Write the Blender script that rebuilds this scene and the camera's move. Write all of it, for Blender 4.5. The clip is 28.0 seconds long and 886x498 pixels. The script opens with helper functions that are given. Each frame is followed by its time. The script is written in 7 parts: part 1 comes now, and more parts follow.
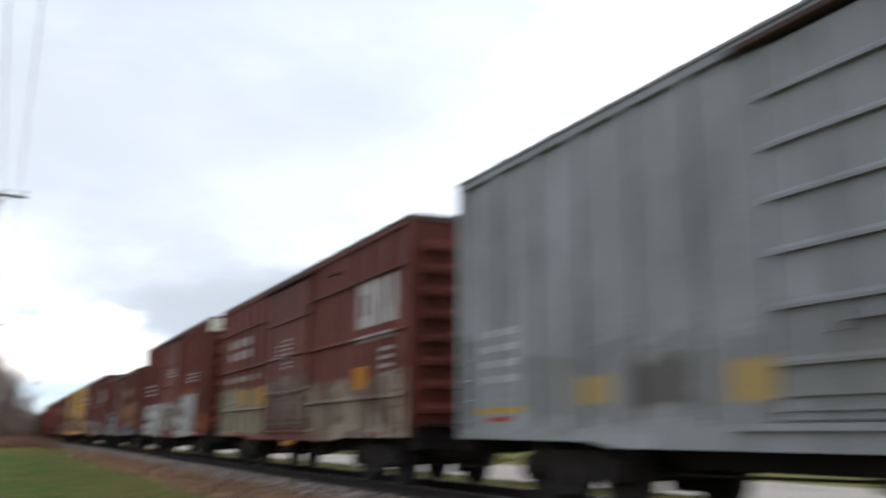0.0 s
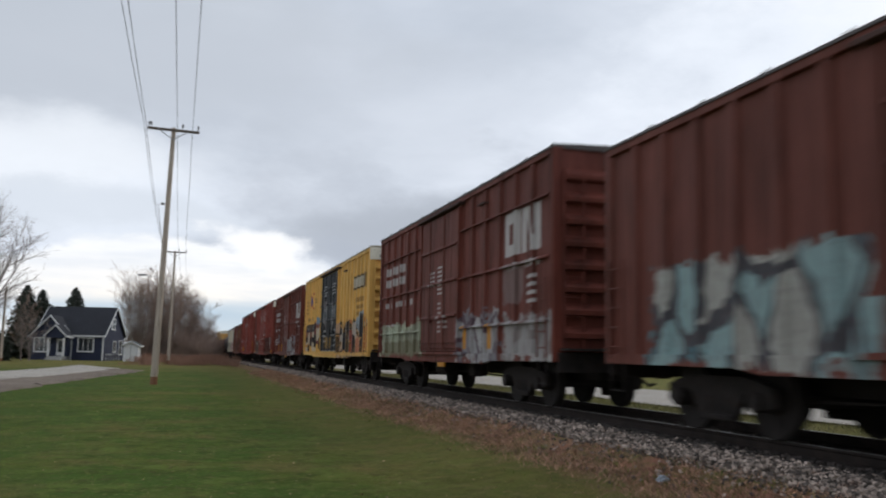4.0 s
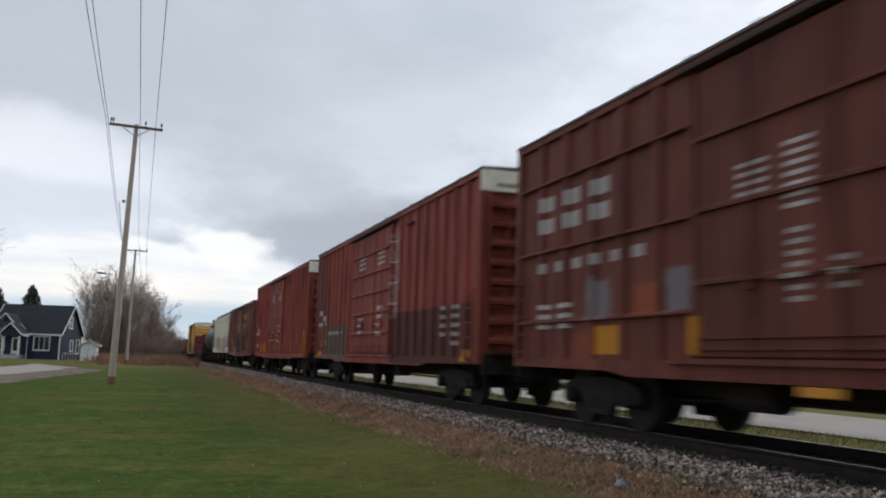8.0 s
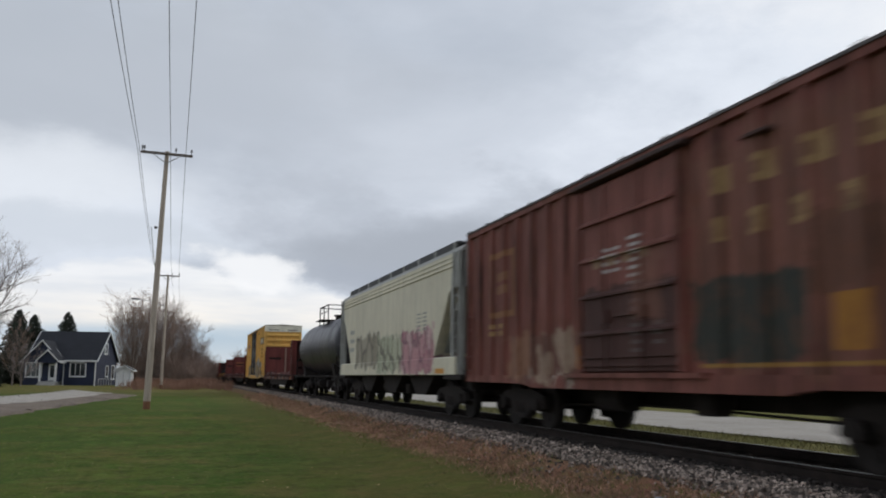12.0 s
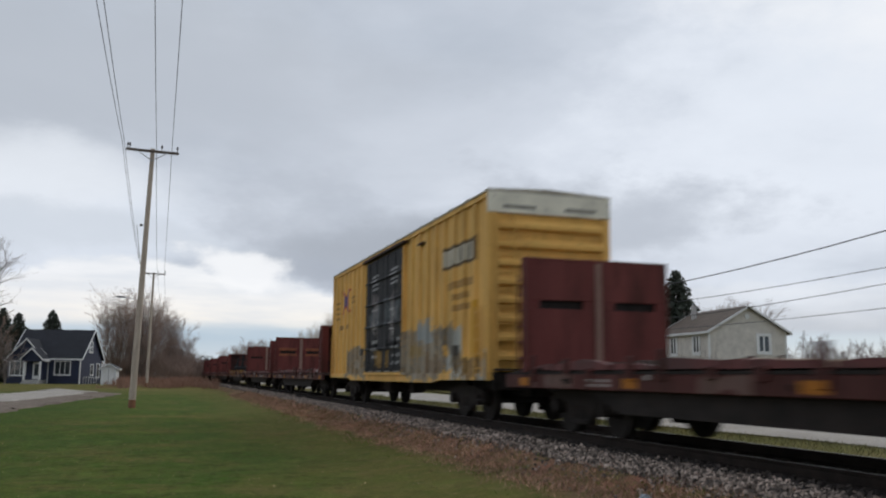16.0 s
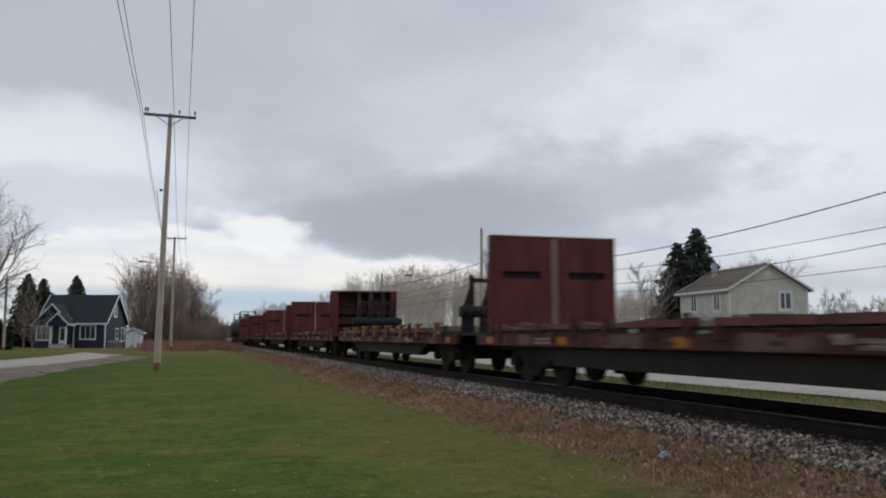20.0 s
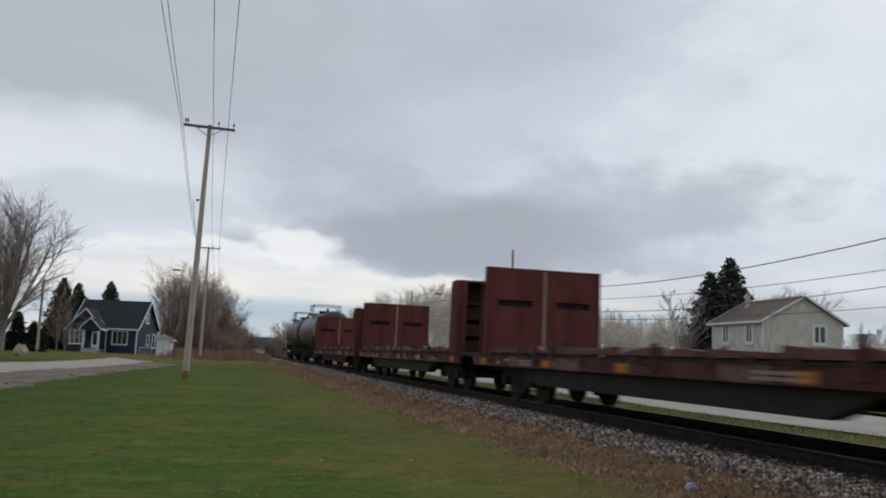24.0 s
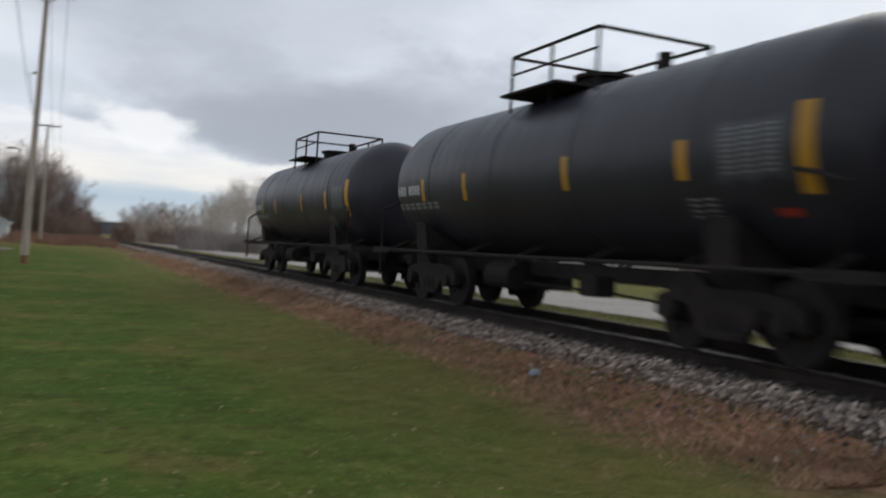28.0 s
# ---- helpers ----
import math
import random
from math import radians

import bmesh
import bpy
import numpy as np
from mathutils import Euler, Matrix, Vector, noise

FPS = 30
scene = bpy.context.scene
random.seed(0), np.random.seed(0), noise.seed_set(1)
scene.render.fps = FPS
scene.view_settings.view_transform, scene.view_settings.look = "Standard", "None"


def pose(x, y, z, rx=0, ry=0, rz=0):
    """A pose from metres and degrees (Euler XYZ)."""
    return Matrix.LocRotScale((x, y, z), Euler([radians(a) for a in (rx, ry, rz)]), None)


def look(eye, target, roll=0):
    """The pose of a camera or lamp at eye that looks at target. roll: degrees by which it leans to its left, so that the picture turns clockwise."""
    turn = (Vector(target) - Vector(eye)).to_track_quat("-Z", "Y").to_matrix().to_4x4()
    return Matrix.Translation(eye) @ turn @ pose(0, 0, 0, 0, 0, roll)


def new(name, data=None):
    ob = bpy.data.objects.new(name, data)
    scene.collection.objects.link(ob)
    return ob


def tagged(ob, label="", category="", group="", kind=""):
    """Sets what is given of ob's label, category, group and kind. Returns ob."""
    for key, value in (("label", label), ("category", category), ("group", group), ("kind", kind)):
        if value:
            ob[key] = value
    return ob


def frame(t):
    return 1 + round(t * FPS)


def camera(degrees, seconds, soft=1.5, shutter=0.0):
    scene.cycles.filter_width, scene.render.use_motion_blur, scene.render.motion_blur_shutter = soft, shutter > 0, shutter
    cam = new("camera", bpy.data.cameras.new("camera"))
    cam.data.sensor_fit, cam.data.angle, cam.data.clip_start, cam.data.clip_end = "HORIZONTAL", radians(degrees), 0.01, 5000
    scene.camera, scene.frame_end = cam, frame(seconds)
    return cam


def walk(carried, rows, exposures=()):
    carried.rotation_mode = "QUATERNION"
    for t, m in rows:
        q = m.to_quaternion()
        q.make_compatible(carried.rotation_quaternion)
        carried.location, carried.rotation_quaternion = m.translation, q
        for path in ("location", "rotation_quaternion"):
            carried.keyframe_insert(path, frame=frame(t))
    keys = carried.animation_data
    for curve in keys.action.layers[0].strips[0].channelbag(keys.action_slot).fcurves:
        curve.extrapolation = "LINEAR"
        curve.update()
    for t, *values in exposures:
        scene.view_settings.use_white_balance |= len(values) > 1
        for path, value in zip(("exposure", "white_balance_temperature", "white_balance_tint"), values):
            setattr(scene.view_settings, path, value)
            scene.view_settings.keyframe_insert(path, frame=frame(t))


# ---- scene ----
EYE_Z = 1.6
# seconds, yaw, pitch, roll: a hand-held camera that turns on the spot
VIEW = [
    (0, -26.45, 11.95, 0.20), (0.1, -23.52, 11.35, 0.20), (0.2, -20.98, 10.85, 0.25), (0.3, -18.19, 10.66, 0.30),
    (0.4, -16.01, 10.90, 0.40), (0.5, -14.69, 10.79, 0.57), (0.7, -12.74, 9.20, 1.00), (0.8, -12.01, 7.20, 1.30),
    (0.9, -11.79, 6.16, 1.48), (0.9667, -11.70, 5.92, 1.58), (1, -11.44, 5.69, 1.66), (1.0333, -11.13, 5.52, 1.78), (1.1, -10.71, 5.63, 2.00), (1.2, -9.79, 6.10, 2.34),
    (1.5, -8.56, 6.93, 3.37), (1.8, -8.35, 5.86, 3.44), (1.9, -8.82, 5.50, 3.46), (1.9667, -9.20, 5.36, 3.47), (2, -9.51, 5.28, 3.48), (2.0333, -9.82, 5.34, 3.47),
    (2.1, -10.02, 5.63, 3.45), (2.2, -9.92, 6.28, 3.41), (2.5, -9.74, 7.42, 3.31), (4.5, -17.46, 6.95, 0.66),
    (5, -16.55, 7.86, 1.40), (5.5, -17.13, 6.35, 1.28), (6, -17.68, 6.36, 1.86), (6.5, -19.30, 5.94, 1.97),
    (7, -19.51, 6.13, 2.19), (7.5, -19.38, 6.87, 1.76), (8, -18.59, 7.23, 1.72), (8.5, -18.19, 7.30, 0.99),
    (9, -17.69, 7.17, 0.75), (9.5, -17.46, 7.07, 1.41), (10, -19.11, 8.92, 1.51), (10.5, -18.08, 8.85, 1.00),
    (11, -16.33, 8.13, 0.44), (11.5, -16.19, 8.21, 0.69), (12, -16.64, 8.41, 0.65), (12.5, -16.19, 8.94, 0.82),
    (13, -16.33, 9.47, 1.09), (13.5, -16.79, 9.62, 0.90), (15.5, -17.86, 9.46, 0.91), (16, -17.50, 8.30, 0.60),
    (16.5, -17.79, 7.22, -0.50), (17, -18.06, 7.06, 0.03), (17.5, -17.57, 7.13, -0.13), (17.8, -17.73, 6.77, -0.39),
    (17.9, -17.70, 6.44, -0.47), (17.9667, -17.25, 6.00, -0.53), (18, -16.88, 5.68, -0.56), (18.0333, -16.62, 5.36, -0.51),
    (18.1, -16.48, 5.10, -0.41), (18.2, -15.81, 4.58, -0.26), (18.3, -15.39, 4.38, -0.11), (18.5, -15.03, 4.89, 0.19),
    (19, -16.31, 5.84, 0.41), (19.5, -17.11, 6.35, 0.86), (20, -16.27, 5.74, -0.00), (20.5, -16.59, 5.34, -0.08),
    (21, -16.02, 6.39, 0.08), (21.5, -16.92, 7.83, 1.90), (22, -14.90, 7.06, 1.79), (22.5, -14.23, 6.64, 2.53),
    (24.5, -14.15, 7.01, 2.30), (25, -14.63, 6.32, 0.90), (25.5, -14.40, 5.77, 1.68), (25.7, -13.46, 5.38, 1.65),
    (25.8, -13.40, 5.15, 1.62), (25.9, -13.50, 4.83, 1.58), (25.9667, -13.52, 4.69, 1.56), (26, -13.89, 4.62, 1.53),
    (26.0333, -14.28, 4.67, 1.53), (26.1, -14.71, 4.70, 1.52), (26.2, -15.70, 4.61, 1.50), (26.3, -16.63, 4.48, 1.48),
    (26.4, -17.02, 4.55, 1.48), (26.5, -17.35, 4.70, 1.47), (27, -17.65, 3.29, 1.42), (27.5, -20.02, 1.30, 1.78),
    (27.6, -20.95, 0.75, 2.20), (27.7, -21.80, 0.55, 2.60), (27.8, -22.46, -0.22, 2.95), (27.9, -23.06, -0.14, 3.25),
    (27.9667, -23.44, 0.12, 3.42), (28, -23.80, 0.34, 3.55),
]

cam = camera(53.66, 28.0, soft=1.9, shutter=0.62)
walk(cam, [(t, pose(0, 0, EYE_Z, 90 + p, 0, y) @ pose(0, 0, 0, 0, 0, r)) for t, y, p, r in VIEW],
     exposures=[(0.0, 0.72), (0.2, 0.6), (0.5, 0.3), (0.9, 0.08), (1.4, 0.1), (2.0, 0.21), (2.5, 0.2), (4.5, 0.22), (6.3, 0.22), (7.0, 0.42), (7.6, 0.26), (8.2, 0.18), (10.0, 0.18), (12.0, 0.04), (13.5, 0.0), (15.5, 0.05), (16.2, 0.04), (17.0, 0.24), (17.6, 0.2), (18.0, 0.08), (18.6, -0.06), (19.0, -0.08), (20.0, 0.0), (22.0, -0.06), (24.0, -0.06), (26.0, -0.02), (26.5, 0.12), (27.0, -0.02), (28.0, 0.04)])

TRACK_X, RAIL_Z, CAR_Z = 7.85, 0.65, 0.58          # centre line of the track, top of the rails, datum of the car bodies
SPEED, GAIN = 12.614, 0.020256        # the train gathers speed slowly


def travelled(t):
    return SPEED * t + GAIN * t * t


# ---------------------------------------------------------------- node helpers
def nd(nt, kind, *ins, **props):
    n = nt.nodes.new(kind)
    for k, v in props.items():
        setattr(n, k, v)
    for i, v in enumerate(ins):
        if v is None:
            continue
        if isinstance(v, bpy.types.NodeSocket):
            nt.links.new(v, n.inputs[i])
        else:
            n.inputs[i].default_value = v
    return n


def op(nt, what, a, b=None, c=None, clamp=False):
    return nd(nt, "ShaderNodeMath", a, b, c, operation=what, use_clamp=clamp).outputs[0]


def blend(nt, fac, a, b, how="MIX"):
    n = nt.nodes.new("ShaderNodeMix")
    n.data_type, n.blend_type = "RGBA", how
    for i, v in ((0, fac), (6, a), (7, b)):
        if isinstance(v, bpy.types.NodeSocket):
            nt.links.new(v, n.inputs[i])
        else:
            n.inputs[i].default_value = v if i == 0 else (*v[:3], 1)
    return n.outputs[2]


def remap(nt, v, a, b, c=0.0, d=1.0, smooth=False):
    n = nd(nt, "ShaderNodeMapRange", v, a, b, c, d, clamp=True)
    if smooth:
        n.interpolation_type = "SMOOTHSTEP"
    return n.outputs[0]


def noise_at(nt, vec, scale, detail=3.0, rough=0.55, stretch=None, distortion=0.0):
    if stretch:
        vec = nd(nt, "ShaderNodeVectorMath", vec, stretch, operation="MULTIPLY").outputs[0]
    n = nt.nodes.new("ShaderNodeTexNoise")
    nt.links.new(vec, n.inputs["Vector"])
    n.inputs["Scale"].default_value, n.inputs["Detail"].default_value = scale, detail
    n.inputs["Roughness"].default_value, n.inputs["Distortion"].default_value = rough, distortion
    return n.outputs["Fac"]


def fresh(name):
    m = bpy.data.materials.new(name)
    m.use_nodes = True
    nt = m.node_tree
    return m, nt, nt.nodes["Principled BSDF"]


def bumped(nt, bsdf, height, strength, distance=0.02):
    n = nt.nodes.new("ShaderNodeBump")
    n.inputs["Strength"].default_value, n.inputs["Distance"].default_value = strength, distance
    nt.links.new(height, n.inputs["Height"])
    nt.links.new(n.outputs[0], bsdf.inputs["Normal"])


def plain(name, col, rough=0.7, metal=0.0, var=0.25, scale=3.0, fine=40.0, bump=0.15, stain=None, stretch=None, per_object=0.0):
    """A surface with broad and fine variation, and stains where a colour for them is given."""
    m, nt, bsdf = fresh(name)
    vec = nd(nt, "ShaderNodeTexCoord").outputs["Object"]
    big = noise_at(nt, vec, scale, 4, stretch=stretch)
    small = noise_at(nt, vec, fine, 3)
    c = blend(nt, remap(nt, big, 0.3, 0.7), [v * (1 - var) for v in col], [v * (1 + var) for v in col])
    c = blend(nt, remap(nt, small, 0.35, 0.65), c, blend(nt, 1.0, c, (0.8, 0.8, 0.8), "MULTIPLY"))
    if stain:
        c = blend(nt, remap(nt, noise_at(nt, vec, scale * 2.3, 5, 0.65, stretch), 0.55, 0.72), c, stain)
    if per_object:
        rnd = nd(nt, "ShaderNodeObjectInfo").outputs["Random"]
        c = blend(nt, 1.0, c, blend(nt, rnd, [1 - per_object] * 3, [1 + per_object] * 3), "MULTIPLY")
    nt.links.new(c, bsdf.inputs["Base Color"])
    nt.links.new(remap(nt, big, 0.2, 0.8, max(0.02, rough - 0.1), min(1, rough + 0.1)), bsdf.inputs["Roughness"])
    bsdf.inputs["Metallic"].default_value = metal
    if bump:
        bumped(nt, bsdf, small, bump)
    return m


def box_mask(nt, u, v, a0, a1, z0, z1, wobble=None, amount=0.0, soft=0.012):
    m = op(nt, "MINIMUM", op(nt, "SUBTRACT", u, a0), op(nt, "SUBTRACT", a1, u))
    m = op(nt, "MINIMUM", m, op(nt, "MINIMUM", op(nt, "SUBTRACT", v, z0), op(nt, "SUBTRACT", z1, v)))
    if wobble is not None and amount:
        m = op(nt, "ADD", m, op(nt, "MULTIPLY", op(nt, "SUBTRACT", wobble, 0.5), amount))
    return remap(nt, m, -soft, soft)


def paint(name, col, length, marks=(), rust=0.5, rust_col=(0.10, 0.045, 0.03), rough=0.62, fade=0.25, dirt=(0.034, 0.017, 0.012), streak=1.0, gloss=0.22):
    """Old coach paint: faded, streaked down the side, with rust, lettering blocks, repainted panels and sprayed shapes.
    marks: (kind, a0, a1, z0, z1, ...) in metres from the car's leading end and above the rail."""
    m, nt, bsdf = fresh(name)
    vec = nd(nt, "ShaderNodeTexCoord").outputs["Object"]
    sep = nd(nt, "ShaderNodeSeparateXYZ", vec)
    u = op(nt, "ADD", sep.outputs[1], length / 2)
    v = sep.outputs[2]
    wob = noise_at(nt, vec, 3.1, 3, 0.6)
    wob2 = noise_at(nt, vec, 9.0, 3, 0.6)
    streaks = noise_at(nt, vec, 2.2, 4, 0.6, (1.0, 3.0, 0.22))
    fine = noise_at(nt, vec, 30, 3, 0.6)
    c = blend(nt, remap(nt, noise_at(nt, vec, 0.55, 3), 0.3, 0.7), [x * (1 - fade) for x in col], [min(1, x * (1 + fade)) for x in col])
    pale = noise_at(nt, vec, 1.7, 5, 0.65, (1.0, 3.4, 0.16))
    c = blend(nt, op(nt, "MULTIPLY", remap(nt, pale, 0.5, 0.74), 0.38 * streak), c, [min(1, x * 1.7 + 0.015) for x in col])
    c = blend(nt, op(nt, "MULTIPLY", remap(nt, streaks, 0.46, 0.70), 0.5 * streak), c, dirt)
    for kind, a0, a1, z0, z1, *rest in marks:
        if kind == "panel":        # a flat repainted or faded area: colour, raggedness, strength
            pc, rag, force = rest
            mk = box_mask(nt, u, v, a0, a1, z0, z1, wob, rag, 0.03)
            c = blend(nt, op(nt, "MULTIPLY", mk, force), c, pc)
        elif kind == "blob":       # a rounded sprayed patch: colour, strength
            du = op(nt, "DIVIDE", op(nt, "SUBTRACT", u, (a0 + a1) / 2), (a1 - a0) / 2)
            dv = op(nt, "DIVIDE", op(nt, "SUBTRACT", v, (z0 + z1) / 2), (z1 - z0) / 2)
            d = op(nt, "ADD", op(nt, "MULTIPLY", du, du), op(nt, "MULTIPLY", dv, dv))
            d = op(nt, "ADD", d, op(nt, "MULTIPLY", op(nt, "SUBTRACT", wob, 0.5), 2.6))
            c = blend(nt, op(nt, "MULTIPLY", remap(nt, d, 1.2, 0.9), rest[1]), c, rest[0])
        elif kind == "box":        # a crisp shape
            mk = box_mask(nt, u, v, a0, a1, z0, z1, wob2, 0.03)
            c = blend(nt, op(nt, "MULTIPLY", mk, 0.9), c, rest[0])
        elif kind == "ring":       # a rounded frame
            t = rest[1]
            mk = box_mask(nt, u, v, a0, a1, z0, z1, wob2, 0.02)
            mk = op(nt, "SUBTRACT", mk, box_mask(nt, u, v, a0 + t, a1 - t, z0 + t, z1 - t, wob2, 0.02), clamp=True)
            c = blend(nt, op(nt, "MULTIPLY", mk, 0.88), c, rest[0])
        elif kind == "slant":      # a slanted bar
            skew = op(nt, "ADD", u, op(nt, "MULTIPLY", op(nt, "SUBTRACT", v, (z0 + z1) / 2), rest[1]))
            mk = box_mask(nt, skew, v, a0, a1, z0, z1, wob2, 0.02)
            c = blend(nt, op(nt, "MULTIPLY", mk, 0.88), c, rest[0])
        elif kind == "rows":       # rows of bars that stand for small lettering: colour, rows, letters across
            tone, rows, across, *more = rest
            duty = 0.33 if rows <= 2 else 0.23
            wide = more[0] / 2 if more else 0.345
            mk = box_mask(nt, u, v, a0, a1, z0, z1)
            fr = op(nt, "FRACT", op(nt, "MULTIPLY", op(nt, "SUBTRACT", v, z0), rows / (z1 - z0)))
            mk = op(nt, "MULTIPLY", mk, remap(nt, op(nt, "ABSOLUTE", op(nt, "SUBTRACT", fr, 0.5)), duty + 0.03, duty - 0.03))
            fu = op(nt, "FRACT", op(nt, "MULTIPLY", op(nt, "SUBTRACT", u, a0), across / (a1 - a0)))
            mk = op(nt, "MULTIPLY", mk, remap(nt, op(nt, "ABSOLUTE", op(nt, "SUBTRACT", fu, 0.5)), wide + 0.035, wide - 0.035))
            mk = op(nt, "MULTIPLY", mk, remap(nt, fine, 0.35, 0.5, 0.5, 0.92))
            c = blend(nt, mk, c, tone)
        elif kind == "spray":      # sprayed shapes: seed, size, body colours, edge colour
            seed, size, tones, edge = rest
            mk = box_mask(nt, u, v, a0, a1, z0, z1, wob, 0.9, 0.02)
            uv = nd(nt, "ShaderNodeCombineXYZ", u, op(nt, "MULTIPLY", v, 0.62), seed).outputs[0]
            warp = nd(nt, "ShaderNodeTexNoise", None, None, 1.3)
            nt.links.new(uv, warp.inputs["Vector"])
            uv = nd(nt, "ShaderNodeVectorMath", uv, nd(nt, "ShaderNodeVectorMath", warp.outputs["Color"], (0.75, 0.75, 0), operation="MULTIPLY").outputs[0],
                    operation="ADD").outputs[0]
            jag = nd(nt, "ShaderNodeTexNoise", None, None, 5.5)
            nt.links.new(uv, jag.inputs["Vector"])
            uv = nd(nt, "ShaderNodeVectorMath", uv, nd(nt, "ShaderNodeVectorMath", jag.outputs["Color"], (0.13, 0.13, 0), operation="MULTIPLY").outputs[0],
                    operation="ADD").outputs[0]
            cell = nd(nt, "ShaderNodeTexVoronoi", uv, feature="F1", voronoi_dimensions="2D")
            cell.inputs["Scale"].default_value = 1 / size
            edges = nd(nt, "ShaderNodeTexVoronoi", uv, feature="DISTANCE_TO_EDGE", voronoi_dimensions="2D")
            edges.inputs["Scale"].default_value = 1 / size
            ramp = nd(nt, "ShaderNodeValToRGB", nd(nt, "ShaderNodeSeparateColor", cell.outputs["Color"]).outputs[0])
            ramp.color_ramp.interpolation = "CONSTANT"
            els = ramp.color_ramp.elements
            while len(els) < len(tones):
                els.new(0.5)
            for i, tone in enumerate(tones):
                els[i].position, els[i].color = i / len(tones), (*tone, 1)
            body = blend(nt, remap(nt, edges.outputs["Distance"], 0.11, 0.08), ramp.outputs[0], edge)
            body = blend(nt, remap(nt, wob2, 0.55, 0.7, 0, 0.25), body, tones[0])
            c = blend(nt, op(nt, "MULTIPLY", mk, op(nt, "MULTIPLY", remap(nt, fine, 0.3, 0.5, 0.75, 0.97), remap(nt, wob2, 0.62, 0.40, 0.8, 1.0))), c, body)
    c = blend(nt, op(nt, "MULTIPLY", remap(nt, streaks, 0.50, 0.72), 0.25 * streak), c, dirt)
    c = blend(nt, op(nt, "MULTIPLY", remap(nt, noise_at(nt, vec, 5.0, 6, 0.7, (1, 1, 0.45)), 0.66 - 0.12 * rust, 0.74), 0.75 * rust), c, rust_col)
    c = blend(nt, remap(nt, fine, 0.3, 0.7, 0.0, 0.3), c, blend(nt, 1.0, c, (0.5, 0.5, 0.5), "MULTIPLY"))
    nt.links.new(c, bsdf.inputs["Base Color"])
    bsdf.inputs["Specular IOR Level"].default_value = gloss
    nt.links.new(remap(nt, streaks, 0.3, 0.7, rough - 0.08 * streak, rough + 0.15 * streak), bsdf.inputs["Roughness"])
    bumped(nt, bsdf, op(nt, "ADD", op(nt, "MULTIPLY", wob, 1.0), op(nt, "MULTIPLY", fine, 0.25)), 0.25, 0.02)
    return m


# ---------------------------------------------------------------- sky and sun
def overcast_world():
    w = bpy.data.worlds.new("sky")
    w.use_nodes = True
    scene.world = w
    nt = w.node_tree
    nt.nodes.clear()
    vec = nd(nt, "ShaderNodeTexCoord").outputs["Generated"]
    sep = nd(nt, "ShaderNodeSeparateXYZ", vec)
    x, y, z = sep.outputs
    sky = nt.nodes.new("ShaderNodeTexSky")
    sky.sky_type, sky.sun_disc, sky.sun_elevation, sky.sun_rotation = "NISHITA", False, radians(34), radians(62)
    blue = blend(nt, 1.0, sky.outputs[0], (0.10, 0.10, 0.10), "MULTIPLY")
    # cloud deck on a flat ceiling, so that it closes up towards the horizon
    up = op(nt, "ADD", op(nt, "MAXIMUM", z, 0.0), 0.13)
    flat = nd(nt, "ShaderNodeCombineXYZ", op(nt, "DIVIDE", x, up), op(nt, "DIVIDE", y, up), 3.7).outputs[0]
    broad = noise_at(nt, flat, 0.40, 6, 0.50, distortion=0.35)
    ragged = noise_at(nt, flat, 1.0, 7, 0.56, distortion=0.4)
    deck = blend(nt, remap(nt, op(nt, "ADD", op(nt, "MULTIPLY", broad, 0.6), op(nt, "MULTIPLY", ragged, 0.4)), 0.36, 0.64, smooth=True),
                 (0.455, 0.505, 0.585), (0.68, 0.73, 0.815))
    # bearing and height in degrees, roughened so that every bank of cloud has a torn rim
    az = op(nt, "MULTIPLY", op(nt, "ARCTAN2", x, y), 57.2958)
    el = op(nt, "MULTIPLY", op(nt, "ARCSINE", z), 57.2958)
    warp = nd(nt, "ShaderNodeTexNoise")
    nt.links.new(nd(nt, "ShaderNodeVectorMath", vec, (1, 1, 2.0), operation="MULTIPLY").outputs[0], warp.inputs["Vector"])
    warp.inputs["Scale"].default_value, warp.inputs["Detail"].default_value, warp.inputs["Roughness"].default_value = 4.2, 8, 0.6
    wsep = nd(nt, "ShaderNodeSeparateColor", warp.outputs["Color"])
    wa_ = op(nt, "ADD", az, op(nt, "MULTIPLY", op(nt, "SUBTRACT", wsep.outputs[0], 0.5), 46.0))
    we_ = op(nt, "ADD", el, op(nt, "MULTIPLY", op(nt, "SUBTRACT", wsep.outputs[1], 0.5), 15.0))
    fine = op(nt, "ADD", el, op(nt, "MULTIPLY", op(nt, "SUBTRACT", wsep.outputs[2], 0.5), 7.0))

    na_ = op(nt, "ADD", az, op(nt, "MULTIPLY", op(nt, "SUBTRACT", wsep.outputs[0], 0.5), 15.0))
    ne_ = op(nt, "ADD", el, op(nt, "MULTIPLY", op(nt, "SUBTRACT", wsep.outputs[2], 0.5), 6.0))

    def bank(a, e, wa, we, soft=0.6, calm=False):
        d = op(nt, "ADD", op(nt, "POWER", op(nt, "ABSOLUTE", op(nt, "DIVIDE", op(nt, "SUBTRACT", na_ if calm else wa_, a), wa)), 2.0),
               op(nt, "POWER", op(nt, "ABSOLUTE", op(nt, "DIVIDE", op(nt, "SUBTRACT", ne_ if calm else we_, e), we)), 2.0))
        return remap(nt, d, 1.0 + soft, 1.0 - soft, smooth=True)

    out = deck
    out = blend(nt, op(nt, "MULTIPLY", bank(45, 17, 17, 10, 0.9), 0.7), out, (0.82, 0.87, 0.95))
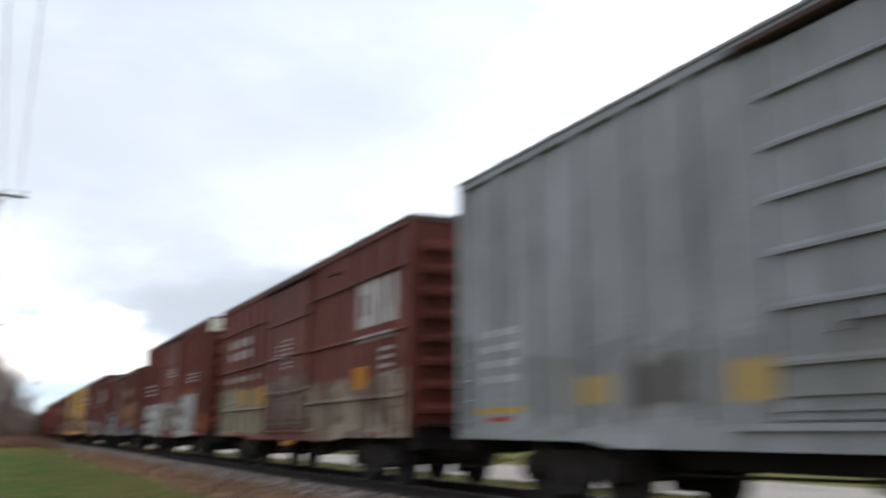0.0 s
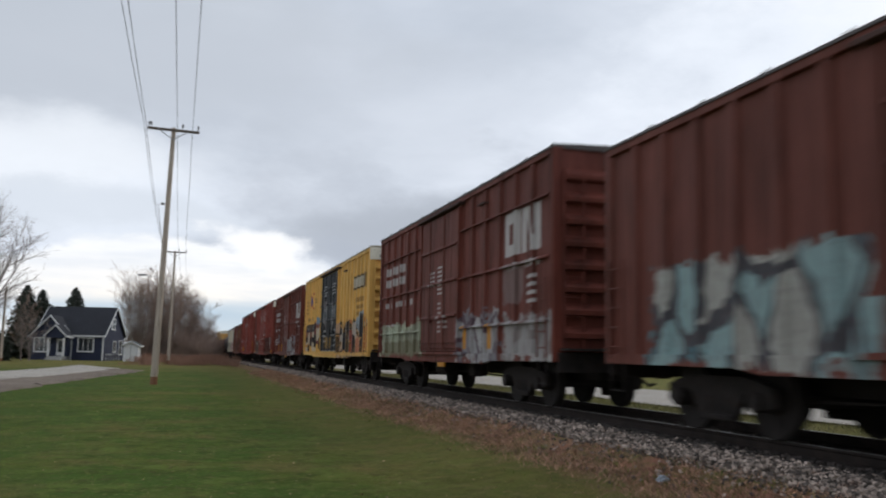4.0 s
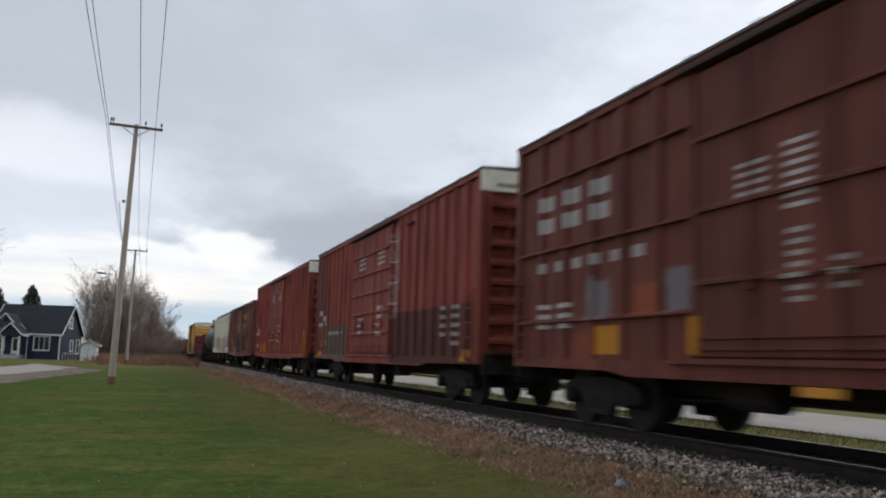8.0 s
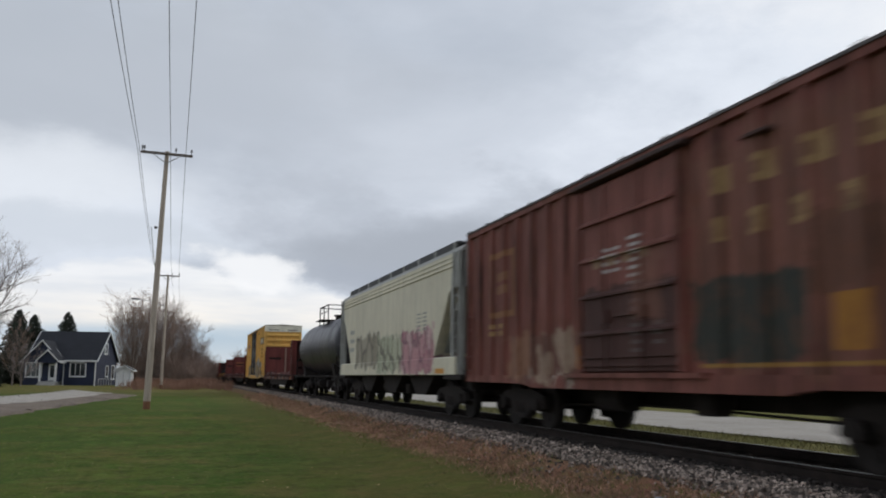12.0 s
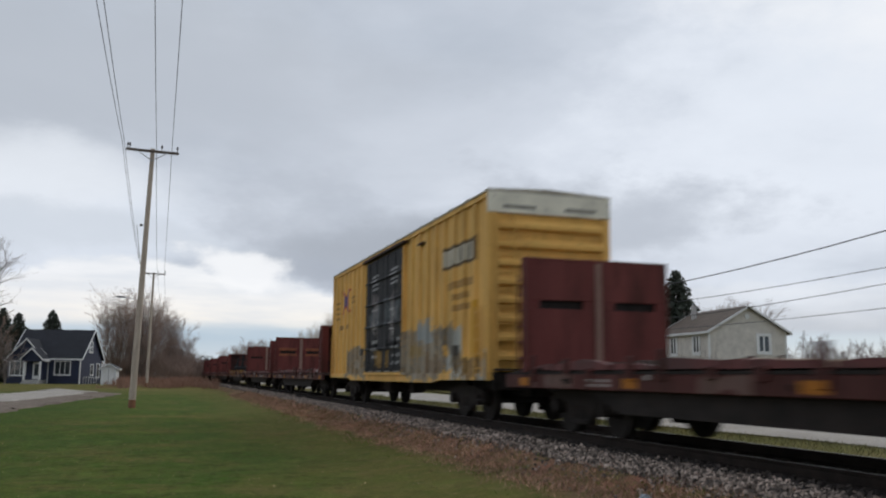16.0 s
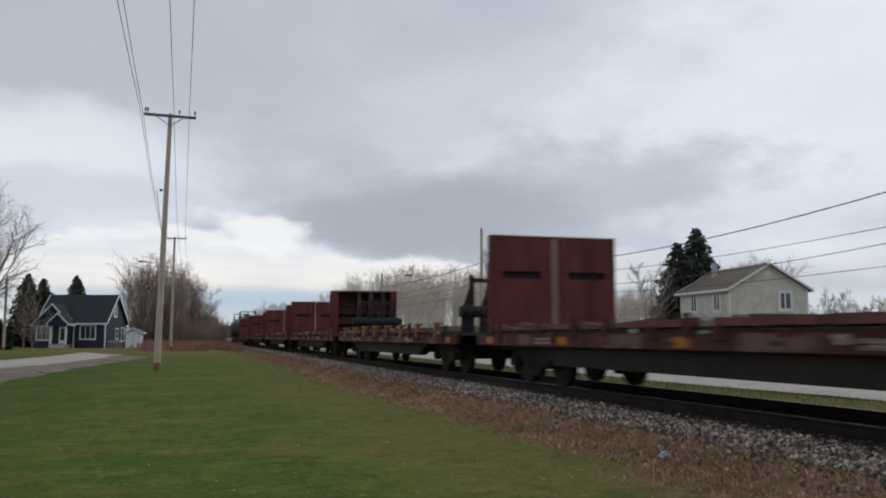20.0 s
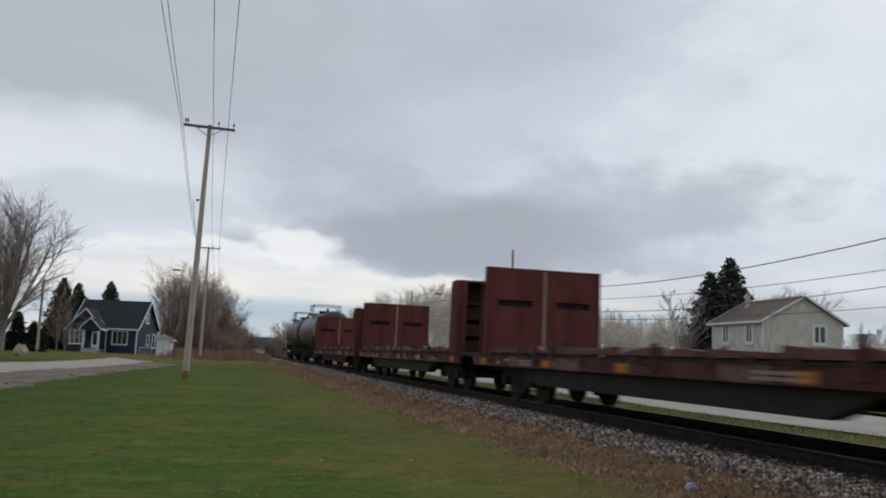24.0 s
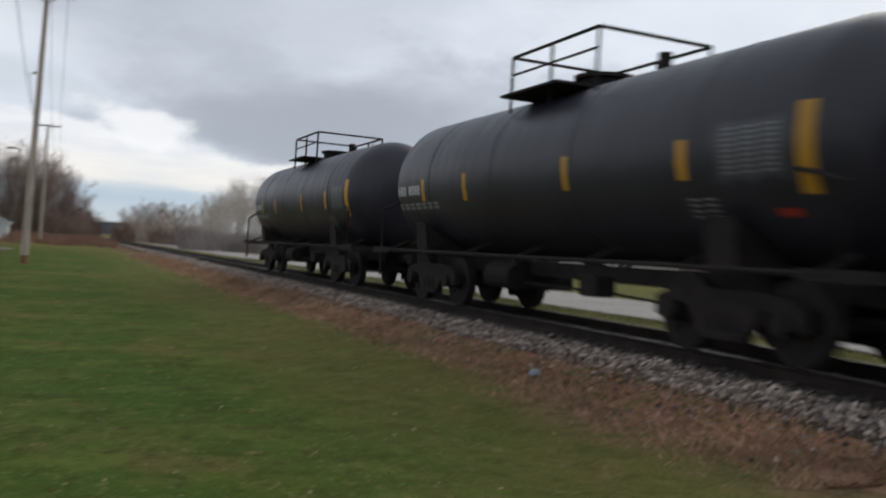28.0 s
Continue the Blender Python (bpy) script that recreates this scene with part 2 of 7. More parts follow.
    out = blend(nt, op(nt, "MULTIPLY", bank(68, 30, 28, 17, 0.9), 0.9), out, (0.93, 0.94, 0.96))
    out = blend(nt, op(nt, "MULTIPLY", bank(-8, 10.5, 13, 3.6, 0.9), 0.4), out, (0.76, 0.82, 0.91))
    out = blend(nt, op(nt, "MULTIPLY", bank(-14, 18.5, 24, 6.0, 0.9), 0.75), out, (0.46, 0.50, 0.56))
    out = blend(nt, op(nt, "MULTIPLY", bank(21, 9.4, 15, 3.6, 0.8), 0.75), out, (0.45, 0.49, 0.56))
    out = blend(nt, op(nt, "MULTIPLY", bank(4, 16, 16, 5.0, 0.9, True), 0.45), out, (0.50, 0.54, 0.61))
    out = blend(nt, op(nt, "MULTIPLY", bank(-12, 11.5, 11, 2.6, 0.9, True), 0.7), out, (0.80, 0.84, 0.90))
    out = blend(nt, op(nt, "MULTIPLY", bank(-7, 8.2, 13, 1.2, 0.9, True), 0.55), out, (0.58, 0.63, 0.70))
    out = blend(nt, op(nt, "MULTIPLY", bank(15.5, 8.1, 9.5, 2.3, 0.8, True), 0.82), out, (0.38, 0.415, 0.475))
    # the deck ends in a torn edge over a bright break, which closes to the right
    top = remap(nt, az, 6.0, 20.0, 6.3, 5.2)
    dark_rim = op(nt, "MULTIPLY", remap(nt, op(nt, "ABSOLUTE", op(nt, "SUBTRACT", op(nt, "SUBTRACT", fine, top), 1.4)), 1.6, 0.3, smooth=True), op(nt, "MULTIPLY", remap(nt, az, 6.5, 9.5), remap(nt, az, 27.0, 19.0)))
    out = blend(nt, op(nt, "MULTIPLY", dark_rim, 0.7), out, (0.40, 0.44, 0.515))
    low = op(nt, "MULTIPLY", remap(nt, op(nt, "SUBTRACT", top, fine), -0.25, 0.45, smooth=True), op(nt, "MULTIPLY", remap(nt, az, 18.0, 32.0, 0.97, 0.25), remap(nt, az, -14.0, -2.0, 0.62, 1.0)))
    layers = remap(nt, noise_at(nt, vec, 5.0, 6, 0.6, (1, 1, 7.0)), 0.42, 0.66)
    bright = blend(nt, remap(nt, el, 3.0, 6.0), (0.93, 0.89, 0.83), (0.90, 0.91, 0.93))
    out = blend(nt, low, out, blend(nt, op(nt, "MULTIPLY", layers, 0.6), bright, (0.66, 0.71, 0.78)))
    # pale clear strip above the horizon
    strip = op(nt, "MULTIPLY", remap(nt, op(nt, "ADD", el, op(nt, "MULTIPLY", noise_at(nt, vec, 5.0, 4, 0.5, (1, 1, 5.0)), 1.8)), 4.4, 3.4, smooth=True),
               remap(nt, az, -14.0, -3.0, 0.35, 0.95))
    out = blend(nt, strip, out, blend(nt, 0.8, blue, blend(nt, remap(nt, el, 0.3, 2.2), (0.68, 0.76, 0.84), (0.44, 0.57, 0.725))))
    out = blend(nt, op(nt, "MULTIPLY", bank(3.6, 6.9, 3.4, 1.5, 0.6, True), 0.85), out, (0.93, 0.94, 0.96))
    bg = nd(nt, "ShaderNodeBackground", out, 1.0)
    nt.links.new(bg.outputs[0], nd(nt, "ShaderNodeOutputWorld").inputs[0])


overcast_world()
sun = new("sun", bpy.data.lights.new("sun", "SUN"))
sun.data.energy, sun.data.angle, sun.data.color = 0.7, radians(35), (1.0, 0.96, 0.9)
sun.matrix_world = look((60, 32, 46), (0, 0, 0))

# ---------------------------------------------------------------- mesh helpers
def part(name, bm, material, parent=None, label="", smooth=False, at=None):
    me = bpy.data.meshes.new(name)
    bm.to_mesh(me)
    bm.free()
    for mt in material if isinstance(material, (list, tuple)) else (material,):
        me.materials.append(mt)
    if smooth:
        for p in me.polygons:
            p.use_smooth = True
    return share(name, me, parent, label, at)


def share(name, me, parent=None, label="", at=None):
    """An object of its own on a mesh that alike pieces share."""
    ob = new(name, me)
    if parent:
        ob.parent = parent
    if at is not None:
        ob.matrix_basis = at
    return tagged(ob, label) if label else ob


def thing(name, label, category, at=None, group="", kind=""):
    e = new(name)
    e.empty_display_size = 0.3
    if at is not None:
        e.matrix_basis = at
    return tagged(e, label, category, group, kind)


def bx(bm, x0, x1, y0, y1, z0, z1, cut=0.0):
    """A box, with its edges cut where that shows."""
    v = [bm.verts.new((x, y, z)) for z in (z0, z1) for y in (y0, y1) for x in (x0, x1)]
    fs = [bm.faces.new([v[i] for i in q]) for q in ((0, 2, 3, 1), (4, 5, 7, 6), (0, 1, 5, 4), (1, 3, 7, 5), (3, 2, 6, 7), (2, 0, 4, 6))]
    if cut:
        es = list({e for f in fs for e in f.edges})
        bmesh.ops.bevel(bm, geom=es, offset=cut, segments=1, affect="EDGES")
    return bm


def tube(bm, p0, p1, r0, r1=None, seg=8, caps=True):
    p0, p1 = Vector(p0), Vector(p1)
    r1 = r0 if r1 is None else r1
    q = (p1 - p0).to_track_quat("Z", "Y")
    rings = [[bm.verts.new(p + q @ Vector((r * math.cos(a), r * math.sin(a), 0))) for a in (2 * math.pi * i / seg for i in range(seg))] for p, r in ((p0, r0), (p1, r1))]
    for i in range(seg):
        j = (i + 1) % seg
        bm.faces.new((rings[0][i], rings[0][j], rings[1][j], rings[1][i]))
    if caps:
        bm.faces.new(rings[0][::-1])
        bm.faces.new(rings[1])
    return bm


def path_tube(bm, pts, r, seg=6):
    """One bent tube through the points."""
    P = [Vector(p) for p in pts]
    rings = []
    for k, p in enumerate(P):
        d = (P[min(k + 1, len(P) - 1)] - P[max(k - 1, 0)]).normalized()
        a = d.cross(Vector((0, 0, 1)) if abs(d.z) < 0.9 else Vector((1, 0, 0))).normalized()
        b = d.cross(a)
        rings.append([bm.verts.new(p + (a * math.cos(g) + b * math.sin(g)) * r) for g in (2 * math.pi * i / seg for i in range(seg))])
    for u, v in zip(rings, rings[1:]):
        for i in range(seg):
            k = (i + 1) % seg
            bm.faces.new((u[i], u[k], v[k], v[i]))
    bm.faces.new(rings[0][::-1])
    bm.faces.new(rings[-1])
    return bm


def slab(bm, pts, axis, lo, hi):
    """A flat outline pulled along an axis: pts are pairs in the two other axes, in order."""
    def at(p, d):
        return {"x": (d, p[0], p[1]), "y": (p[0], d, p[1]), "z": (p[0], p[1], d)}[axis]
    a, b = [bm.verts.new(at(p, lo)) for p in pts], [bm.verts.new(at(p, hi)) for p in pts]
    n = len(pts)
    for i in range(n):
        j = (i + 1) % n
        bm.faces.new((a[i], a[j], b[j], b[i]))
    bm.faces.new(a[::-1])
    bm.faces.new(b)
    bmesh.ops.recalc_face_normals(bm, faces=bm.faces)
    return bm


def nb():
    return bmesh.new()


def mesh_of(name, bm, material, smooth=False):
    me = bpy.data.meshes.new(name)
    bm.to_mesh(me)
    bm.free()
    for mt in material if isinstance(material, (list, tuple)) else (material,):
        me.materials.append(mt)
    for p in me.polygons:
        p.use_smooth = smooth
    return me


# ---------------------------------------------------------------- materials
STEEL_DARK = plain("dark_running_gear_steel", (0.0260, 0.0215, 0.0200), 0.85, 0.0, 0.45, 4, stain=(0.034, 0.021, 0.015))
WHEEL = plain("wheel_steel", (0.026, 0.0215, 0.0200), 0.8, 0.0, 0.3, 5)
RAIL_SIDE = plain("oily_rusty_rail", (0.028, 0.021, 0.018), 0.9, 0.0, 0.4, 3)
RAIL_TOP = plain("polished_rail_head", (0.20, 0.195, 0.19), 0.4, 0.85, 0.25, 3)
TIE = plain("creosoted_tie", (0.035, 0.028, 0.022), 0.9, 0, 0.4, 5, stretch=(0.3, 2, 2), per_object=0.3, stain=(0.09, 0.08, 0.07))
POLE_WOOD = plain("weathered_pole_wood", (0.45, 0.375, 0.305), 0.9, 0, 0.2, 2.5, stretch=(3, 3, 0.25), stain=(0.28, 0.23, 0.19))
POLE_FOOT = plain("treated_pole_foot", (0.23, 0.105, 0.055), 0.9, 0, 0.3, 3, stretch=(2, 2, 0.4))
ARM_WOOD = plain("grey_crossarm_wood", (0.16, 0.13, 0.11), 0.9, 0, 0.25, 4)
WIRE = plain("weathered_wire", (0.06, 0.06, 0.065), 0.6, 0.3, 0.1)
GLASSY = plain("grey_porcelain", (0.12, 0.11, 0.11), 0.25, 0, 0.1)
GALV = plain("galvanised_steel", (0.35, 0.36, 0.37), 0.5, 0.6, 0.15, 6)
LAMP_GREY = plain("lamp_housing", (0.16, 0.17, 0.18), 0.5, 0.4, 0.1)
BARK = plain("bare_bark", (0.26, 0.215, 0.195), 0.95, 0, 0.3, 3, stretch=(2, 2, 0.5))
TWIG = plain("bare_twigs", (0.30, 0.255, 0.24), 0.95, 0, 0.3, 0.4)
TWIG_BROWN = plain("russet_twigs", (0.30, 0.215, 0.172), 0.95, 0, 0.3, 0.3)
BIRCH = plain("pale_birch_bark", (0.66, 0.61, 0.53), 0.9, 0, 0.3, 2, stain=(0.12, 0.10, 0.09))
BIRCH_TWIG = plain("pale_birch_twigs", (0.58, 0.50, 0.415), 0.95, 0, 0.25, 0.3)
NEEDLE = plain("spruce_needles", (0.052, 0.064, 0.046), 0.95, 0, 0.4, 0.8, stain=(0.05, 0.048, 0.03))
HEDGE = plain("dark_evergreen", (0.020, 0.030, 0.018), 0.9, 0, 0.4, 0.8)


def patches(nt, vec, layers):
    c = None
    for col, scale, lo, hi in layers:
        c = blend(nt, remap(nt, noise_at(nt, vec, scale, 6, 0.65), lo, hi), c, col) if c is not None else blend(nt, 0.0, col, col)
    return c


for m in (STEEL_DARK, WHEEL, RAIL_SIDE):
    m.node_tree.nodes["Principled BSDF"].inputs["Specular IOR Level"].default_value = 0.2


def ground_material(name, layers, bump=0.3, verge=None):
    """Ground of several colours in patches at different scales; verge: the colours of the dry strip beside the ballast."""
    m, nt, bsdf = fresh(name)
    vec = nd(nt, "ShaderNodeTexCoord").outputs["Object"]
    c = patches(nt, vec, layers)
    if verge:
        sep = nd(nt, "ShaderNodeSeparateXYZ", vec)
        wander = op(nt, "ADD", op(nt, "MULTIPLY", noise_at(nt, vec, 0.5, 5, 0.6), 2.2), op(nt, "MULTIPLY", noise_at(nt, vec, 5.0, 4, 0.7), 1.1))
        edge = op(nt, "ADD", remap(nt, sep.outputs[1], 5.0, 60.0, 3.25, 3.8), wander)
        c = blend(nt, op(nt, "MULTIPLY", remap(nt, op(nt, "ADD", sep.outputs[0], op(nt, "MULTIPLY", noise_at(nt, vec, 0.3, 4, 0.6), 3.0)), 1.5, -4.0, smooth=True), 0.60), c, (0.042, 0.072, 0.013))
        olive = op(nt, "MULTIPLY", remap(nt, op(nt, "SUBTRACT", sep.outputs[0], edge), -4.2, -0.2, smooth=True), remap(nt, noise_at(nt, vec, 0.8, 5, 0.65), 0.3, 0.6, 0.35, 1.0))
        c = blend(nt, op(nt, "MULTIPLY", olive, 0.8), c, patches(nt, vec, DRY_TONES))
        dull = op(nt, "MULTIPLY", remap(nt, sep.outputs[1], 66.0, 88.0), remap(nt, noise_at(nt, vec, 0.25, 4, 0.6), 0.3, 0.6, 0.45, 0.9))
        c = blend(nt, dull, c, patches(nt, vec, DRY_TONES))
        near = remap(nt, op(nt, "SUBTRACT", sep.outputs[0], edge), -0.8, 0.6, smooth=True)
        c = blend(nt, op(nt, "MULTIPLY", near, remap(nt, sep.outputs[0], 10.6, 9.8)), c, patches(nt, vec, verge))
    fine = noise_at(nt, vec, 45, 4, 0.7)
    c = blend(nt, remap(nt, fine, 0.3, 0.7), blend(nt, 1.0, c, (0.62, 0.62, 0.62), "MULTIPLY"), blend(nt, 1.0, c, (1.42, 1.42, 1.42), "MULTIPLY"))
    nt.links.new(c, bsdf.inputs["Base Color"])
    bsdf.inputs["Roughness"].default_value = 0.95
    bsdf.inputs["Specular IOR Level"].default_value = 0.05
    bumped(nt, bsdf, fine, bump, 0.05)
    return m


LAWN_TONES = [((0.088, 0.112, 0.020), 1, 0, 1), ((0.132, 0.113, 0.035), 0.35, 0.45, 0.62), ((0.056, 0.100, 0.015), 0.55, 0.46, 0.60), ((0.165, 0.119, 0.049), 0.9, 0.55, 0.70), ((0.058, 0.100, 0.018), 0.16, 0.45, 0.58),
              ((0.154, 0.118, 0.043), 0.22, 0.54, 0.68), ((0.049, 0.070, 0.013), 1.7, 0.51, 0.64), ((0.107, 0.142, 0.029), 1.2, 0.53, 0.66), ((0.060, 0.064, 0.018), 4.2, 0.54, 0.66), ((0.138, 0.140, 0.044), 7.5, 0.56, 0.68), ((0.256, 0.193, 0.087), 6.0, 0.61, 0.74)]
DRY_TONES = [((0.165, 0.138, 0.045), 1, 0, 1), ((0.24, 0.17, 0.085), 3.0, 0.52, 0.7), ((0.09, 0.10, 0.028), 1.6, 0.52, 0.66), ((0.10, 0.07, 0.035), 9.0, 0.55, 0.7)]
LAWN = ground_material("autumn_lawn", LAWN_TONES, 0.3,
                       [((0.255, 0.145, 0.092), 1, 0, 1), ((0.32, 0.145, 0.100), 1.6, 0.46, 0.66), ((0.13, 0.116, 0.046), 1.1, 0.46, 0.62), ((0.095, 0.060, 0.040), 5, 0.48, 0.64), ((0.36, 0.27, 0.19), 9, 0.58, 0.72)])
BALLAST = ground_material("ballast_bed", [((0.062, 0.048, 0.040), 1, 0, 1), ((0.06, 0.05, 0.045), 1.4, 0.5, 0.7), ((0.20, 0.185, 0.17), 14, 0.5, 0.7)], 0.8)
TRACK_DIRT = ground_material("oily_ballast", [((0.040, 0.033, 0.029), 1, 0, 1), ((0.06, 0.048, 0.040), 2, 0.5, 0.7)], 0.8)
ROAD = ground_material("pale_worn_asphalt", [((0.375, 0.345, 0.305), 1, 0, 1), ((0.315, 0.29, 0.255), 0.4, 0.45, 0.65), ((0.43, 0.40, 0.355), 3, 0.55, 0.75)], 0.2)
GRAVEL = ground_material("grey_gravel_shoulder", [((0.205, 0.168, 0.138), 1, 0, 1), ((0.145, 0.115, 0.095), 0.5, 0.42, 0.62), ((0.26, 0.22, 0.185), 4, 0.5, 0.7), ((0.13, 0.12, 0.06), 0.9, 0.6, 0.7)], 0.5)
STONE = plain("ballast_stone", (0.30, 0.24, 0.20), 0.9, 0, 0.35, 1.6, stain=(0.15, 0.095, 0.07))
OILY = plain("oily_stone", (0.048, 0.038, 0.033), 0.85, 0, 0.35, 2.0)


def island_tint(m, lo, hi, skew=1.0):
    """Lets every loose piece of a joined mesh take its own shade."""
    nt = m.node_tree
    bsdf = nt.nodes["Principled BSDF"]
    old = bsdf.inputs["Base Color"].links[0].from_socket
    rnd = nd(nt, "ShaderNodeNewGeometry").outputs["Random Per Island"]
    rnd = op(nt, "POWER", rnd, skew)
    nt.links.new(blend(nt, 1.0, old, blend(nt, rnd, [lo] * 3, [hi] * 3), "MULTIPLY"), bsdf.inputs["Base Color"])


island_tint(STONE, 0.25, 2.1, 1.7)
island_tint(OILY, 0.4, 1.8, 1.5)

# ---------------------------------------------------------------- ground
def rough_z(x, y):
    return 0.035 * noise.noise((x * 0.35, y * 0.35, 1.0)) + 0.05 * noise.noise((x * 0.07, y * 0.07, 4.0))


def ground_height(x, y):
    """One height for lawn, bank, far side and distance."""
    far = max(0.0, min(1.0, (math.hypot(x, y) - 35) / 70))
    base = 0.28 * far * far if x < 4 else 0.05
    if x >= 3.2:
        k = max(0.0, min(1.0, (x - 3.2) / 1.6))
        base = base * (1 - k) + 0.10 * k
    if x > 9.6:
        base = 0.14 + 0.15 * max(0.0, min(1.0, (x - 10.5) / 2.5))
    return base + (rough_z(x, y) if math.hypot(x, y) < 160 else 0)


def grid_sheet(name, xs, ys, zf, material, label, category, kind="structure", picks=None):
    bm = nb()
    vs = [[bm.verts.new((x, y, zf(x, y))) for x in xs] for y in ys]
    for j in range(len(ys) - 1):
        for i in range(len(xs) - 1):
            f = bm.faces.new((vs[j][i], vs[j][i + 1], vs[j + 1][i + 1], vs[j + 1][i]))
            f.smooth = True
            if picks:
                f.material_index = picks((xs[i] + xs[i + 1]) / 2, (ys[j] + ys[j + 1]) / 2)
    return tagged(part(name, bm, material), label, category, kind=kind)


def steps(a, b, n, power=1.0):
    return [a + (b - a) * (i / n) ** power for i in range(n + 1)]


xs = [-2500, -900, -300, -140] + steps(-80, -20, 20) + steps(-19, 3, 44) + steps(3.3, 5.2, 8) + [7.85] + steps(10, 24, 16) + steps(28, 90, 14) + [160, 320, 900, 2500]
ys = [-2500, -700, -200, -60] + steps(-30, -4, 13) + steps(-3, 45, 80) + steps(47, 160, 50) + [200, 260, 400, 900, 3000]


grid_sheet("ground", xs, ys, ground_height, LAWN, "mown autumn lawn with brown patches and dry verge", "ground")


def bed_profile():
    """The ballast bank across the track: offset from the centre line and height over ground zero."""
    return [(-2.6, 0.02), (-2.25, 0.16), (-1.88, 0.33), (-1.5, 0.45), (-1.08, 0.475), (-0.86, 0.485), (0.86, 0.47), (1.5, 0.45), (1.9, 0.33), (2.5, 0.12), (2.9, 0.02)]


def ballast_bed():
    bm = nb()
    prof = bed_profile()
    rows = []
    for y in steps(-420, -66, 40) + steps(-60, 60, 160) + steps(64, 430, 80):
        rows.append([bm.verts.new((TRACK_X + dx * (1 + 0.04 * noise.noise((y * 0.6, dx, 2.0))), y, z + 0.035 * noise.noise((dx * 2, y * 1.4, 5.0)))) for dx, z in prof])
    for a, b in zip(rows, rows[1:]):
        for i in range(len(prof) - 1):
            f = bm.faces.new((a[i], a[i + 1], b[i + 1], b[i]))
            f.material_index = 2 if i <= 1 else 1 if i in (3, 4, 5, 6) else 0
            f.smooth = True
    return tagged(part("ballast_bed", bm, [BALLAST, TRACK_DIRT, LAWN]), "bank of grey crushed stone under the track", "ballast", kind="structure")


BED = ballast_bed()


def ribbon(name, centre, half, z, material, label, category):
    """A strip of paving along a bent centre line; half may change along it."""
    bm = nb()
    rows = []
    n = len(centre)
    for i, (x, y) in enumerate(centre):
        ax, ay = centre[max(0, i - 1)]
        bx_, by_ = centre[min(n - 1, i + 1)]
        d = Vector((bx_ - ax, by_ - ay)).normalized()
        h = half[i] if isinstance(half, list) else half
        w = 0.12 * noise.noise((x, y, 3.0))
        rows.append([bm.verts.new((x - d.y * k, y + d.x * k, z + ground_height(x - d.y * k, y + d.x * k))) for k in (-h - w, -h * 0.5, 0, h * 0.5, h + w)])
    for a, b in zip(rows, rows[1:]):
        for i in range(4):
            bm.faces.new((a[i], a[i + 1], b[i + 1], b[i])).smooth = True
    bmesh.ops.recalc_face_normals(bm, faces=bm.faces)
    for f in bm.faces:
        if f.normal.z < 0:
            f.normal_flip()
    return tagged(part(name, bm, material), label, category, kind="structure")


def curve_pts(ctrl, n):
    """Points on a smooth curve through the control points."""
    out = []
    P = [Vector(p) for p in ctrl]
    P = [2 * P[0] - P[1]] + P + [2 * P[-1] - P[-2]]
    for i in range(1, len(P) - 2):
        for k in range(n):
            t = k / n
            a, b, c, d = P[i - 1:i + 3]
            out.append(tuple(0.5 * ((2 * b) + (c - a) * t + (2 * a - 5 * b + 4 * c - d) * t * t + (3 * b - a - 3 * c + d) * t ** 3)))
    return out + [tuple(P[-2])]


ribbon("road", [(16.5, y) for y in steps(-120, 320, 110)], 3.2, 0.04, ROAD, "pale worn asphalt road beyond the track", "road")
def between(name, edge_a, edge_b, z, material, label, category):
    """A paved area between two curved edges."""
    bm = nb()
    rows = []
    for (xa, ya), (xb, yb) in zip(curve_pts(edge_a, 26), curve_pts(edge_b, 26)):
        row = []
        for k in range(9):
            f = k / 8
            jit = 0.7 * noise.noise((xa + xb, ya + yb, k * 3.0)) if k in (0, 8) else 0
            x, y = xa + (xb - xa) * f + jit, ya + (yb - ya) * f + jit
            row.append(bm.verts.new((x, y, z + ground_height(x, y))))
        out = (Vector((xa, ya)) - Vector((xb, yb))).normalized() * 0.7
        for at, sign in ((0, 1), (-1, -1)):
            p = row[at].co
            row.insert(0 if at == 0 else len(row), bm.verts.new((p.x + out.x * sign, p.y + out.y * sign, p.z - z - 0.12)))
        rows.append(row)
    for a, b in zip(rows, rows[1:]):
        for i in range(10):
            bm.faces.new((a[i], a[i + 1], b[i + 1], b[i])).smooth = True
    bmesh.ops.recalc_face_normals(bm, faces=bm.faces)
    for f in bm.faces:
        if f.normal.z < 0:
            f.normal_flip()
    return tagged(part(name, bm, material), label, category, kind="structure")


# the side street that bends off by the dark house, and its broad gravel shoulder
STREET_NEAR = [(-75, 30), (-40, 31.5), (-20, 33), (-11.6, 36.5), (-8.6, 47), (-6.4, 63), (-5.3, 76.5)]
between("side_street", STREET_NEAR, [(-75, 60), (-45, 58), (-26, 55.5), (-17, 54), (-11.4, 62.5), (-9.6, 74), (-8.9, 85)], 0.085, ROAD, "pale curving side street", "road")
between("gravel_shoulder", [(x - 0.8, y + 0.6) for x, y in STREET_NEAR], [(-75, 8), (-35, 10), (-11, 15), (-6.9, 26), (-6.3, 37), (-4.9, 52), (-2.9, 71)], 0.055, GRAVEL, "grey gravel shoulder of the side street", "gravel")


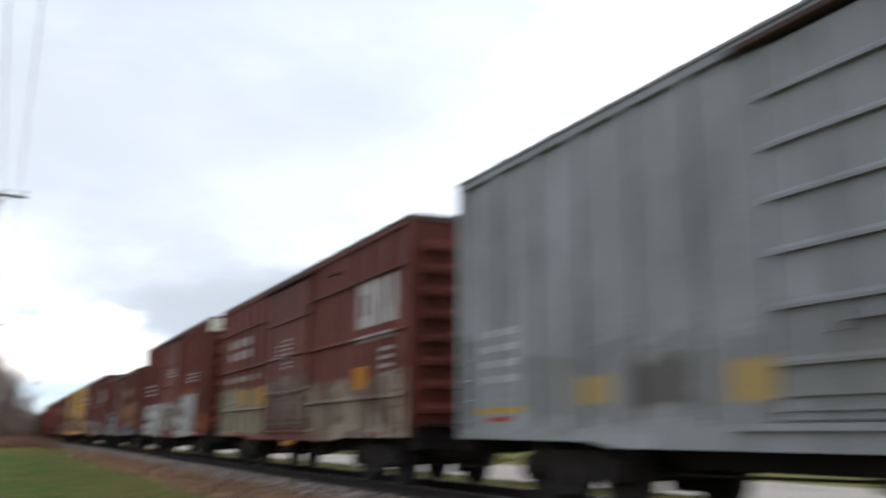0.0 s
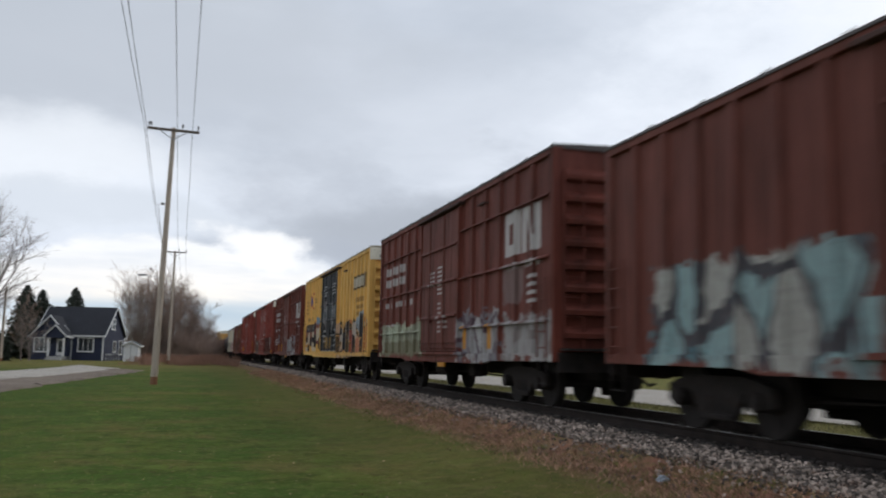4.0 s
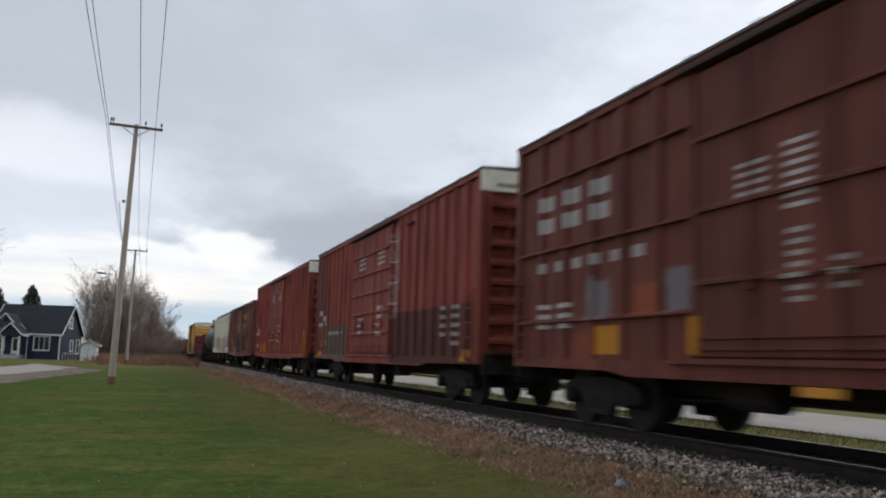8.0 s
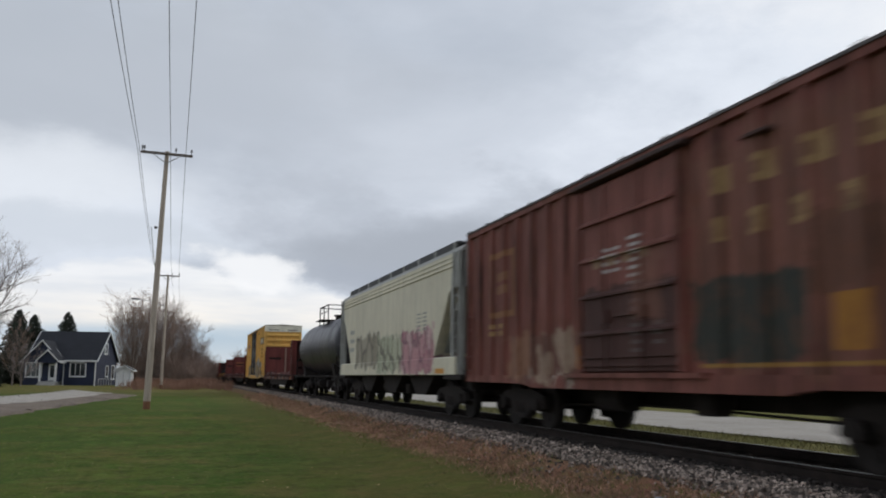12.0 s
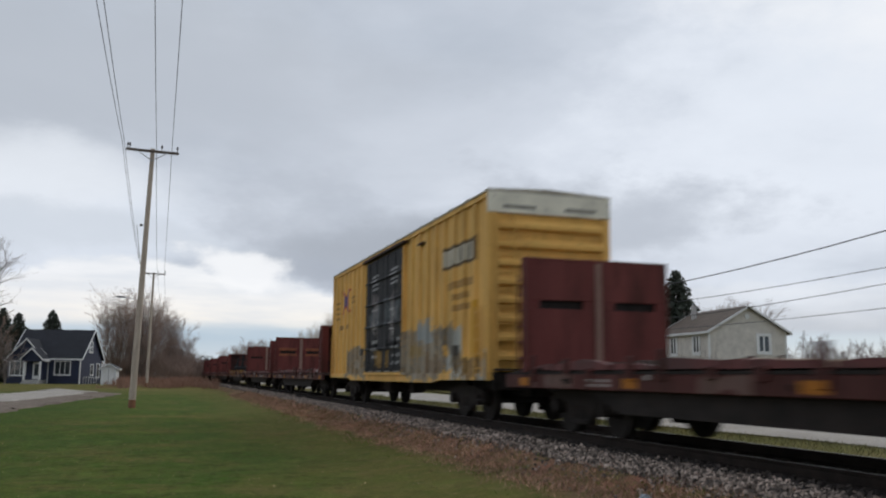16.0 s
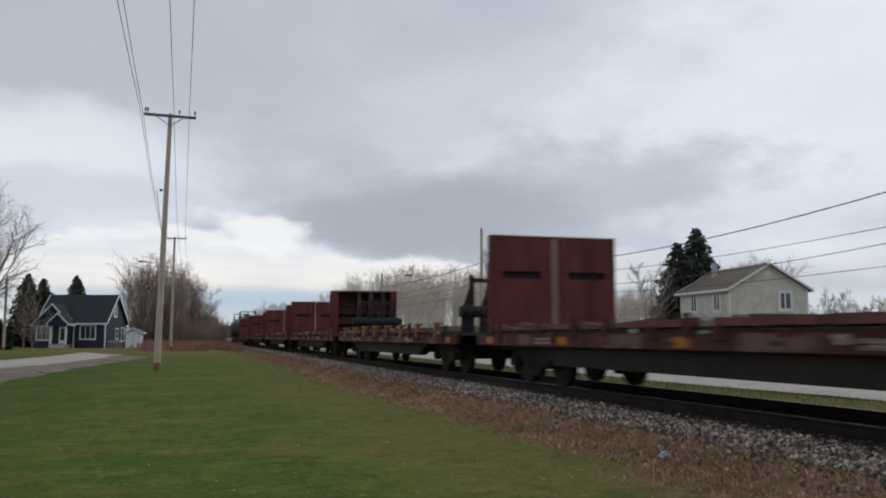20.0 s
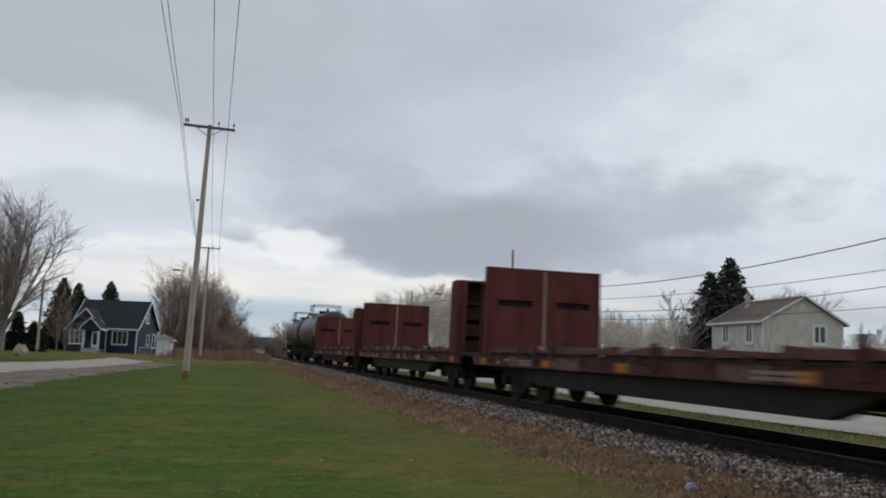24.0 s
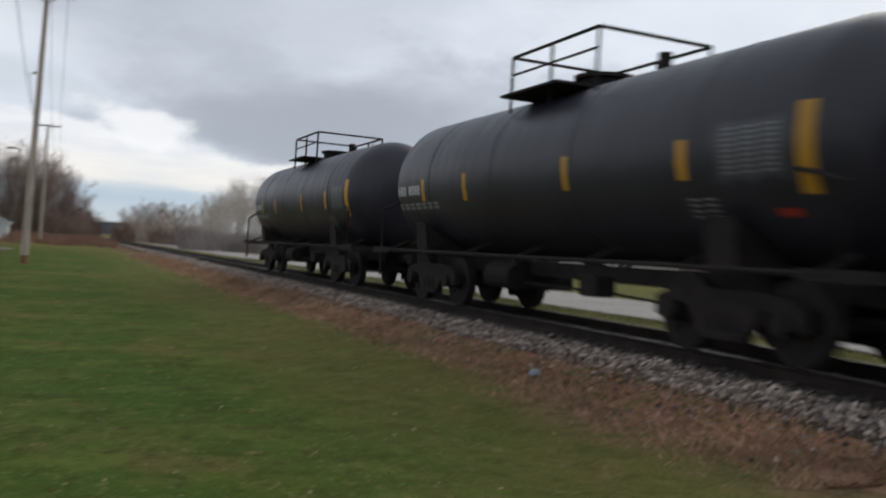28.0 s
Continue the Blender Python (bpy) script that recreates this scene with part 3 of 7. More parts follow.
# ---------------------------------------------------------------- track
def rails():
    prof = [(-0.07, 0.0), (-0.07, 0.012), (-0.012, 0.03), (-0.010, 0.115), (-0.036, 0.13), (-0.036, 0.158), (0.036, 0.158), (0.036, 0.13), (0.010, 0.115), (0.012, 0.03), (0.07, 0.012), (0.07, 0.0)]
    for dx in (-0.755, 0.755):
        bm = nb()
        slab(bm, [(TRACK_X + dx + a, RAIL_Z - 0.162 + b) for a, b in prof], "y", -420, 430)
        r = tagged(part("rail", bm, RAIL_SIDE), "rust-brown steel rail with a worn bright head", "rail", "rails of the track")
        bm = nb()
        bx(bm, TRACK_X + dx - 0.022, TRACK_X + dx + 0.022, -420, 430, RAIL_Z - 0.005, RAIL_Z)
        part("rail_head", bm, RAIL_TOP, r, "polished running surface")


rails()

# ---------------------------------------------------------------- train
CARS = []       # every car with the distance of its middle along the train


def truck_meshes():
    me = {}
    bm = nb()
    bx(bm, -0.98, 0.98, -0.16, 0.16, 0.42, 0.72, 0.03)
    bx(bm, -0.25, 0.25, -0.25, 0.25, 0.70, 0.82)
    me["bolster"] = mesh_of("truck", bm, STEEL_DARK)
    bm = nb()     # cast side frame: arched top, bottom bar, pedestals
    slab(bm, [(-1.18, 0.40), (-1.18, 0.62), (-0.95, 0.70), (-0.5, 0.76), (0.5, 0.76), (0.95, 0.70), (1.18, 0.62), (1.18, 0.40), (0.98, 0.36), (0.80, 0.58), (0.62, 0.55),
              (0.36, 0.22), (-0.36, 0.22), (-0.62, 0.55), (-0.80, 0.58), (-0.98, 0.36)], "x", -0.06, 0.06)
    bx(bm, -0.09, 0.09, -0.36, 0.36, 0.18, 0.28, 0.02)
    me["frame"] = mesh_of("side_frame", bm, STEEL_DARK)
    bm = nb()
    for y in (-0.2, 0.0, 0.2):
        tube(bm, (0, y, 0.27), (0, y, 0.50), 0.075, seg=8)
    me["spring"] = mesh_of("spring_nest", bm, STEEL_DARK)
    bm = nb()
    tube(bm, (-0.1, 0, 0.46), (0.1, 0, 0.46), 0.13, seg=10)
    me["bearing"] = mesh_of("bearing_cap", bm, STEEL_DARK)
    bm = nb()
    tube(bm, (-1.02, 0, 0), (1.02, 0, 0), 0.08, seg=8)
    for s in (-1, 1):
        tube(bm, (s * 0.70, 0, 0), (s * 0.83, 0, 0), 0.458, 0.458, 24)
        tube(bm, (s * 0.67, 0, 0), (s * 0.70, 0, 0), 0.452, 0.452, 24)
        tube(bm, (s * 0.83, 0, 0), (s * 0.88, 0, 0), 0.17, 0.12, 10)
        for k in range(3):      # casting lugs, so that the roll can be seen
            a = k * 2.094
            tube(bm, (s * 0.832, 0.28 * math.cos(a), 0.28 * math.sin(a)), (s * 0.845, 0.28 * math.cos(a), 0.28 * math.sin(a)), 0.05, seg=6)
    me["wheels"] = mesh_of("wheelset", bm, WHEEL)
    bm = nb()
    bx(bm, -0.10, 0.10, -0.75, 0.0, -0.10, 0.08, 0.03)
    bx(bm, -0.14, 0.14, -0.98, -0.70, -0.16, 0.16, 0.04)
    bx(bm, 0.02, 0.12, -1.08, -0.95, -0.14, 0.14, 0.03)
    me["coupler"] = mesh_of("coupler", bm, STEEL_DARK)
    return me


TRUCK = truck_meshes()
WHEELSETS = []      # rolling parts with the place of their axle along the train


def running_gear(car, length, s_mid, inset=2.4, depth=0.62):
    """Two trucks, couplers, centre sill, brake gear: under every car."""
    for end in (-1, 1):
        at = end * (length / 2 - inset)
        t = share("truck", TRUCK["bolster"], car, at=pose(0, at, RAIL_Z - CAR_Z))
        for s in (-1, 1):
            share("side_frame", TRUCK["frame"], t, at=pose(s * 1.0, 0, 0))
            share("spring_nest", TRUCK["spring"], t, at=pose(s * 1.02, 0, 0))
            for y in (-0.88, 0.88):
                share("bearing_cap", TRUCK["bearing"], t, at=pose(s * 1.04, y, 0))
        for y in (-0.88, 0.88):
            w = share("wheelset", TRUCK["wheels"], t, at=pose(0, y, 0.457))
            WHEELSETS.append((w, y, s_mid + at + y))
        share("coupler", TRUCK["coupler"], car, at=pose(0, end * (length / 2 - 0.05), 0.87, 0, 0, 0 if end < 0 else 180))
        bm = nb()
        tube(bm, (0.25, end * (length / 2 - 0.1), 0.80), (0.32, end * (length / 2 + 0.35), 0.55), 0.025)
        tube(bm, (0.32, end * (length / 2 + 0.35), 0.55), (0.3, end * (length / 2 + 0.62), 0.60), 0.025)
        part("air_hose", bm, STEEL_DARK, car)
    bm = nb()
    bx(bm, -0.32, 0.32, -length / 2 + 0.3, length / 2 - 0.3, depth, 1.0)
    part("centre_sill", bm, STEEL_DARK, car)
    bm = nb()
    tube(bm, (-0.75, 1.1, 0.72), (-0.75, 2.0, 0.72), 0.22, seg=12)
    part("air_tank", bm, STEEL_DARK, car)
    bm = nb()
    bx(bm, -0.95, -0.6, -1.5, -1.05, 0.55, 0.85, 0.03)
    part("brake_valve", bm, STEEL_DARK, car)
    bm = nb()
    path_tube(bm, [(-0.55, -length / 2 + 3.4, 0.55), (-0.6, -1.0, 0.62), (-0.6, 1.0, 0.62), (-0.55, length / 2 - 3.4, 0.55)], 0.02, 5)
    part("brake_rod", bm, STEEL_DARK, car)


def car_root(name, label, category, s0, s1):
    mid = (s0 + s1) / 2
    car = thing(name, label, category, pose(TRACK_X, mid, CAR_Z), group="cars of the freight train")
    CARS.append((car, mid))
    return car, s1 - s0, mid


def ladder_mesh(name, material, height, width=0.42, rungs=5):
    bm = nb()
    for y in (-width / 2, width / 2):
        bx(bm, -0.012, 0.012, y - 0.02, y + 0.02, 0, height)
    for k in range(rungs):
        z = height * (k + 0.6) / rungs
        tube(bm, (0, -width / 2, z), (0, width / 2, z), 0.013, seg=5)
    return mesh_of(name, bm, material)


def ladder(name, material, car, at, height, width=0.42, rungs=5):
    """A ladder of two stiles, each rung a piece of its own."""
    bm = nb()
    for y in (-width / 2, width / 2):
        bx(bm, -0.012, 0.012, y - 0.02, y + 0.02, 0, height)
    stiles = part(name, bm, material, car, at=at)
    bm = nb()
    tube(bm, (0, -width / 2, 0), (0, width / 2, 0), 0.013, seg=5)
    rung = mesh_of("rung", bm, material)
    for k in range(rungs):
        share("rung", rung, stiles, at=pose(0, 0, height * (k + 0.6) / rungs))


W_SHEET, W_POST = 1.38, 1.45
BAND = plain("chalky_white_band", (0.78, 0.735, 0.60), 0.7, 0, 0.15, 2, stain=(0.4, 0.37, 0.32))
GREY_LETTER = plain("faded_lettering", (0.28, 0.26, 0.22), 0.8, 0, 0.3, 6)
HOOD = plain("dark_track_hood", (0.062, 0.030, 0.025), 0.85, 0, 0.4, 2)
ROOF_DARK = plain("weathered_roof_sheet", (0.10, 0.085, 0.08), 0.6, 0.3, 0.25, 1.5)


def boxcar(name, label, s0, s1, ze, side, end_paint, door, door_paint, posts, seams=(), band=False, leaves=1, door_ribs=4, roof=None, end_ribs=8, sill_paint=None, chord=None, reflector=None):
    """A steel boxcar. door: its span from the leading end; posts: spacing of the outside posts; seams: heights of the side ribs."""
    car, L, mid = car_root(name, label, "boxcar", s0, s1)
    h = L / 2
    z0 = 0.98
    bm = nb()
    bx(bm, -W_SHEET, W_SHEET, -h + 0.05, h - 0.05, z0, ze - 0.02, 0.02)
    part("body", bm, side, car)
    for s in (-1, 1):       # top chord, bottom sill, deeper between the trucks
        bm = nb()
        bx(bm, s * 1.36, s * W_POST, -h, h, ze - 0.13, ze, 0.01)
        part("top_chord", bm, chord or side, car)
        bm = nb()
        slab(bm, [(-h, z0 - 0.02), (-h, z0 + 0.12), (h, z0 + 0.12), (h, z0 - 0.02), (h - 3.4, z0 - 0.04), (h - 3.9, z0 - 0.11), (-h + 3.9, z0 - 0.11), (-h + 3.4, z0 - 0.04)],
             "x", min(s * 1.37, s * (W_POST + 0.01)), max(s * 1.37, s * (W_POST + 0.01)))
        part("side_sill", bm, sill_paint or side, car)
    d0, d1 = door[0] - h, door[1] - h
    n_front, n_back = max(2, round((d0 + h) / posts)), max(2, round((h - d1) / posts))
    spots = [-h + 0.09 + (d0 + h - 0.12) * k / n_front for k in range(n_front + 1)] + [d1 + 0.03 + (h - d1 - 0.12) * k / n_back for k in range(n_back + 1)]
    for s in (-1, 1):
        for y in spots:     # hat-shaped outside posts
            bm = nb()
            slab(bm, [(s * 1.375, y - 0.09), (s * W_POST, y - 0.055), (s * W_POST, y + 0.055), (s * 1.375, y + 0.09)], "z", z0 + 0.12, ze - 0.13)
            part("side_post", bm, side, car)
        for z in seams:
            for a, b in ((-h + 0.2, d0 - 0.05), (d1 + 0.05, h - 0.2)):
                bm = nb()
                slab(bm, [(s * 1.375, z - 0.01), (s * 1.475, z - 0.01), (s * 1.475, z + 0.015), (s * 1.375, z + 0.07)], "y", a, b)
                part("side_rib", bm, side, car)
        span = (d1 - d0) / leaves
        for k in range(leaves):
            a, b = d0 + span * k + 0.02, d0 + span * (k + 1) - 0.02
            bm = nb()
            bx(bm, min(s * 1.36, s * 1.47), max(s * 1.36, s * 1.47), a, b, z0 + 0.16, ze - 0.24, 0.02)
            dr = part("door", bm, door_paint, car)
            for q in range(1, door_ribs + 1):
                z = z0 + 0.16 + (ze - 0.4 - z0) * q / (door_ribs + 1)
                bm = nb()
                slab(bm, [(s * 1.465, z - 0.02), (s * 1.53, z - 0.02), (s * 1.53, z + 0.015), (s * 1.465, z + 0.07)], "y", a + 0.04, b - 0.04)
                part("door_rib", bm, door_paint, dr)
            for y in (a + span * 0.3, b - span * 0.3):
                bm = nb()
                tube(bm, (s * 1.52, y, z0 + 0.2), (s * 1.52, y, ze - 0.3), 0.018, seg=5)
                bx(bm, min(s * 1.47, s * 1.55), max(s * 1.47, s * 1.55), y - 0.05, y + 0.05, 1.9, 2.1)
                part("lock_rod", bm, door_paint, dr)
            bm = nb()
            bx(bm, min(s * 1.5, s * 1.54), max(s * 1.5, s * 1.54), (a + b) / 2 - 0.35, (a + b) / 2 + 0.35, 1.98, 2.02)
            part("door_handle", bm, door_paint, dr)
        for y in (d0 - 0.05, d1 + 0.05):
            bm = nb()
            bx(bm, min(s * 1.37, s * 1.505), max(s * 1.37, s * 1.505), y - 0.05, y + 0.05, z0 + 0.16, ze - 0.24, 0.008)
            part("door_jamb", bm, sill_paint or side, car)
        bm = nb()
        bx(bm, min(s * 1.4, s * 1.53), max(s * 1.4, s * 1.53), d0 - 0.6, d1 + 0.6, z0 + 0.08, z0 + 0.15)
        part("lower_door_track", bm, sill_paint or side, car)
        for z in (z0 + 0.27, z0 + 0.40):
            bm = nb()
            bx(bm, min(s * 1.46, s * 1.51), max(s * 1.46, s * 1.51), d0 + 0.05, d1 - 0.05, z - 0.018, z + 0.018)
            part("door_guide", bm, door_paint, car)
        if reflector:
            bm = nb()
            bx(bm, min(s * 1.40, s * 1.46), max(s * 1.40, s * 1.46), reflector - h, reflector + 0.6 - h, z0 - 0.23, z0 - 0.12, 0.01)
            part("sill_reflector", bm, AMBER_PAINT, car, "orange reflector plate")
        bm = nb()
        bx(bm, min(s * 1.4, s * 1.57), max(s * 1.4, s * 1.57), d0 - 0.3, d1 + 0.3, ze - 0.20, ze - 0.13, 0.01)
        part("upper_door_track", bm, HOOD, car, "dark weathered door track hood")
        bm = nb()
        bx(bm, min(s * 1.37, s * 1.50), max(s * 1.37, s * 1.50), d0 - 2.0, d0 - 1.5, ze - 0.47, ze - 0.42, 0.008)
        part("door_stop", bm, HOOD, car)
        for y in (-h + 0.4, h - 0.4):
            ladder("ladder", side, car, pose(s * 1.49, y, z0 + 0.05), 1.5)
            bm = nb()
            path_tube(bm, [(s * 1.46, y - 0.2, z0), (s * 1.46, y - 0.2, 0.55), (s * 1.46, y + 0.2, 0.55), (s * 1.46, y + 0.2, z0)], 0.018, 5)
            part("stirrup_step", bm, STEEL_DARK, car)
    bm = nb()               # low gabled roof with cross seams
    e = 1.47
    slab(bm, [(-e, ze - 0.02), (-e, ze + 0.02), (0, ze + 0.09), (e, ze + 0.02), (e, ze - 0.02)], "y", -h - 0.03, h + 0.03)
    rf = part("roof", bm, roof or ROOF_DARK, car)
    bm = nb()
    for k in range(int(L / 1.25) + 1):
        y = -h + 0.05 + (L - 0.1) * k / int(L / 1.25)
        slab(bm, [(-e + 0.02, ze + 0.02), (0, ze + 0.095), (e - 0.02, ze + 0.02), (e - 0.02, ze + 0.055), (0, ze + 0.13), (-e + 0.02, ze + 0.065)], "y", y - 0.03, y + 0.03)
    part("roof_seams", bm, roof or ROOF_DARK, rf)
    for s in (-1, 1):       # ends with pressed ribs
        bm = nb()
        bx(bm, -W_SHEET, W_SHEET, min(s * (h - 0.05), s * (h - 0.02)), max(s * (h - 0.05), s * (h - 0.02)), z0 - 0.03, ze, 0.005)
        en = part("end_wall", bm, end_paint, car)
        top = ze - (0.55 if band else 0.35)
        for k in range(end_ribs):
            z = z0 + 0.25 + (top - z0 - 0.25) * (k + 0.5) / end_ribs
            t = (top - z0 - 0.25) / end_ribs
            bm = nb()
            slab(bm, [(s * (h - 0.022), z - t * 0.16), (s * (h + 0.13), z - t * 0.12), (s * (h + 0.14), z + t * 0.08), (s * (h - 0.022), z + t * 0.40)], "x", -1.22, 1.22)
            part("end_rib", bm, end_paint, en)
        for x in (-1, 1):
            bm = nb()
            bx(bm, min(x * 1.24, x * 1.445), max(x * 1.24, x * 1.445), min(s * (h - 0.1), s * (h + 0.04)), max(s * (h - 0.1), s * (h + 0.04)), z0 - 0.03, ze, 0.015)
            part("corner_post", bm, end_paint, en)
        if band:
            bm = nb()
            bx(bm, -1.45, 1.45, min(s * h, s * (h + 0.055)), max(s * h, s * (h + 0.055)), ze - 0.46, ze - 0.01, 0.008)
            part("white_band", bm, BAND, en, "chalky white high-car band")
            for x in (-1.1, 0.35):
                bm = nb()
                bx(bm, x, x + 0.75, min(s * h, s * (h + 0.06)), max(s * h, s * (h + 0.06)), ze - 0.36, ze - 0.28)
                part("band_lettering", bm, GREY_LETTER, en)
        bm = nb()
        # dark sill added to give the wall's foot its shade below the crossover
        bx(bm, -1.34, 1.34, min(s * (h - 0.015), s * (h + 0.10)), max(s * (h - 0.015), s * (h + 0.10)), z0 - 0.22, z0 + 0.15, 0.01)
        part("end_shade_sill", bm, STEEL_DARK, en)
        bm = nb()
        bx(bm, -1.3, 1.3, min(s * (h + 0.02), s * (h + 0.42)), max(s * (h + 0.02), s * (h + 0.42)), 1.16, 1.20)
        part("crossover_platform", bm, STEEL_DARK, en)
        ladder("end_ladder", end_paint, car, pose(-1.05, s * (h + 0.10), z0 + 0.2, 0, 0, 90), 3.3 if s < 0 else 1.5, 0.4, 9 if s < 0 else 4)
    bm = nb()               # hand brake wheel on the trailing end
    tube(bm, (0.7, h + 0.12, 2.5), (0.7, h + 0.17, 2.5), 0.28, seg=16)
    part("brake_wheel", bm, STEEL_DARK, car)
    running_gear(car, L, mid)
    return car


RED, BROWN, YEL, GREY = (0.280, 0.056, 0.040), (0.156, 0.041, 0.028), (0.78, 0.45, 0.125), (0.29, 0.30, 0.305)
WH, AMBER, BLK = (0.55, 0.52, 0.50), (0.60, 0.25, 0.015), (0.018, 0.018, 0.02)


AMBER_PAINT = plain("amber_reflector", AMBER, 0.5, 0, 0.15, 4)


def wide_logo(a, z):
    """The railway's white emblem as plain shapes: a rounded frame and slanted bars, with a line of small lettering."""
    return [("ring", a + 1.05, a + 1.95, z, z + 0.92, WH, 0.24), ("slant", a + 0.72, a + 0.98, z, z + 0.92, WH, 0.0), ("slant", a + 0.34, a + 0.62, z, z + 0.92, WH, -0.42),
            ("slant", a + 0.0, a + 0.26, z, z + 0.92, WH, 0.0), ("rows", a + 0.05, a + 0.85, z - 0.34, z - 0.12, WH, 1, 4), ("rows", a + 1.1, a + 1.9, z - 0.34, z - 0.12, WH, 1, 3)]


def number_block(a):
    return [("rows", a + 0.3, a + 3.1, 3.17, 3.93, (0.46, 0.43, 0.41), 2, 3, 0.52), ("rows", a - 0.6, a + 3.1, 2.50, 2.76, (0.44, 0.41, 0.39), 1, 6, 0.5), ("rows", a + 1.6, a + 3.1, 1.55, 2.05, WH, 3, 2)]


def scrawl(a, z, n):
    """A column of chalky scratched strokes in a smeared haze."""
    out = [("panel", a + 0.05, a + 0.6, z, z + 0.58 * n, (0.42, 0.36, 0.35), 1.3, 0.34)]
    for k in range(n):
        z0 = z + 0.58 * k
        out += [("slant", a + 0.1, a + 0.15, z0, z0 + 0.44, WH, 0.55), ("slant", a + 0.42, a + 0.46, z0 + 0.05, z0 + 0.4, WH, -0.45), ("slant", a - 0.05, a + 0.7, z0 + 0.2, z0 + 0.24, WH, 0.0)]
    return out


def door_lettering(a, z=2.6):
    return [("rows", a, a + 0.6, z, z + 0.8, WH, 7, 1), ("rows", a + 0.75, a + 1.35, z + 0.25, z + 0.7, WH, 4, 2), ("rows", a + 0.1, a + 0.55, z - 1.0, z - 0.15, (0.42, 0.38, 0.36), 7, 1), ("rows", a - 0.5, a - 0.1, z - 0.9, z - 0.5, (0.42, 0.38, 0.36), 3, 1)]


def brown_box(name, label, s0, s1, marks, door_marks):
    L = s1 - s0
    side = paint(name + "_side", BROWN, L, wide_logo(0.7, 3.12) + number_block(11.0) + [("rows", 0.8, 1.5, 2.05, 2.7, WH, 4, 1)] + marks, 0.45)
    ends = paint(name + "_end", BROWN, L, [], 0.6)
    dr = paint(name + "_door", [x * 0.92 for x in BROWN], L, door_marks, 0.55)
    return boxcar("boxcar", label, s0, s1, 4.95, side, ends, (5.75, 9.2), dr, 0.95, (1.70, 2.90, 4.08), False, 1, 3, reflector=6.88)


def build_boxcars():
    greys, tans = [(0.36, 0.36, 0.36), (0.22, 0.22, 0.24), (0.46, 0.46, 0.45)], [(0.33, 0.27, 0.19), (0.22, 0.165, 0.12), (0.38, 0.33, 0.25), (0.12, 0.075, 0.055)]
    L = 17.8
    side = paint("grey_side", GREY, L, [("panel", 0.2, 17.6, 1.0, 1.75, (0.30, 0.31, 0.31), 0.5, 0.7), ("panel", 8.5, 16.2, 1.2, 2.1, (0.17, 0.145, 0.13), 1.3, 0.45), ("panel", 11.4, 12.1, 1.35, 1.75, (0.46, 0.31, 0.10), 0.05, 0.9), ("panel", 14.0, 14.6, 1.4, 1.72, (0.42, 0.30, 0.11), 0.05, 0.9),
                                       ("panel", 12.6, 13.6, 1.35, 1.85, (0.10, 0.085, 0.075), 0.5, 0.8), ("rows", 16.1, 17.2, 1.7, 2.6, WH, 4, 2), ("box", 16.0, 17.5, 1.32, 1.40, (0.5, 0.3, 0.05)), ("box", 16.3, 17.0, 1.2, 1.27, (0.4, 0.05, 0.03)),
                                       ("rows", 7.2, 9.5, 4.0, 4.4, WH, 3, 2)], 0.45, streak=0.4)
    boxcar("boxcar", "weathered grey high boxcar with rust and orange reflectors", -5.5, 12.3, 5.0, side, paint("grey_end", GREY, L), (6.6, 11.4), side, 1.15, (), False, 2, 6, roof=plain("grey_roof", (0.2, 0.2, 0.2), 0.6, 0.2))
    brown_box("tan_tagged", "brown boxcar sprayed along its lower side in tan", 14.28, 29.3,
              [("spray", -0.2, 5.9, 0.9, 2.15, 4.0, 0.62, tans, (0.17, 0.13, 0.10)), ("spray", 9.3, 15.2, 1.0, 2.3, 9.0, 2.6, [(0.30, 0.295, 0.195), (0.26, 0.25, 0.165)], (0.23, 0.22, 0.15)), ("panel", 9.6, 12.0, 1.0, 1.75, (0.24, 0.19, 0.13), 1.8, 0.6),
               ("box", 11.9, 12.5, 1.85, 2.3, AMBER), ("box", 9.9, 10.6, 1.8, 2.3, AMBER), ("box", 2.2, 2.8, 1.9, 2.35, AMBER)],
              door_lettering(7.1) + [("spray", 5.8, 9.2, 0.9, 2.4, 2.0, 0.38, [(0.12, 0.075, 0.055), (0.32, 0.26, 0.18), (0.14, 0.09, 0.065), (0.23, 0.175, 0.12), (0.10, 0.05, 0.04)], (0.10, 0.065, 0.05))])
    # red-brown car with a white band and silver letters
    L = 46.16 - 31.45
    c = (0.165, 0.041, 0.027)
    silver = [(0.60, 0.59, 0.55), (0.50, 0.51, 0.49), (0.66, 0.65, 0.62)]
    mk = [("spray", 9.3, 14.4, 0.9, 2.3, 1.0, 0.62, silver, (0.12, 0.11, 0.10)), ("spray", 1.9, 5.5, 0.9, 2.5, 6.0, 1.25, silver, (0.27, 0.26, 0.24)), ("panel", 2.2, 4.6, 2.5, 2.7, (0.28, 0.10, 0.02), 0.4, 0.7),
          ("rows", 11.6, 14.0, 2.7, 3.3, WH, 3, 3), ("panel", 8.8, 14.5, 0.95, 1.15, (0.35, 0.36, 0.33), 0.4, 0.6), ("rows", 2.2, 3.4, 2.9, 3.3, WH, 3, 2), ("box", 0.3, 0.7, 1.15, 1.7, AMBER)]
    side = paint("silver_tagged_side", c, L, mk, 0.5, (0.15, 0.06, 0.03))
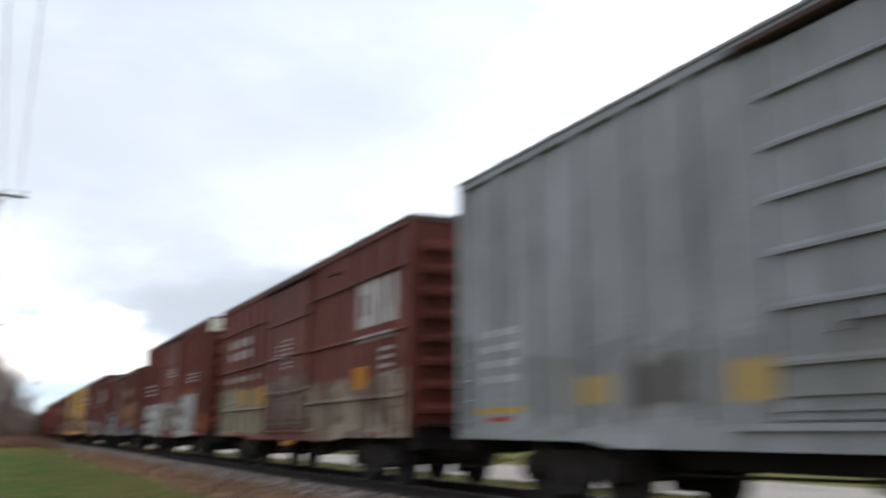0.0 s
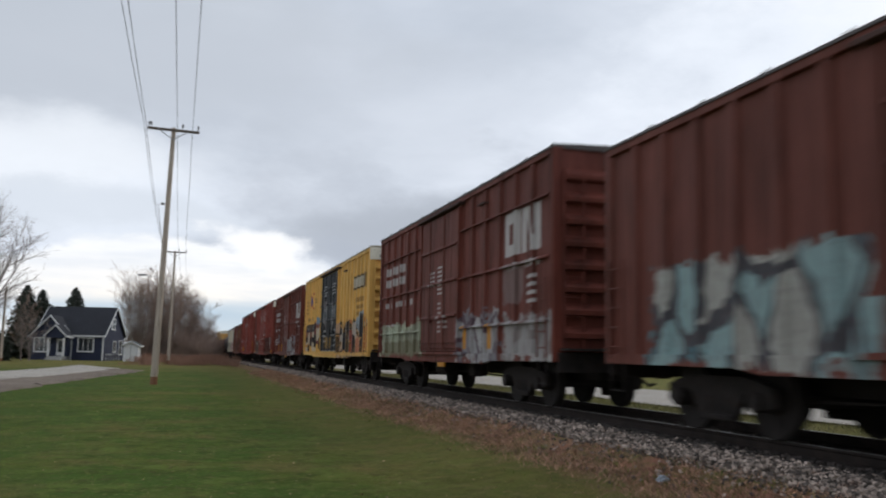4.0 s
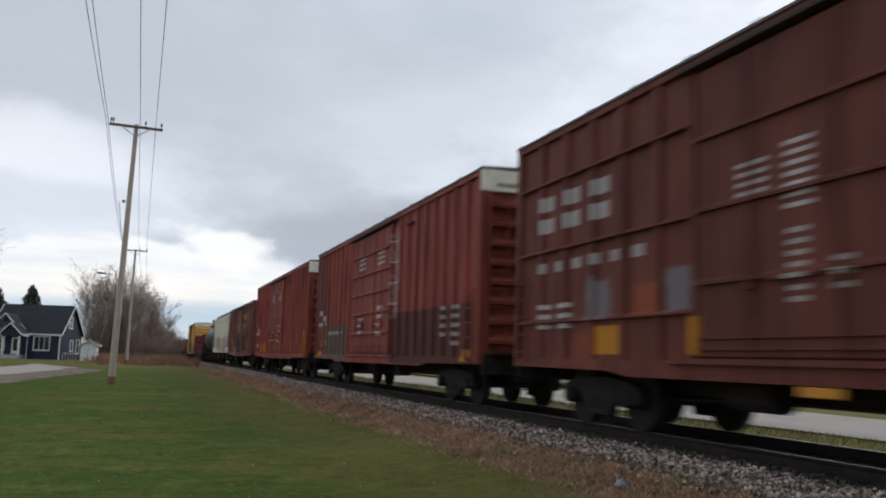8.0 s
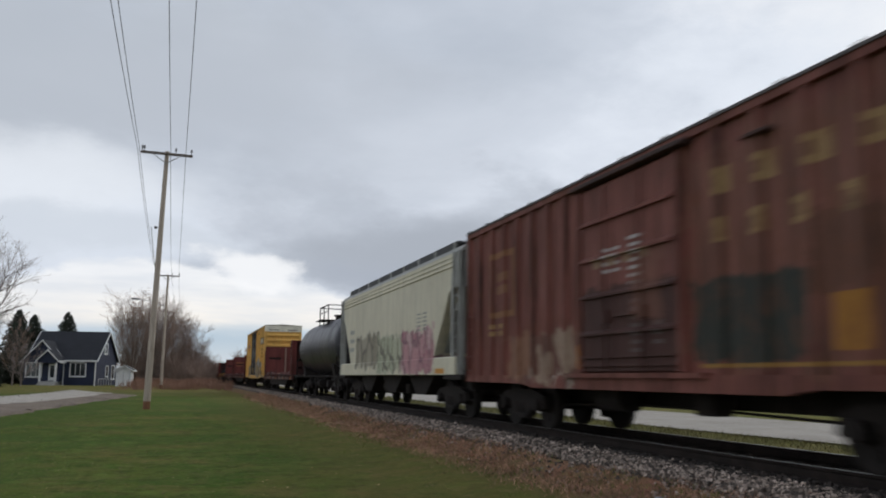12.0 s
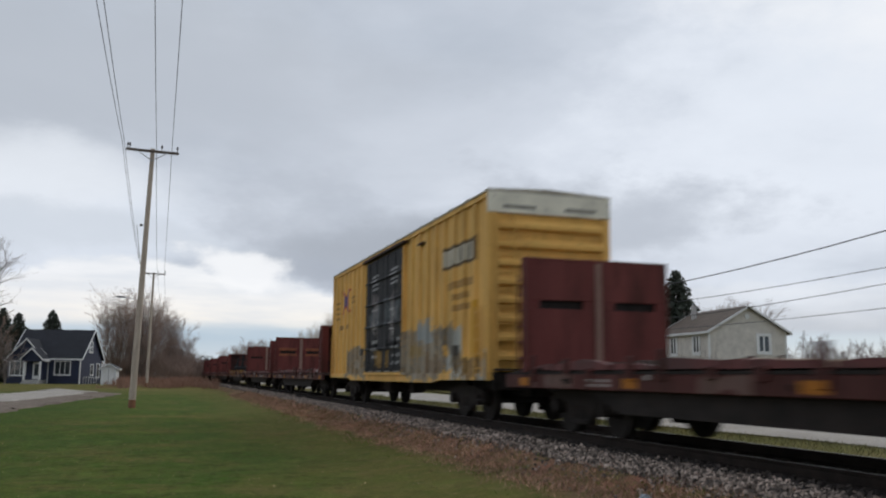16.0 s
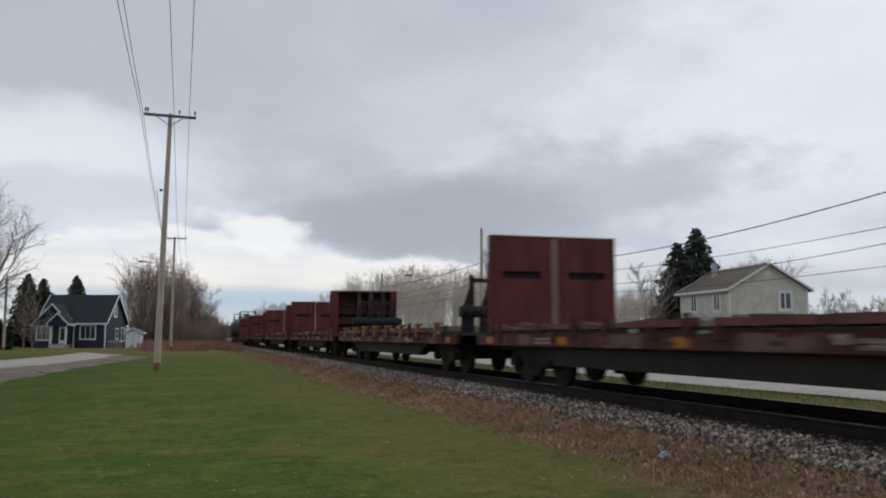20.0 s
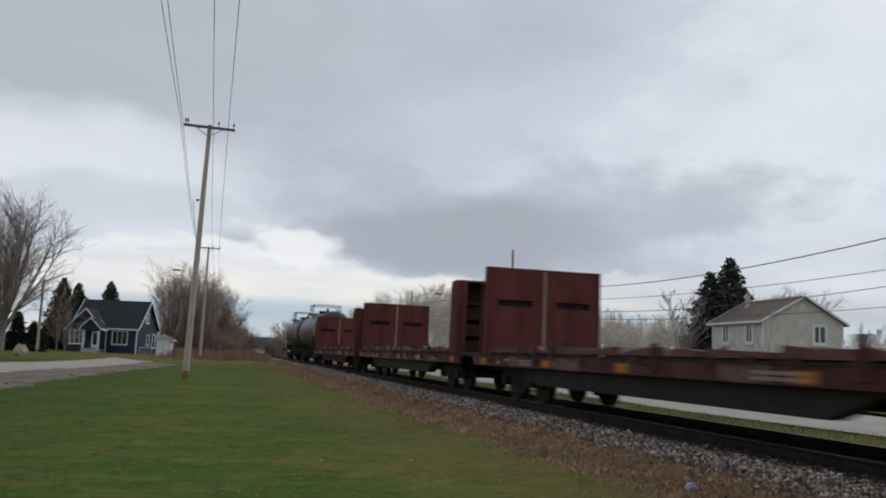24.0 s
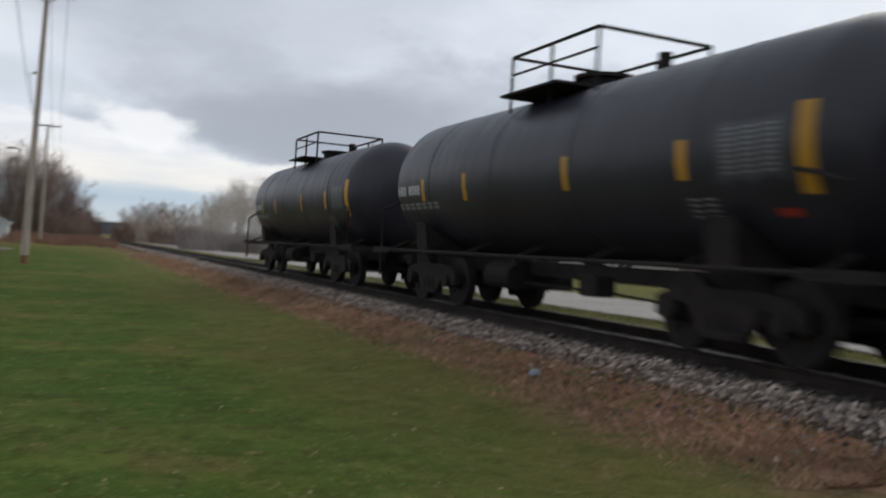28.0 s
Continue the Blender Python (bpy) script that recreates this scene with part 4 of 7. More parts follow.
    boxcar("boxcar", "red-brown ribbed boxcar with silver spray letters and white end band", 31.45, 46.16, 5.05, side, paint("silver_tagged_end", c, L), (5.6, 9.3),
           paint("silver_tagged_door", (0.185, 0.048, 0.032), L, [("spray", 5.5, 9.4, 0.9, 2.3, 3.0, 0.5, [(0.30, 0.31, 0.27), (0.20, 0.17, 0.14), (0.44, 0.43, 0.40), (0.15, 0.07, 0.05)], (0.12, 0.09, 0.08)), ("rows", 6.4, 7.6, 3.3, 3.7, WH, 3, 2)], 0.55),
           0.62, (), True, 1, 3)
    # lower red-brown car, teal and orange shapes
    L = 63.42 - 48.5
    c = (0.15, 0.045, 0.032)
    mk = [("spray", 9.3, 13.6, 0.9, 2.3, 2.0, 0.7, [(0.10, 0.24, 0.27), (0.28, 0.42, 0.42), (0.42, 0.42, 0.38)], (0.06, 0.07, 0.08)),
          ("spray", 0.3, 6.3, 1.25, 2.6, 5.0, 0.8, [(0.42, 0.19, 0.06), (0.30, 0.14, 0.07), (0.38, 0.26, 0.14)], (0.15, 0.07, 0.05)),
          ("spray", 0.4, 6.4, 0.9, 1.35, 8.0, 0.6, [(0.12, 0.16, 0.22), (0.2, 0.24, 0.28)], (0.08, 0.09, 0.12)), ("rows", 1.0, 5.6, 2.9, 3.6, (0.36, 0.26, 0.2), 1, 6)]
    side = paint("teal_orange_side", c, L, mk, 0.6)
    boxcar("boxcar", "low faded red-brown boxcar with teal and orange spray shapes", 48.5, 63.42, 4.38, side, paint("teal_orange_end", c, L), (6.0, 9.0), paint("teal_orange_door", c, L, door_lettering(7.0, 2.2), 0.7), 0.85, (), False, 1, 4, end_ribs=8)
    brown_box("green_tagged", "brown boxcar with grey and pale green spray paint", 65.58, 80.42,
              [("spray", -0.2, 2.7, 0.9, 1.85, 3.0, 0.8, [(0.50, 0.49, 0.47), (0.38, 0.37, 0.36)], (0.25, 0.23, 0.22)), ("spray", 2.9, 5.8, 0.9, 2.05, 7.0, 0.55, greys, (0.10, 0.07, 0.09)),
               ("spray", 8.9, 14.6, 1.05, 2.0, 5.0, 1.6, [(0.42, 0.47, 0.34), (0.34, 0.38, 0.27)], (0.28, 0.30, 0.22)), ("panel", 9.2, 14.3, 1.0, 1.45, (0.16, 0.14, 0.08), 0.3, 0.8),
               ("box", 3.5, 3.75, 1.2, 1.75, AMBER), ("box", 5.3, 5.55, 1.2, 1.75, AMBER), ("panel", 1.6, 2.8, 2.1, 2.95, (0.22, 0.15, 0.14), 0.4, 0.8)],
              door_lettering(7.05))
    yellow_box("yellow boxcar with black double doors and sprayed figures", 82.37, 100.15,
               [("panel", 11.6, 17.0, 1.50, 2.25, (0.20, 0.060, 0.050), 0.5, 0.92), ("panel", 11.6, 13.9, 1.55, 2.62, (0.21, 0.065, 0.055), 0.4, 0.92), ("panel", 11.6, 13.2, 2.48, 2.85, (0.17, 0.31, 0.43), 0.6, 0.9), ("panel", 14.6, 15.2, 2.5, 2.8, (0.30, 0.36, 0.36), 0.5, 0.6),
                *[("blob", a0 - 0.06, a1 + 0.06, b0 - 0.05, b1 + 0.05, (0.022, 0.018, 0.020), 0.96) for a0, a1, b0, b1 in ((16.35, 17.1, 1.52, 1.92), (14.3, 15.4, 1.38, 1.95), (13.1, 14.0, 1.35, 1.98), (11.7, 12.6, 1.3, 1.85), (15.7, 16.2, 1.15, 1.45), (17.0, 17.45, 1.18, 1.42))],
                *[("blob", a0 - 0.06, a1 + 0.06, b0 - 0.05, b1 + 0.05, (0.58, 0.49, 0.36), 0.94) for a0, a1, b0, b1 in ((15.5, 16.1, 1.5, 2.15), (14.0, 14.85, 1.95, 2.28), (12.7, 13.3, 1.7, 2.25), (16.4, 17.05, 1.18, 1.56), (14.35, 15.0, 1.1, 1.62), (13.6, 14.2, 1.08, 1.32), (11.8, 12.4, 1.85, 2.3), (16.45, 16.75, 1.92, 2.15))],
                ("panel", 16.5, 16.9, 1.36, 1.5, (0.62, 0.26, 0.05), 0.1, 0.9), ("panel", 11.6, 17.4, 0.98, 1.14, (0.72, 0.42, 0.11), 0.15, 0.85), ("panel", 17.15, 17.5, 1.45, 1.95, (0.28, 0.33, 0.36), 0.5, 0.8),
                ("slant", 13.75, 16.9, 2.16, 2.56, (0.02, 0.024, 0.04), 0.25), ("rows", 14.0, 15.15, 2.24, 2.5, (0.38, 0.46, 0.52), 1, 4, 0.6), ("rows", 15.35, 16.7, 2.20, 2.46, (0.40, 0.45, 0.50), 1, 4, 0.6),
                ("spray", 0.3, 6.75, 0.8, 2.4, 8.0, 0.36, [(0.03, 0.028, 0.035), (0.52, 0.17, 0.08), (0.05, 0.045, 0.055), (0.50, 0.36, 0.28), (0.30, 0.07, 0.05), (0.55, 0.30, 0.12)], (0.018, 0.018, 0.022)), ("blob", 0.7, 2.3, 1.75, 2.7, (0.36, 0.42, 0.46), 0.9), ("blob", 0.85, 2.1, 1.7, 2.58, (0.025, 0.022, 0.026), 0.96), ("blob", 0.4, 1.1, 1.2, 1.75, (0.55, 0.20, 0.09), 0.9), ("blob", 1.6, 2.6, 1.1, 1.7, (0.56, 0.24, 0.14), 0.9),
                *[("blob", a0, a0 + w, b0, b0 + 0.55, (0.52, 0.46, 0.40), 0.85) for a0, w, b0 in ((2.6, 0.5, 1.75), (3.7, 0.45, 1.5), (4.4, 0.5, 1.8), (5.6, 0.4, 1.55))], *[("blob", a0, a0 + w, b0, b0 + 0.7, (0.022, 0.020, 0.024), 0.95) for a0, w, b0 in ((2.9, 0.6, 1.15), (4.0, 0.5, 1.75), (5.0, 0.55, 1.2), (5.9, 0.5, 1.7))],
                ("panel", 0.1, 6.7, 0.96, 1.1, (0.72, 0.42, 0.11), 0.25, 0.8), ("slant", 1.2, 1.5, 1.3, 1.9, (0.03, 0.03, 0.04), 0.4), ("slant", 3.2, 3.7, 1.1, 2.0, (0.30, 0.07, 0.05), -0.5), ("slant", 4.7, 5.2, 1.2, 2.1, (0.025, 0.025, 0.03), 0.5)])
    brown_box("silver_lettered", "brown boxcar with silver spray lettering and orange patches", 102.17, 116.97,
              [("spray", 2.0, 6.0, 0.9, 2.1, 4.0, 0.7, greys, (0.12, 0.06, 0.05)), ("panel", 10.1, 10.8, 1.7, 2.15, (0.30, 0.07, 0.03), 0.1, 0.9), ("box", 11.2, 11.9, 1.18, 1.6, AMBER), ("box", 9.0, 9.5, 1.18, 1.65, AMBER),
               ("panel", 11.9, 12.6, 1.0, 1.5, (0.25, 0.06, 0.03), 0.1, 0.8), ("panel", 9.3, 10.0, 1.75, 2.3, (0.2, 0.19, 0.2), 0.4, 0.8), ("panel", 11.5, 12.2, 1.7, 2.3, (0.2, 0.19, 0.2), 0.4, 0.8)],
              door_lettering(7.1, 2.7))
    for k, (s0, s1) in enumerate(((118.91, 136.74), (138.85, 156.5))):
        L = s1 - s0
        small = [("rows", 15.8, 16.35, 2.30, 2.58, WH, 1, 2, 0.72), ("rows", 16.5, 17.1, 2.52, 2.80, WH, 1, 2, 0.72), ("rows", 15.7, 17.15, 2.12, 2.34, WH, 1, 5, 0.74), ("rows", 15.6, 16.9, 1.44, 1.66, (0.42, 0.39, 0.37), 2, 2, 0.8)]
        if k == 0:
            mk = [("panel", 0.2, 6.7, 0.9, 2.25, (0.070, 0.025, 0.018), 0.12, 0.9), ("rows", 1.2, 1.8, 1.3, 2.3, (0.42, 0.37, 0.35), 5, 1), ("rows", 2.1, 2.7, 1.5, 2.3, (0.42, 0.37, 0.35), 4, 1), ("panel", 15.6, 18, 0.9, 5.0, (0.138, 0.054, 0.043), 0.4, 0.75),
                          ("panel", 12.2, 16.0, 0.9, 2.15, (0.115, 0.095, 0.075), 0.5, 0.85), ("rows", 13.0, 15.6, 1.78, 1.96, (0.42, 0.40, 0.36), 1, 6), *scrawl(6.1, 2.3, 4),
                          ("panel", 16.6, 17.0, 1.35, 2.15, (0.32, 0.10, 0.02), 0.1, 0.6), ("box", 16.45, 17.1, 1.06, 1.22, AMBER), ("box", 0.6, 1.0, 1.0, 1.25, AMBER)] + small
            lab = "rust-red ribbed boxcar with dark repainted lower panels and white band"
        else:
            mk = small + [("box", 0.5, 0.9, 1.2, 2.1, AMBER), ("box", 4.0, 4.45, 1.2, 1.68, AMBER), ("box", 11.5, 11.9, 1.2, 1.68, AMBER), ("box", 13.1, 13.5, 1.2, 1.68, AMBER), ("box", 14.5, 14.8, 1.2, 1.6, AMBER), ("box", 16.9, 17.3, 1.3, 2.2, AMBER), ("rows", 1.6, 2.15, 1.2, 2.3, (0.42, 0.37, 0.35), 6, 1), ("rows", 2.45, 3.0, 1.5, 2.3, (0.42, 0.37, 0.35), 4, 1),
                          ("box", 0.5, 1.0, 1.0, 1.15, AMBER)]
            lab = "rust-red ribbed boxcar with yellow reflectors and white end band"
        dmk = [("rows", 9.6, 10.7, 3.7, 4.15, WH, 3, 1), ("rows", 7.3, 8.4, 3.7, 4.15, WH, 3, 1), ("rows", 9.7, 10.5, 1.7, 2.3, WH, 3, 1), ("rows", 7.4, 8.3, 1.6, 2.6, WH, 4, 1), ("panel", 6.8, 11.4, 0.9, 1.2, (0.08, 0.03, 0.025), 0.2, 0.6)]
        boxcar("boxcar", lab, s0, s1, 5.0, paint("rust_red_side", RED, L, mk, 0.35, fade=0.15), paint("rust_red_end", (0.25, 0.055, 0.036), L), (6.8, 11.4), paint("rust_red_door", (0.275, 0.058, 0.040), L, dmk, 0.35), 0.72, (), True, 2, 5)
    # low brown car with old yellow lettering
    L = 173.69 - 158.64
    c = (0.200, 0.070, 0.054)
    old = (0.40, 0.26, 0.11)
    mk = [("rows", 1.0, 5.5, 3.28, 3.80, old, 1, 5, 0.46), ("rows", 1.12, 5.62, 3.42, 3.66, (0.19, 0.085, 0.055), 1, 5, 0.2), ("rows", 1.6, 5.5, 2.68, 3.15, old, 1, 5, 0.42), ("rows", 1.7, 5.6, 2.80, 3.03, (0.18, 0.08, 0.052), 1, 5, 0.2), ("panel", 0.8, 5.8, 1.2, 4.0, (0.24, 0.15, 0.09), 1.6, 0.18), ("panel", 3.5, 5.75, 1.25, 2.3, (0.026, 0.040, 0.034), 0.5, 0.92), ("box", 2.0, 5.6, 1.19, 1.24, (0.36, 0.20, 0.05)), ("panel", 2.3, 3.4, 2.0, 2.9, (0.10, 0.05, 0.03), 0.9, 0.6), ("ring", 12.2, 13.6, 2.3, 3.7, (0.30, 0.15, 0.07), 0.13),
          ("rows", 12.4, 13.4, 2.75, 3.3, (0.26, 0.13, 0.07), 2, 1), ("spray", 9.2, 12.5, 0.95, 1.9, 3.0, 0.9, [(0.40, 0.30, 0.22), (0.30, 0.16, 0.10), (0.46, 0.40, 0.33)], (0.16, 0.08, 0.06)),
          ("box", 2.55, 3.15, 1.35, 1.95, (0.40, 0.18, 0.03)), ("box", 8.95, 9.3, 1.2, 1.6, (0.42, 0.16, 0.03)), ("rows", 12.6, 13.8, 1.9, 2.2, old, 2, 2)]
    dmk = door_lettering(6.8, 2.4) + [("panel", 5.9, 8.9, 0.9, 2.45, (0.045, 0.022, 0.019), 0.5, 0.8), ("rows", 6.6, 8.6, 2.75, 2.98, (0.30, 0.20, 0.12), 1, 4, 0.5), ("panel", 6.4, 7.2, 1.9, 2.9, (0.22, 0.10, 0.07), 1.2, 0.6)]
    boxcar("boxcar", "low rusty brown boxcar with faded yellow lettering", 158.64, 173.69, 4.38, paint("old_brown_side", c, L, mk, 1.3, (0.17, 0.065, 0.035), dirt=(0.060, 0.030, 0.026), streak=1.9), paint("old_brown_end", c, L, [], 0.8), (5.95, 8.9),
           paint("old_brown_door", c, L, dmk, 0.9), 0.8, (), False, 1, 4)
    yellow_box("yellow boxcar with black double doors and grey overpainted patches", 224.22, 241.96,
               [("spray", 2.9, 6.7, 0.95, 2.25, 4.0, 0.6, [(0.26, 0.25, 0.22), (0.30, 0.29, 0.25), (0.20, 0.19, 0.165), (0.33, 0.34, 0.32)], (0.22, 0.20, 0.17)), ("panel", 4.2, 5.4, 1.9, 2.45, (0.34, 0.37, 0.37), 0.9, 0.9), ("panel", 1.8, 2.9, 1.2, 2.1, (0.40, 0.44, 0.43), 0.9, 0.9),
                ("spray", 11.5, 14.9, 0.95, 2.0, 9.0, 0.6, [(0.27, 0.255, 0.215), (0.22, 0.20, 0.17), (0.32, 0.31, 0.28)], (0.20, 0.17, 0.13)), ("spray", -0.1, 2.6, 0.95, 1.5, 6.0, 0.5, [(0.30, 0.18, 0.05), (0.38, 0.40, 0.38), (0.20, 0.13, 0.06)], (0.15, 0.10, 0.05)), ("box", 12.2, 12.8, 1.7, 1.95, (0.06, 0.055, 0.05)), ("box", 0.72, 1.22, 1.45, 2.7, (0.64, 0.33, 0.025)), ("box", 2.0, 2.45, 1.5, 1.75, (0.05, 0.045, 0.04)),
                ("panel", 2.3, 3.5, 1.55, 2.3, (0.13, 0.115, 0.09), 1.2, 0.75), ("panel", 4.9, 6.3, 1.5, 1.95, (0.36, 0.24, 0.07), 1.2, 0.6), ("panel", 3.3, 4.6, 1.1, 1.5, (0.20, 0.13, 0.075), 1.0, 0.6)])


def yellow_box(label, s0, s1, marks):
    L = s1 - s0
    sign = [("panel", 0.75, 3.2, 3.58, 4.12, (0.04, 0.035, 0.03), 0.02, 0.9), ("box", 0.87, 3.08, 3.66, 4.04, (0.56, 0.51, 0.40)), ("slant", 1.25, 1.4, 3.68, 4.02, (0.10, 0.09, 0.08), 0.0), ("slant", 1.85, 2.0, 3.68, 4.02, (0.10, 0.09, 0.08), 0.0), ("slant", 2.45, 2.58, 3.68, 4.02, (0.10, 0.09, 0.08), 0.3), ("rows", 0.9, 2.95, 3.02, 3.3, (0.36, 0.20, 0.06), 1, 1, 0.96), ("rows", 1.3, 2.4, 2.76, 2.98, (0.36, 0.20, 0.06), 1, 1, 0.96), ("rows", 1.25, 2.35, 2.5, 2.72, (0.36, 0.20, 0.06), 1, 1, 0.96),
            ("slant", 14.95, 15.53, 3.34, 4.20, (0.54, 0.12, 0.07), -1.25), ("slant", 14.95, 15.53, 3.34, 4.20, (0.54, 0.12, 0.07), 1.25), ("slant", 15.12, 15.40, 3.24, 4.32, (0.16, 0.13, 0.26), 0.86), ("slant", 15.13, 15.39, 3.24, 4.32, (0.16, 0.13, 0.26), -0.86),
            ("rows", 16.4, 17.2, 3.1, 3.9, (0.34, 0.19, 0.06), 4, 1), ("rows", 13.6, 14.5, 3.6, 3.9, (0.28, 0.16, 0.06), 2, 1),
            ("rows", 14.4, 16.4, 2.7, 2.95, (0.25, 0.14, 0.06), 1, 2)]
    side = paint("yellow_side", YEL, L, sign + marks, 0.25, (0.22, 0.10, 0.03), fade=0.12, dirt=(0.20, 0.12, 0.04), streak=0.7)
    dmk = [("rows", 9.6, 10.8, 3.7, 4.25, (0.42, 0.42, 0.42), 4, 1), ("rows", 7.2, 8.4, 3.7, 4.25, (0.42, 0.42, 0.42), 4, 1), ("panel", 7.2, 8.9, 2.6, 3.3, (0.12, 0.14, 0.15), 1.0, 0.7), ("panel", 9.6, 10.8, 2.6, 3.2, (0.12, 0.14, 0.15), 1.0, 0.7),
           *scrawl(9.9, 2.3, 2), *scrawl(7.6, 2.2, 2), ("rows", 9.7, 10.6, 1.5, 2.2, (0.45, 0.44, 0.42), 3, 2), ("panel", 9.2, 9.9, 1.3, 1.8, (0.35, 0.2, 0.04), 0.3, 0.8), ("panel", 8.3, 8.7, 1.3, 1.8, (0.35, 0.2, 0.04), 0.2, 0.7), ("rows", 7.0, 8.0, 1.3, 2.2, (0.3, 0.3, 0.3), 4, 2),
           ("rows", 6.9, 11.3, 1.12, 1.2, (0.4, 0.4, 0.38), 1, 4)]
    boxcar("boxcar", label, s0, s1, 4.97, side, paint("yellow_end", YEL, L, [], 0.2, (0.22, 0.10, 0.03), fade=0.1, dirt=(0.22, 0.14, 0.05), streak=0.5), (6.75, 11.5),
           paint("black_door", BLK, L, dmk, 0.15, (0.04, 0.03, 0.025), dirt=(0.025, 0.025, 0.027)), 0.75, (), True, 2, 4, roof=plain("pale_roof", (0.40, 0.36, 0.28), 0.6, 0.1), sill_paint=side)


build_boxcars()


def covered_hopper(s0, s1):
    car, L, mid = car_root("covered_hopper", "cream covered hopper car with brown, green and pink spray paint", "hopper car", s0, s1)
    h = L / 2
    cream = (0.70, 0.645, 0.495)
    mk = [("spray", 8.95, 12.85, 1.4, 2.5, 3.0, 0.8, [(0.25, 0.22, 0.16), (0.33, 0.29, 0.22)], (0.12, 0.10, 0.08)), ("spray", 5.65, 9.05, 1.2, 2.35, 5.0, 0.5, [(0.46, 0.47, 0.33), (0.40, 0.42, 0.29)], (0.10, 0.09, 0.07)),
          ("box", 1.25, 2.05, 1.14, 1.27, AMBER), ("spray", 2.25, 5.75, 1.15, 2.4, 7.0, 0.62, [(0.50, 0.22, 0.26), (0.42, 0.15, 0.20), (0.56, 0.33, 0.35)], (0.22, 0.07, 0.12)), ("rows", 2.95, 4.15, 2.3, 2.85, (0.3, 0.3, 0.26), 5, 2), ("rows", 13.05, 14.25, 1.9, 2.9, (0.33, 0.33, 0.3), 3, 1)]
    skin = paint("cream_hopper_side", cream, L, mk, 0.12, (0.25, 0.17, 0.1), fade=0.08, dirt=(0.32, 0.30, 0.24), streak=0.4)
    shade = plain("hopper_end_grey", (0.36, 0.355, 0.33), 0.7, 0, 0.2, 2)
    e0 = 0.65        # the side sheets end in a grey plate, and are cut away in an arch below it
    out = [(-h + a, z) for a, z in ((e0, 4.12), (e0, 3.25), (0.85, 3.22), (1.05, 3.08), (1.3, 2.74), (1.6, 2.40), (1.95, 2.03), (2.2, 1.72), (2.32, 1.55))]
    out += [(-y, z) for y, z in out[::-1]]
    bm = nb()
    slab(bm, out, "x", -1.42, 1.42)
    part("body", bm, skin, car)
    for e in (-1, 1):
        bm = nb()
        slab(bm, [(e * (h - 0.06), 3.25), (e * (h - 0.06), 4.10), (e * (h - e0), 4.10), (e * (h - e0), 3.25)], "x", -1.40, 1.40)
        part("end_cap", bm, shade, car, "grey end plate")
        bm = nb()
        slab(bm, [(e * (h - 0.35), 3.6), (e * (h - 0.5), 3.6), (e * (h - 2.9), 1.45), (e * (h - 2.6), 1.3)], "x", -1.15, 1.15)
        part("slope_sheet", bm, shade, car)
        for s in (-1, 1):
            bm = nb()
            bx(bm, min(s * 1.32, s * 1.42), max(s * 1.32, s * 1.42), e * (h - 0.75) - 0.06, e * (h - 0.75) + 0.06, 1.0, 3.6)
            part("end_post", bm, shade, car)
    for s in (-1, 1):
        bm = nb()
        slab(bm, [(s * 1.40, 1.10), (s * 1.455, 1.12), (s * 1.455, 1.52), (s * 1.40, 1.56)], "y", -h + 0.35, h - 0.35)
        part("side_sill", bm, skin, car)
        for q, z in enumerate((3.78, 3.90, 4.02)):
            bm = nb()
            slab(bm, [(s * 1.41, z - 0.035), (s * (1.455 - 0.008 * q), z), (s * 1.41, z + 0.05)], "y", -h + 0.66, h - 0.66)
            part("top_lip", bm, skin, car)
        bm = nb()
        slab(bm, [(s * 1.42, 4.11), (s * 1.30, 4.26), (0, 4.34), (0, 4.11)], "y", -h + 0.02, h - 0.02)
        part("roof", bm, shade, car)
        bm = nb()
        bx(bm, min(s * 0.72, s * 1.28), max(s * 0.72, s * 1.28), -h + 0.75, h - 1.1, 4.41, 4.45)
        # added dark skirt stands for the shaded roof side below the board
        bx(bm, min(s * 1.26, s * 1.28), max(s * 1.26, s * 1.28), -h + 0.75, h - 1.1, 4.13, 4.45)
        part("running_board", bm, plain("dark_grating_and_shade", (0.07, 0.07, 0.07), 0.7, 0.4), car, "dark grating walkway along the roof, with a skirt for the shade below it")
        for k in range(9):
            y = -h + 0.95 + (L - 2.2) * k / 8
            bm = nb()
            bx(bm, min(s * 1.20, s * 1.30), max(s * 1.20, s * 1.30), y - 0.06, y + 0.06, 4.16, 4.43)
            part("board_bracket", bm, shade, car)
        for e in (-1, 1):
            ladder("ladder", shade, car, pose(s * 1.44, e * (h - 0.35), 1.15), 3.0, 0.45, 9)
            bm = nb()
            bx(bm, min(s * 1.30, s * 1.42), max(s * 1.30, s * 1.42), e * (h - 0.12) - 0.06, e * (h - 0.12) + 0.06, 1.0, 4.1)
            part("corner_post", bm, shade, car)
    for e in (-1, 1):
        bm = nb()
        bx(bm, -1.45, 1.45, min(e * (h - 1.3), e * (h + 0.1)), max(e * (h - 1.3), e * (h + 0.1)), 1.0, 1.12)
        part("end_platform", bm, STEEL_DARK, car)
    for k in range(3):
        y = (k - 1) * 3.6
        bm = nb()
        slab(bm, [(y - 1.6, 1.25), (y - 0.5, 0.56), (y + 0.5, 0.56), (y + 1.6, 1.25)], "x", -1.15, 1.15)
        part("discharge_bay", bm, STEEL_DARK, car)
    running_gear(car, L, mid, 1.9)


covered_hopper(174.25, 190.45)


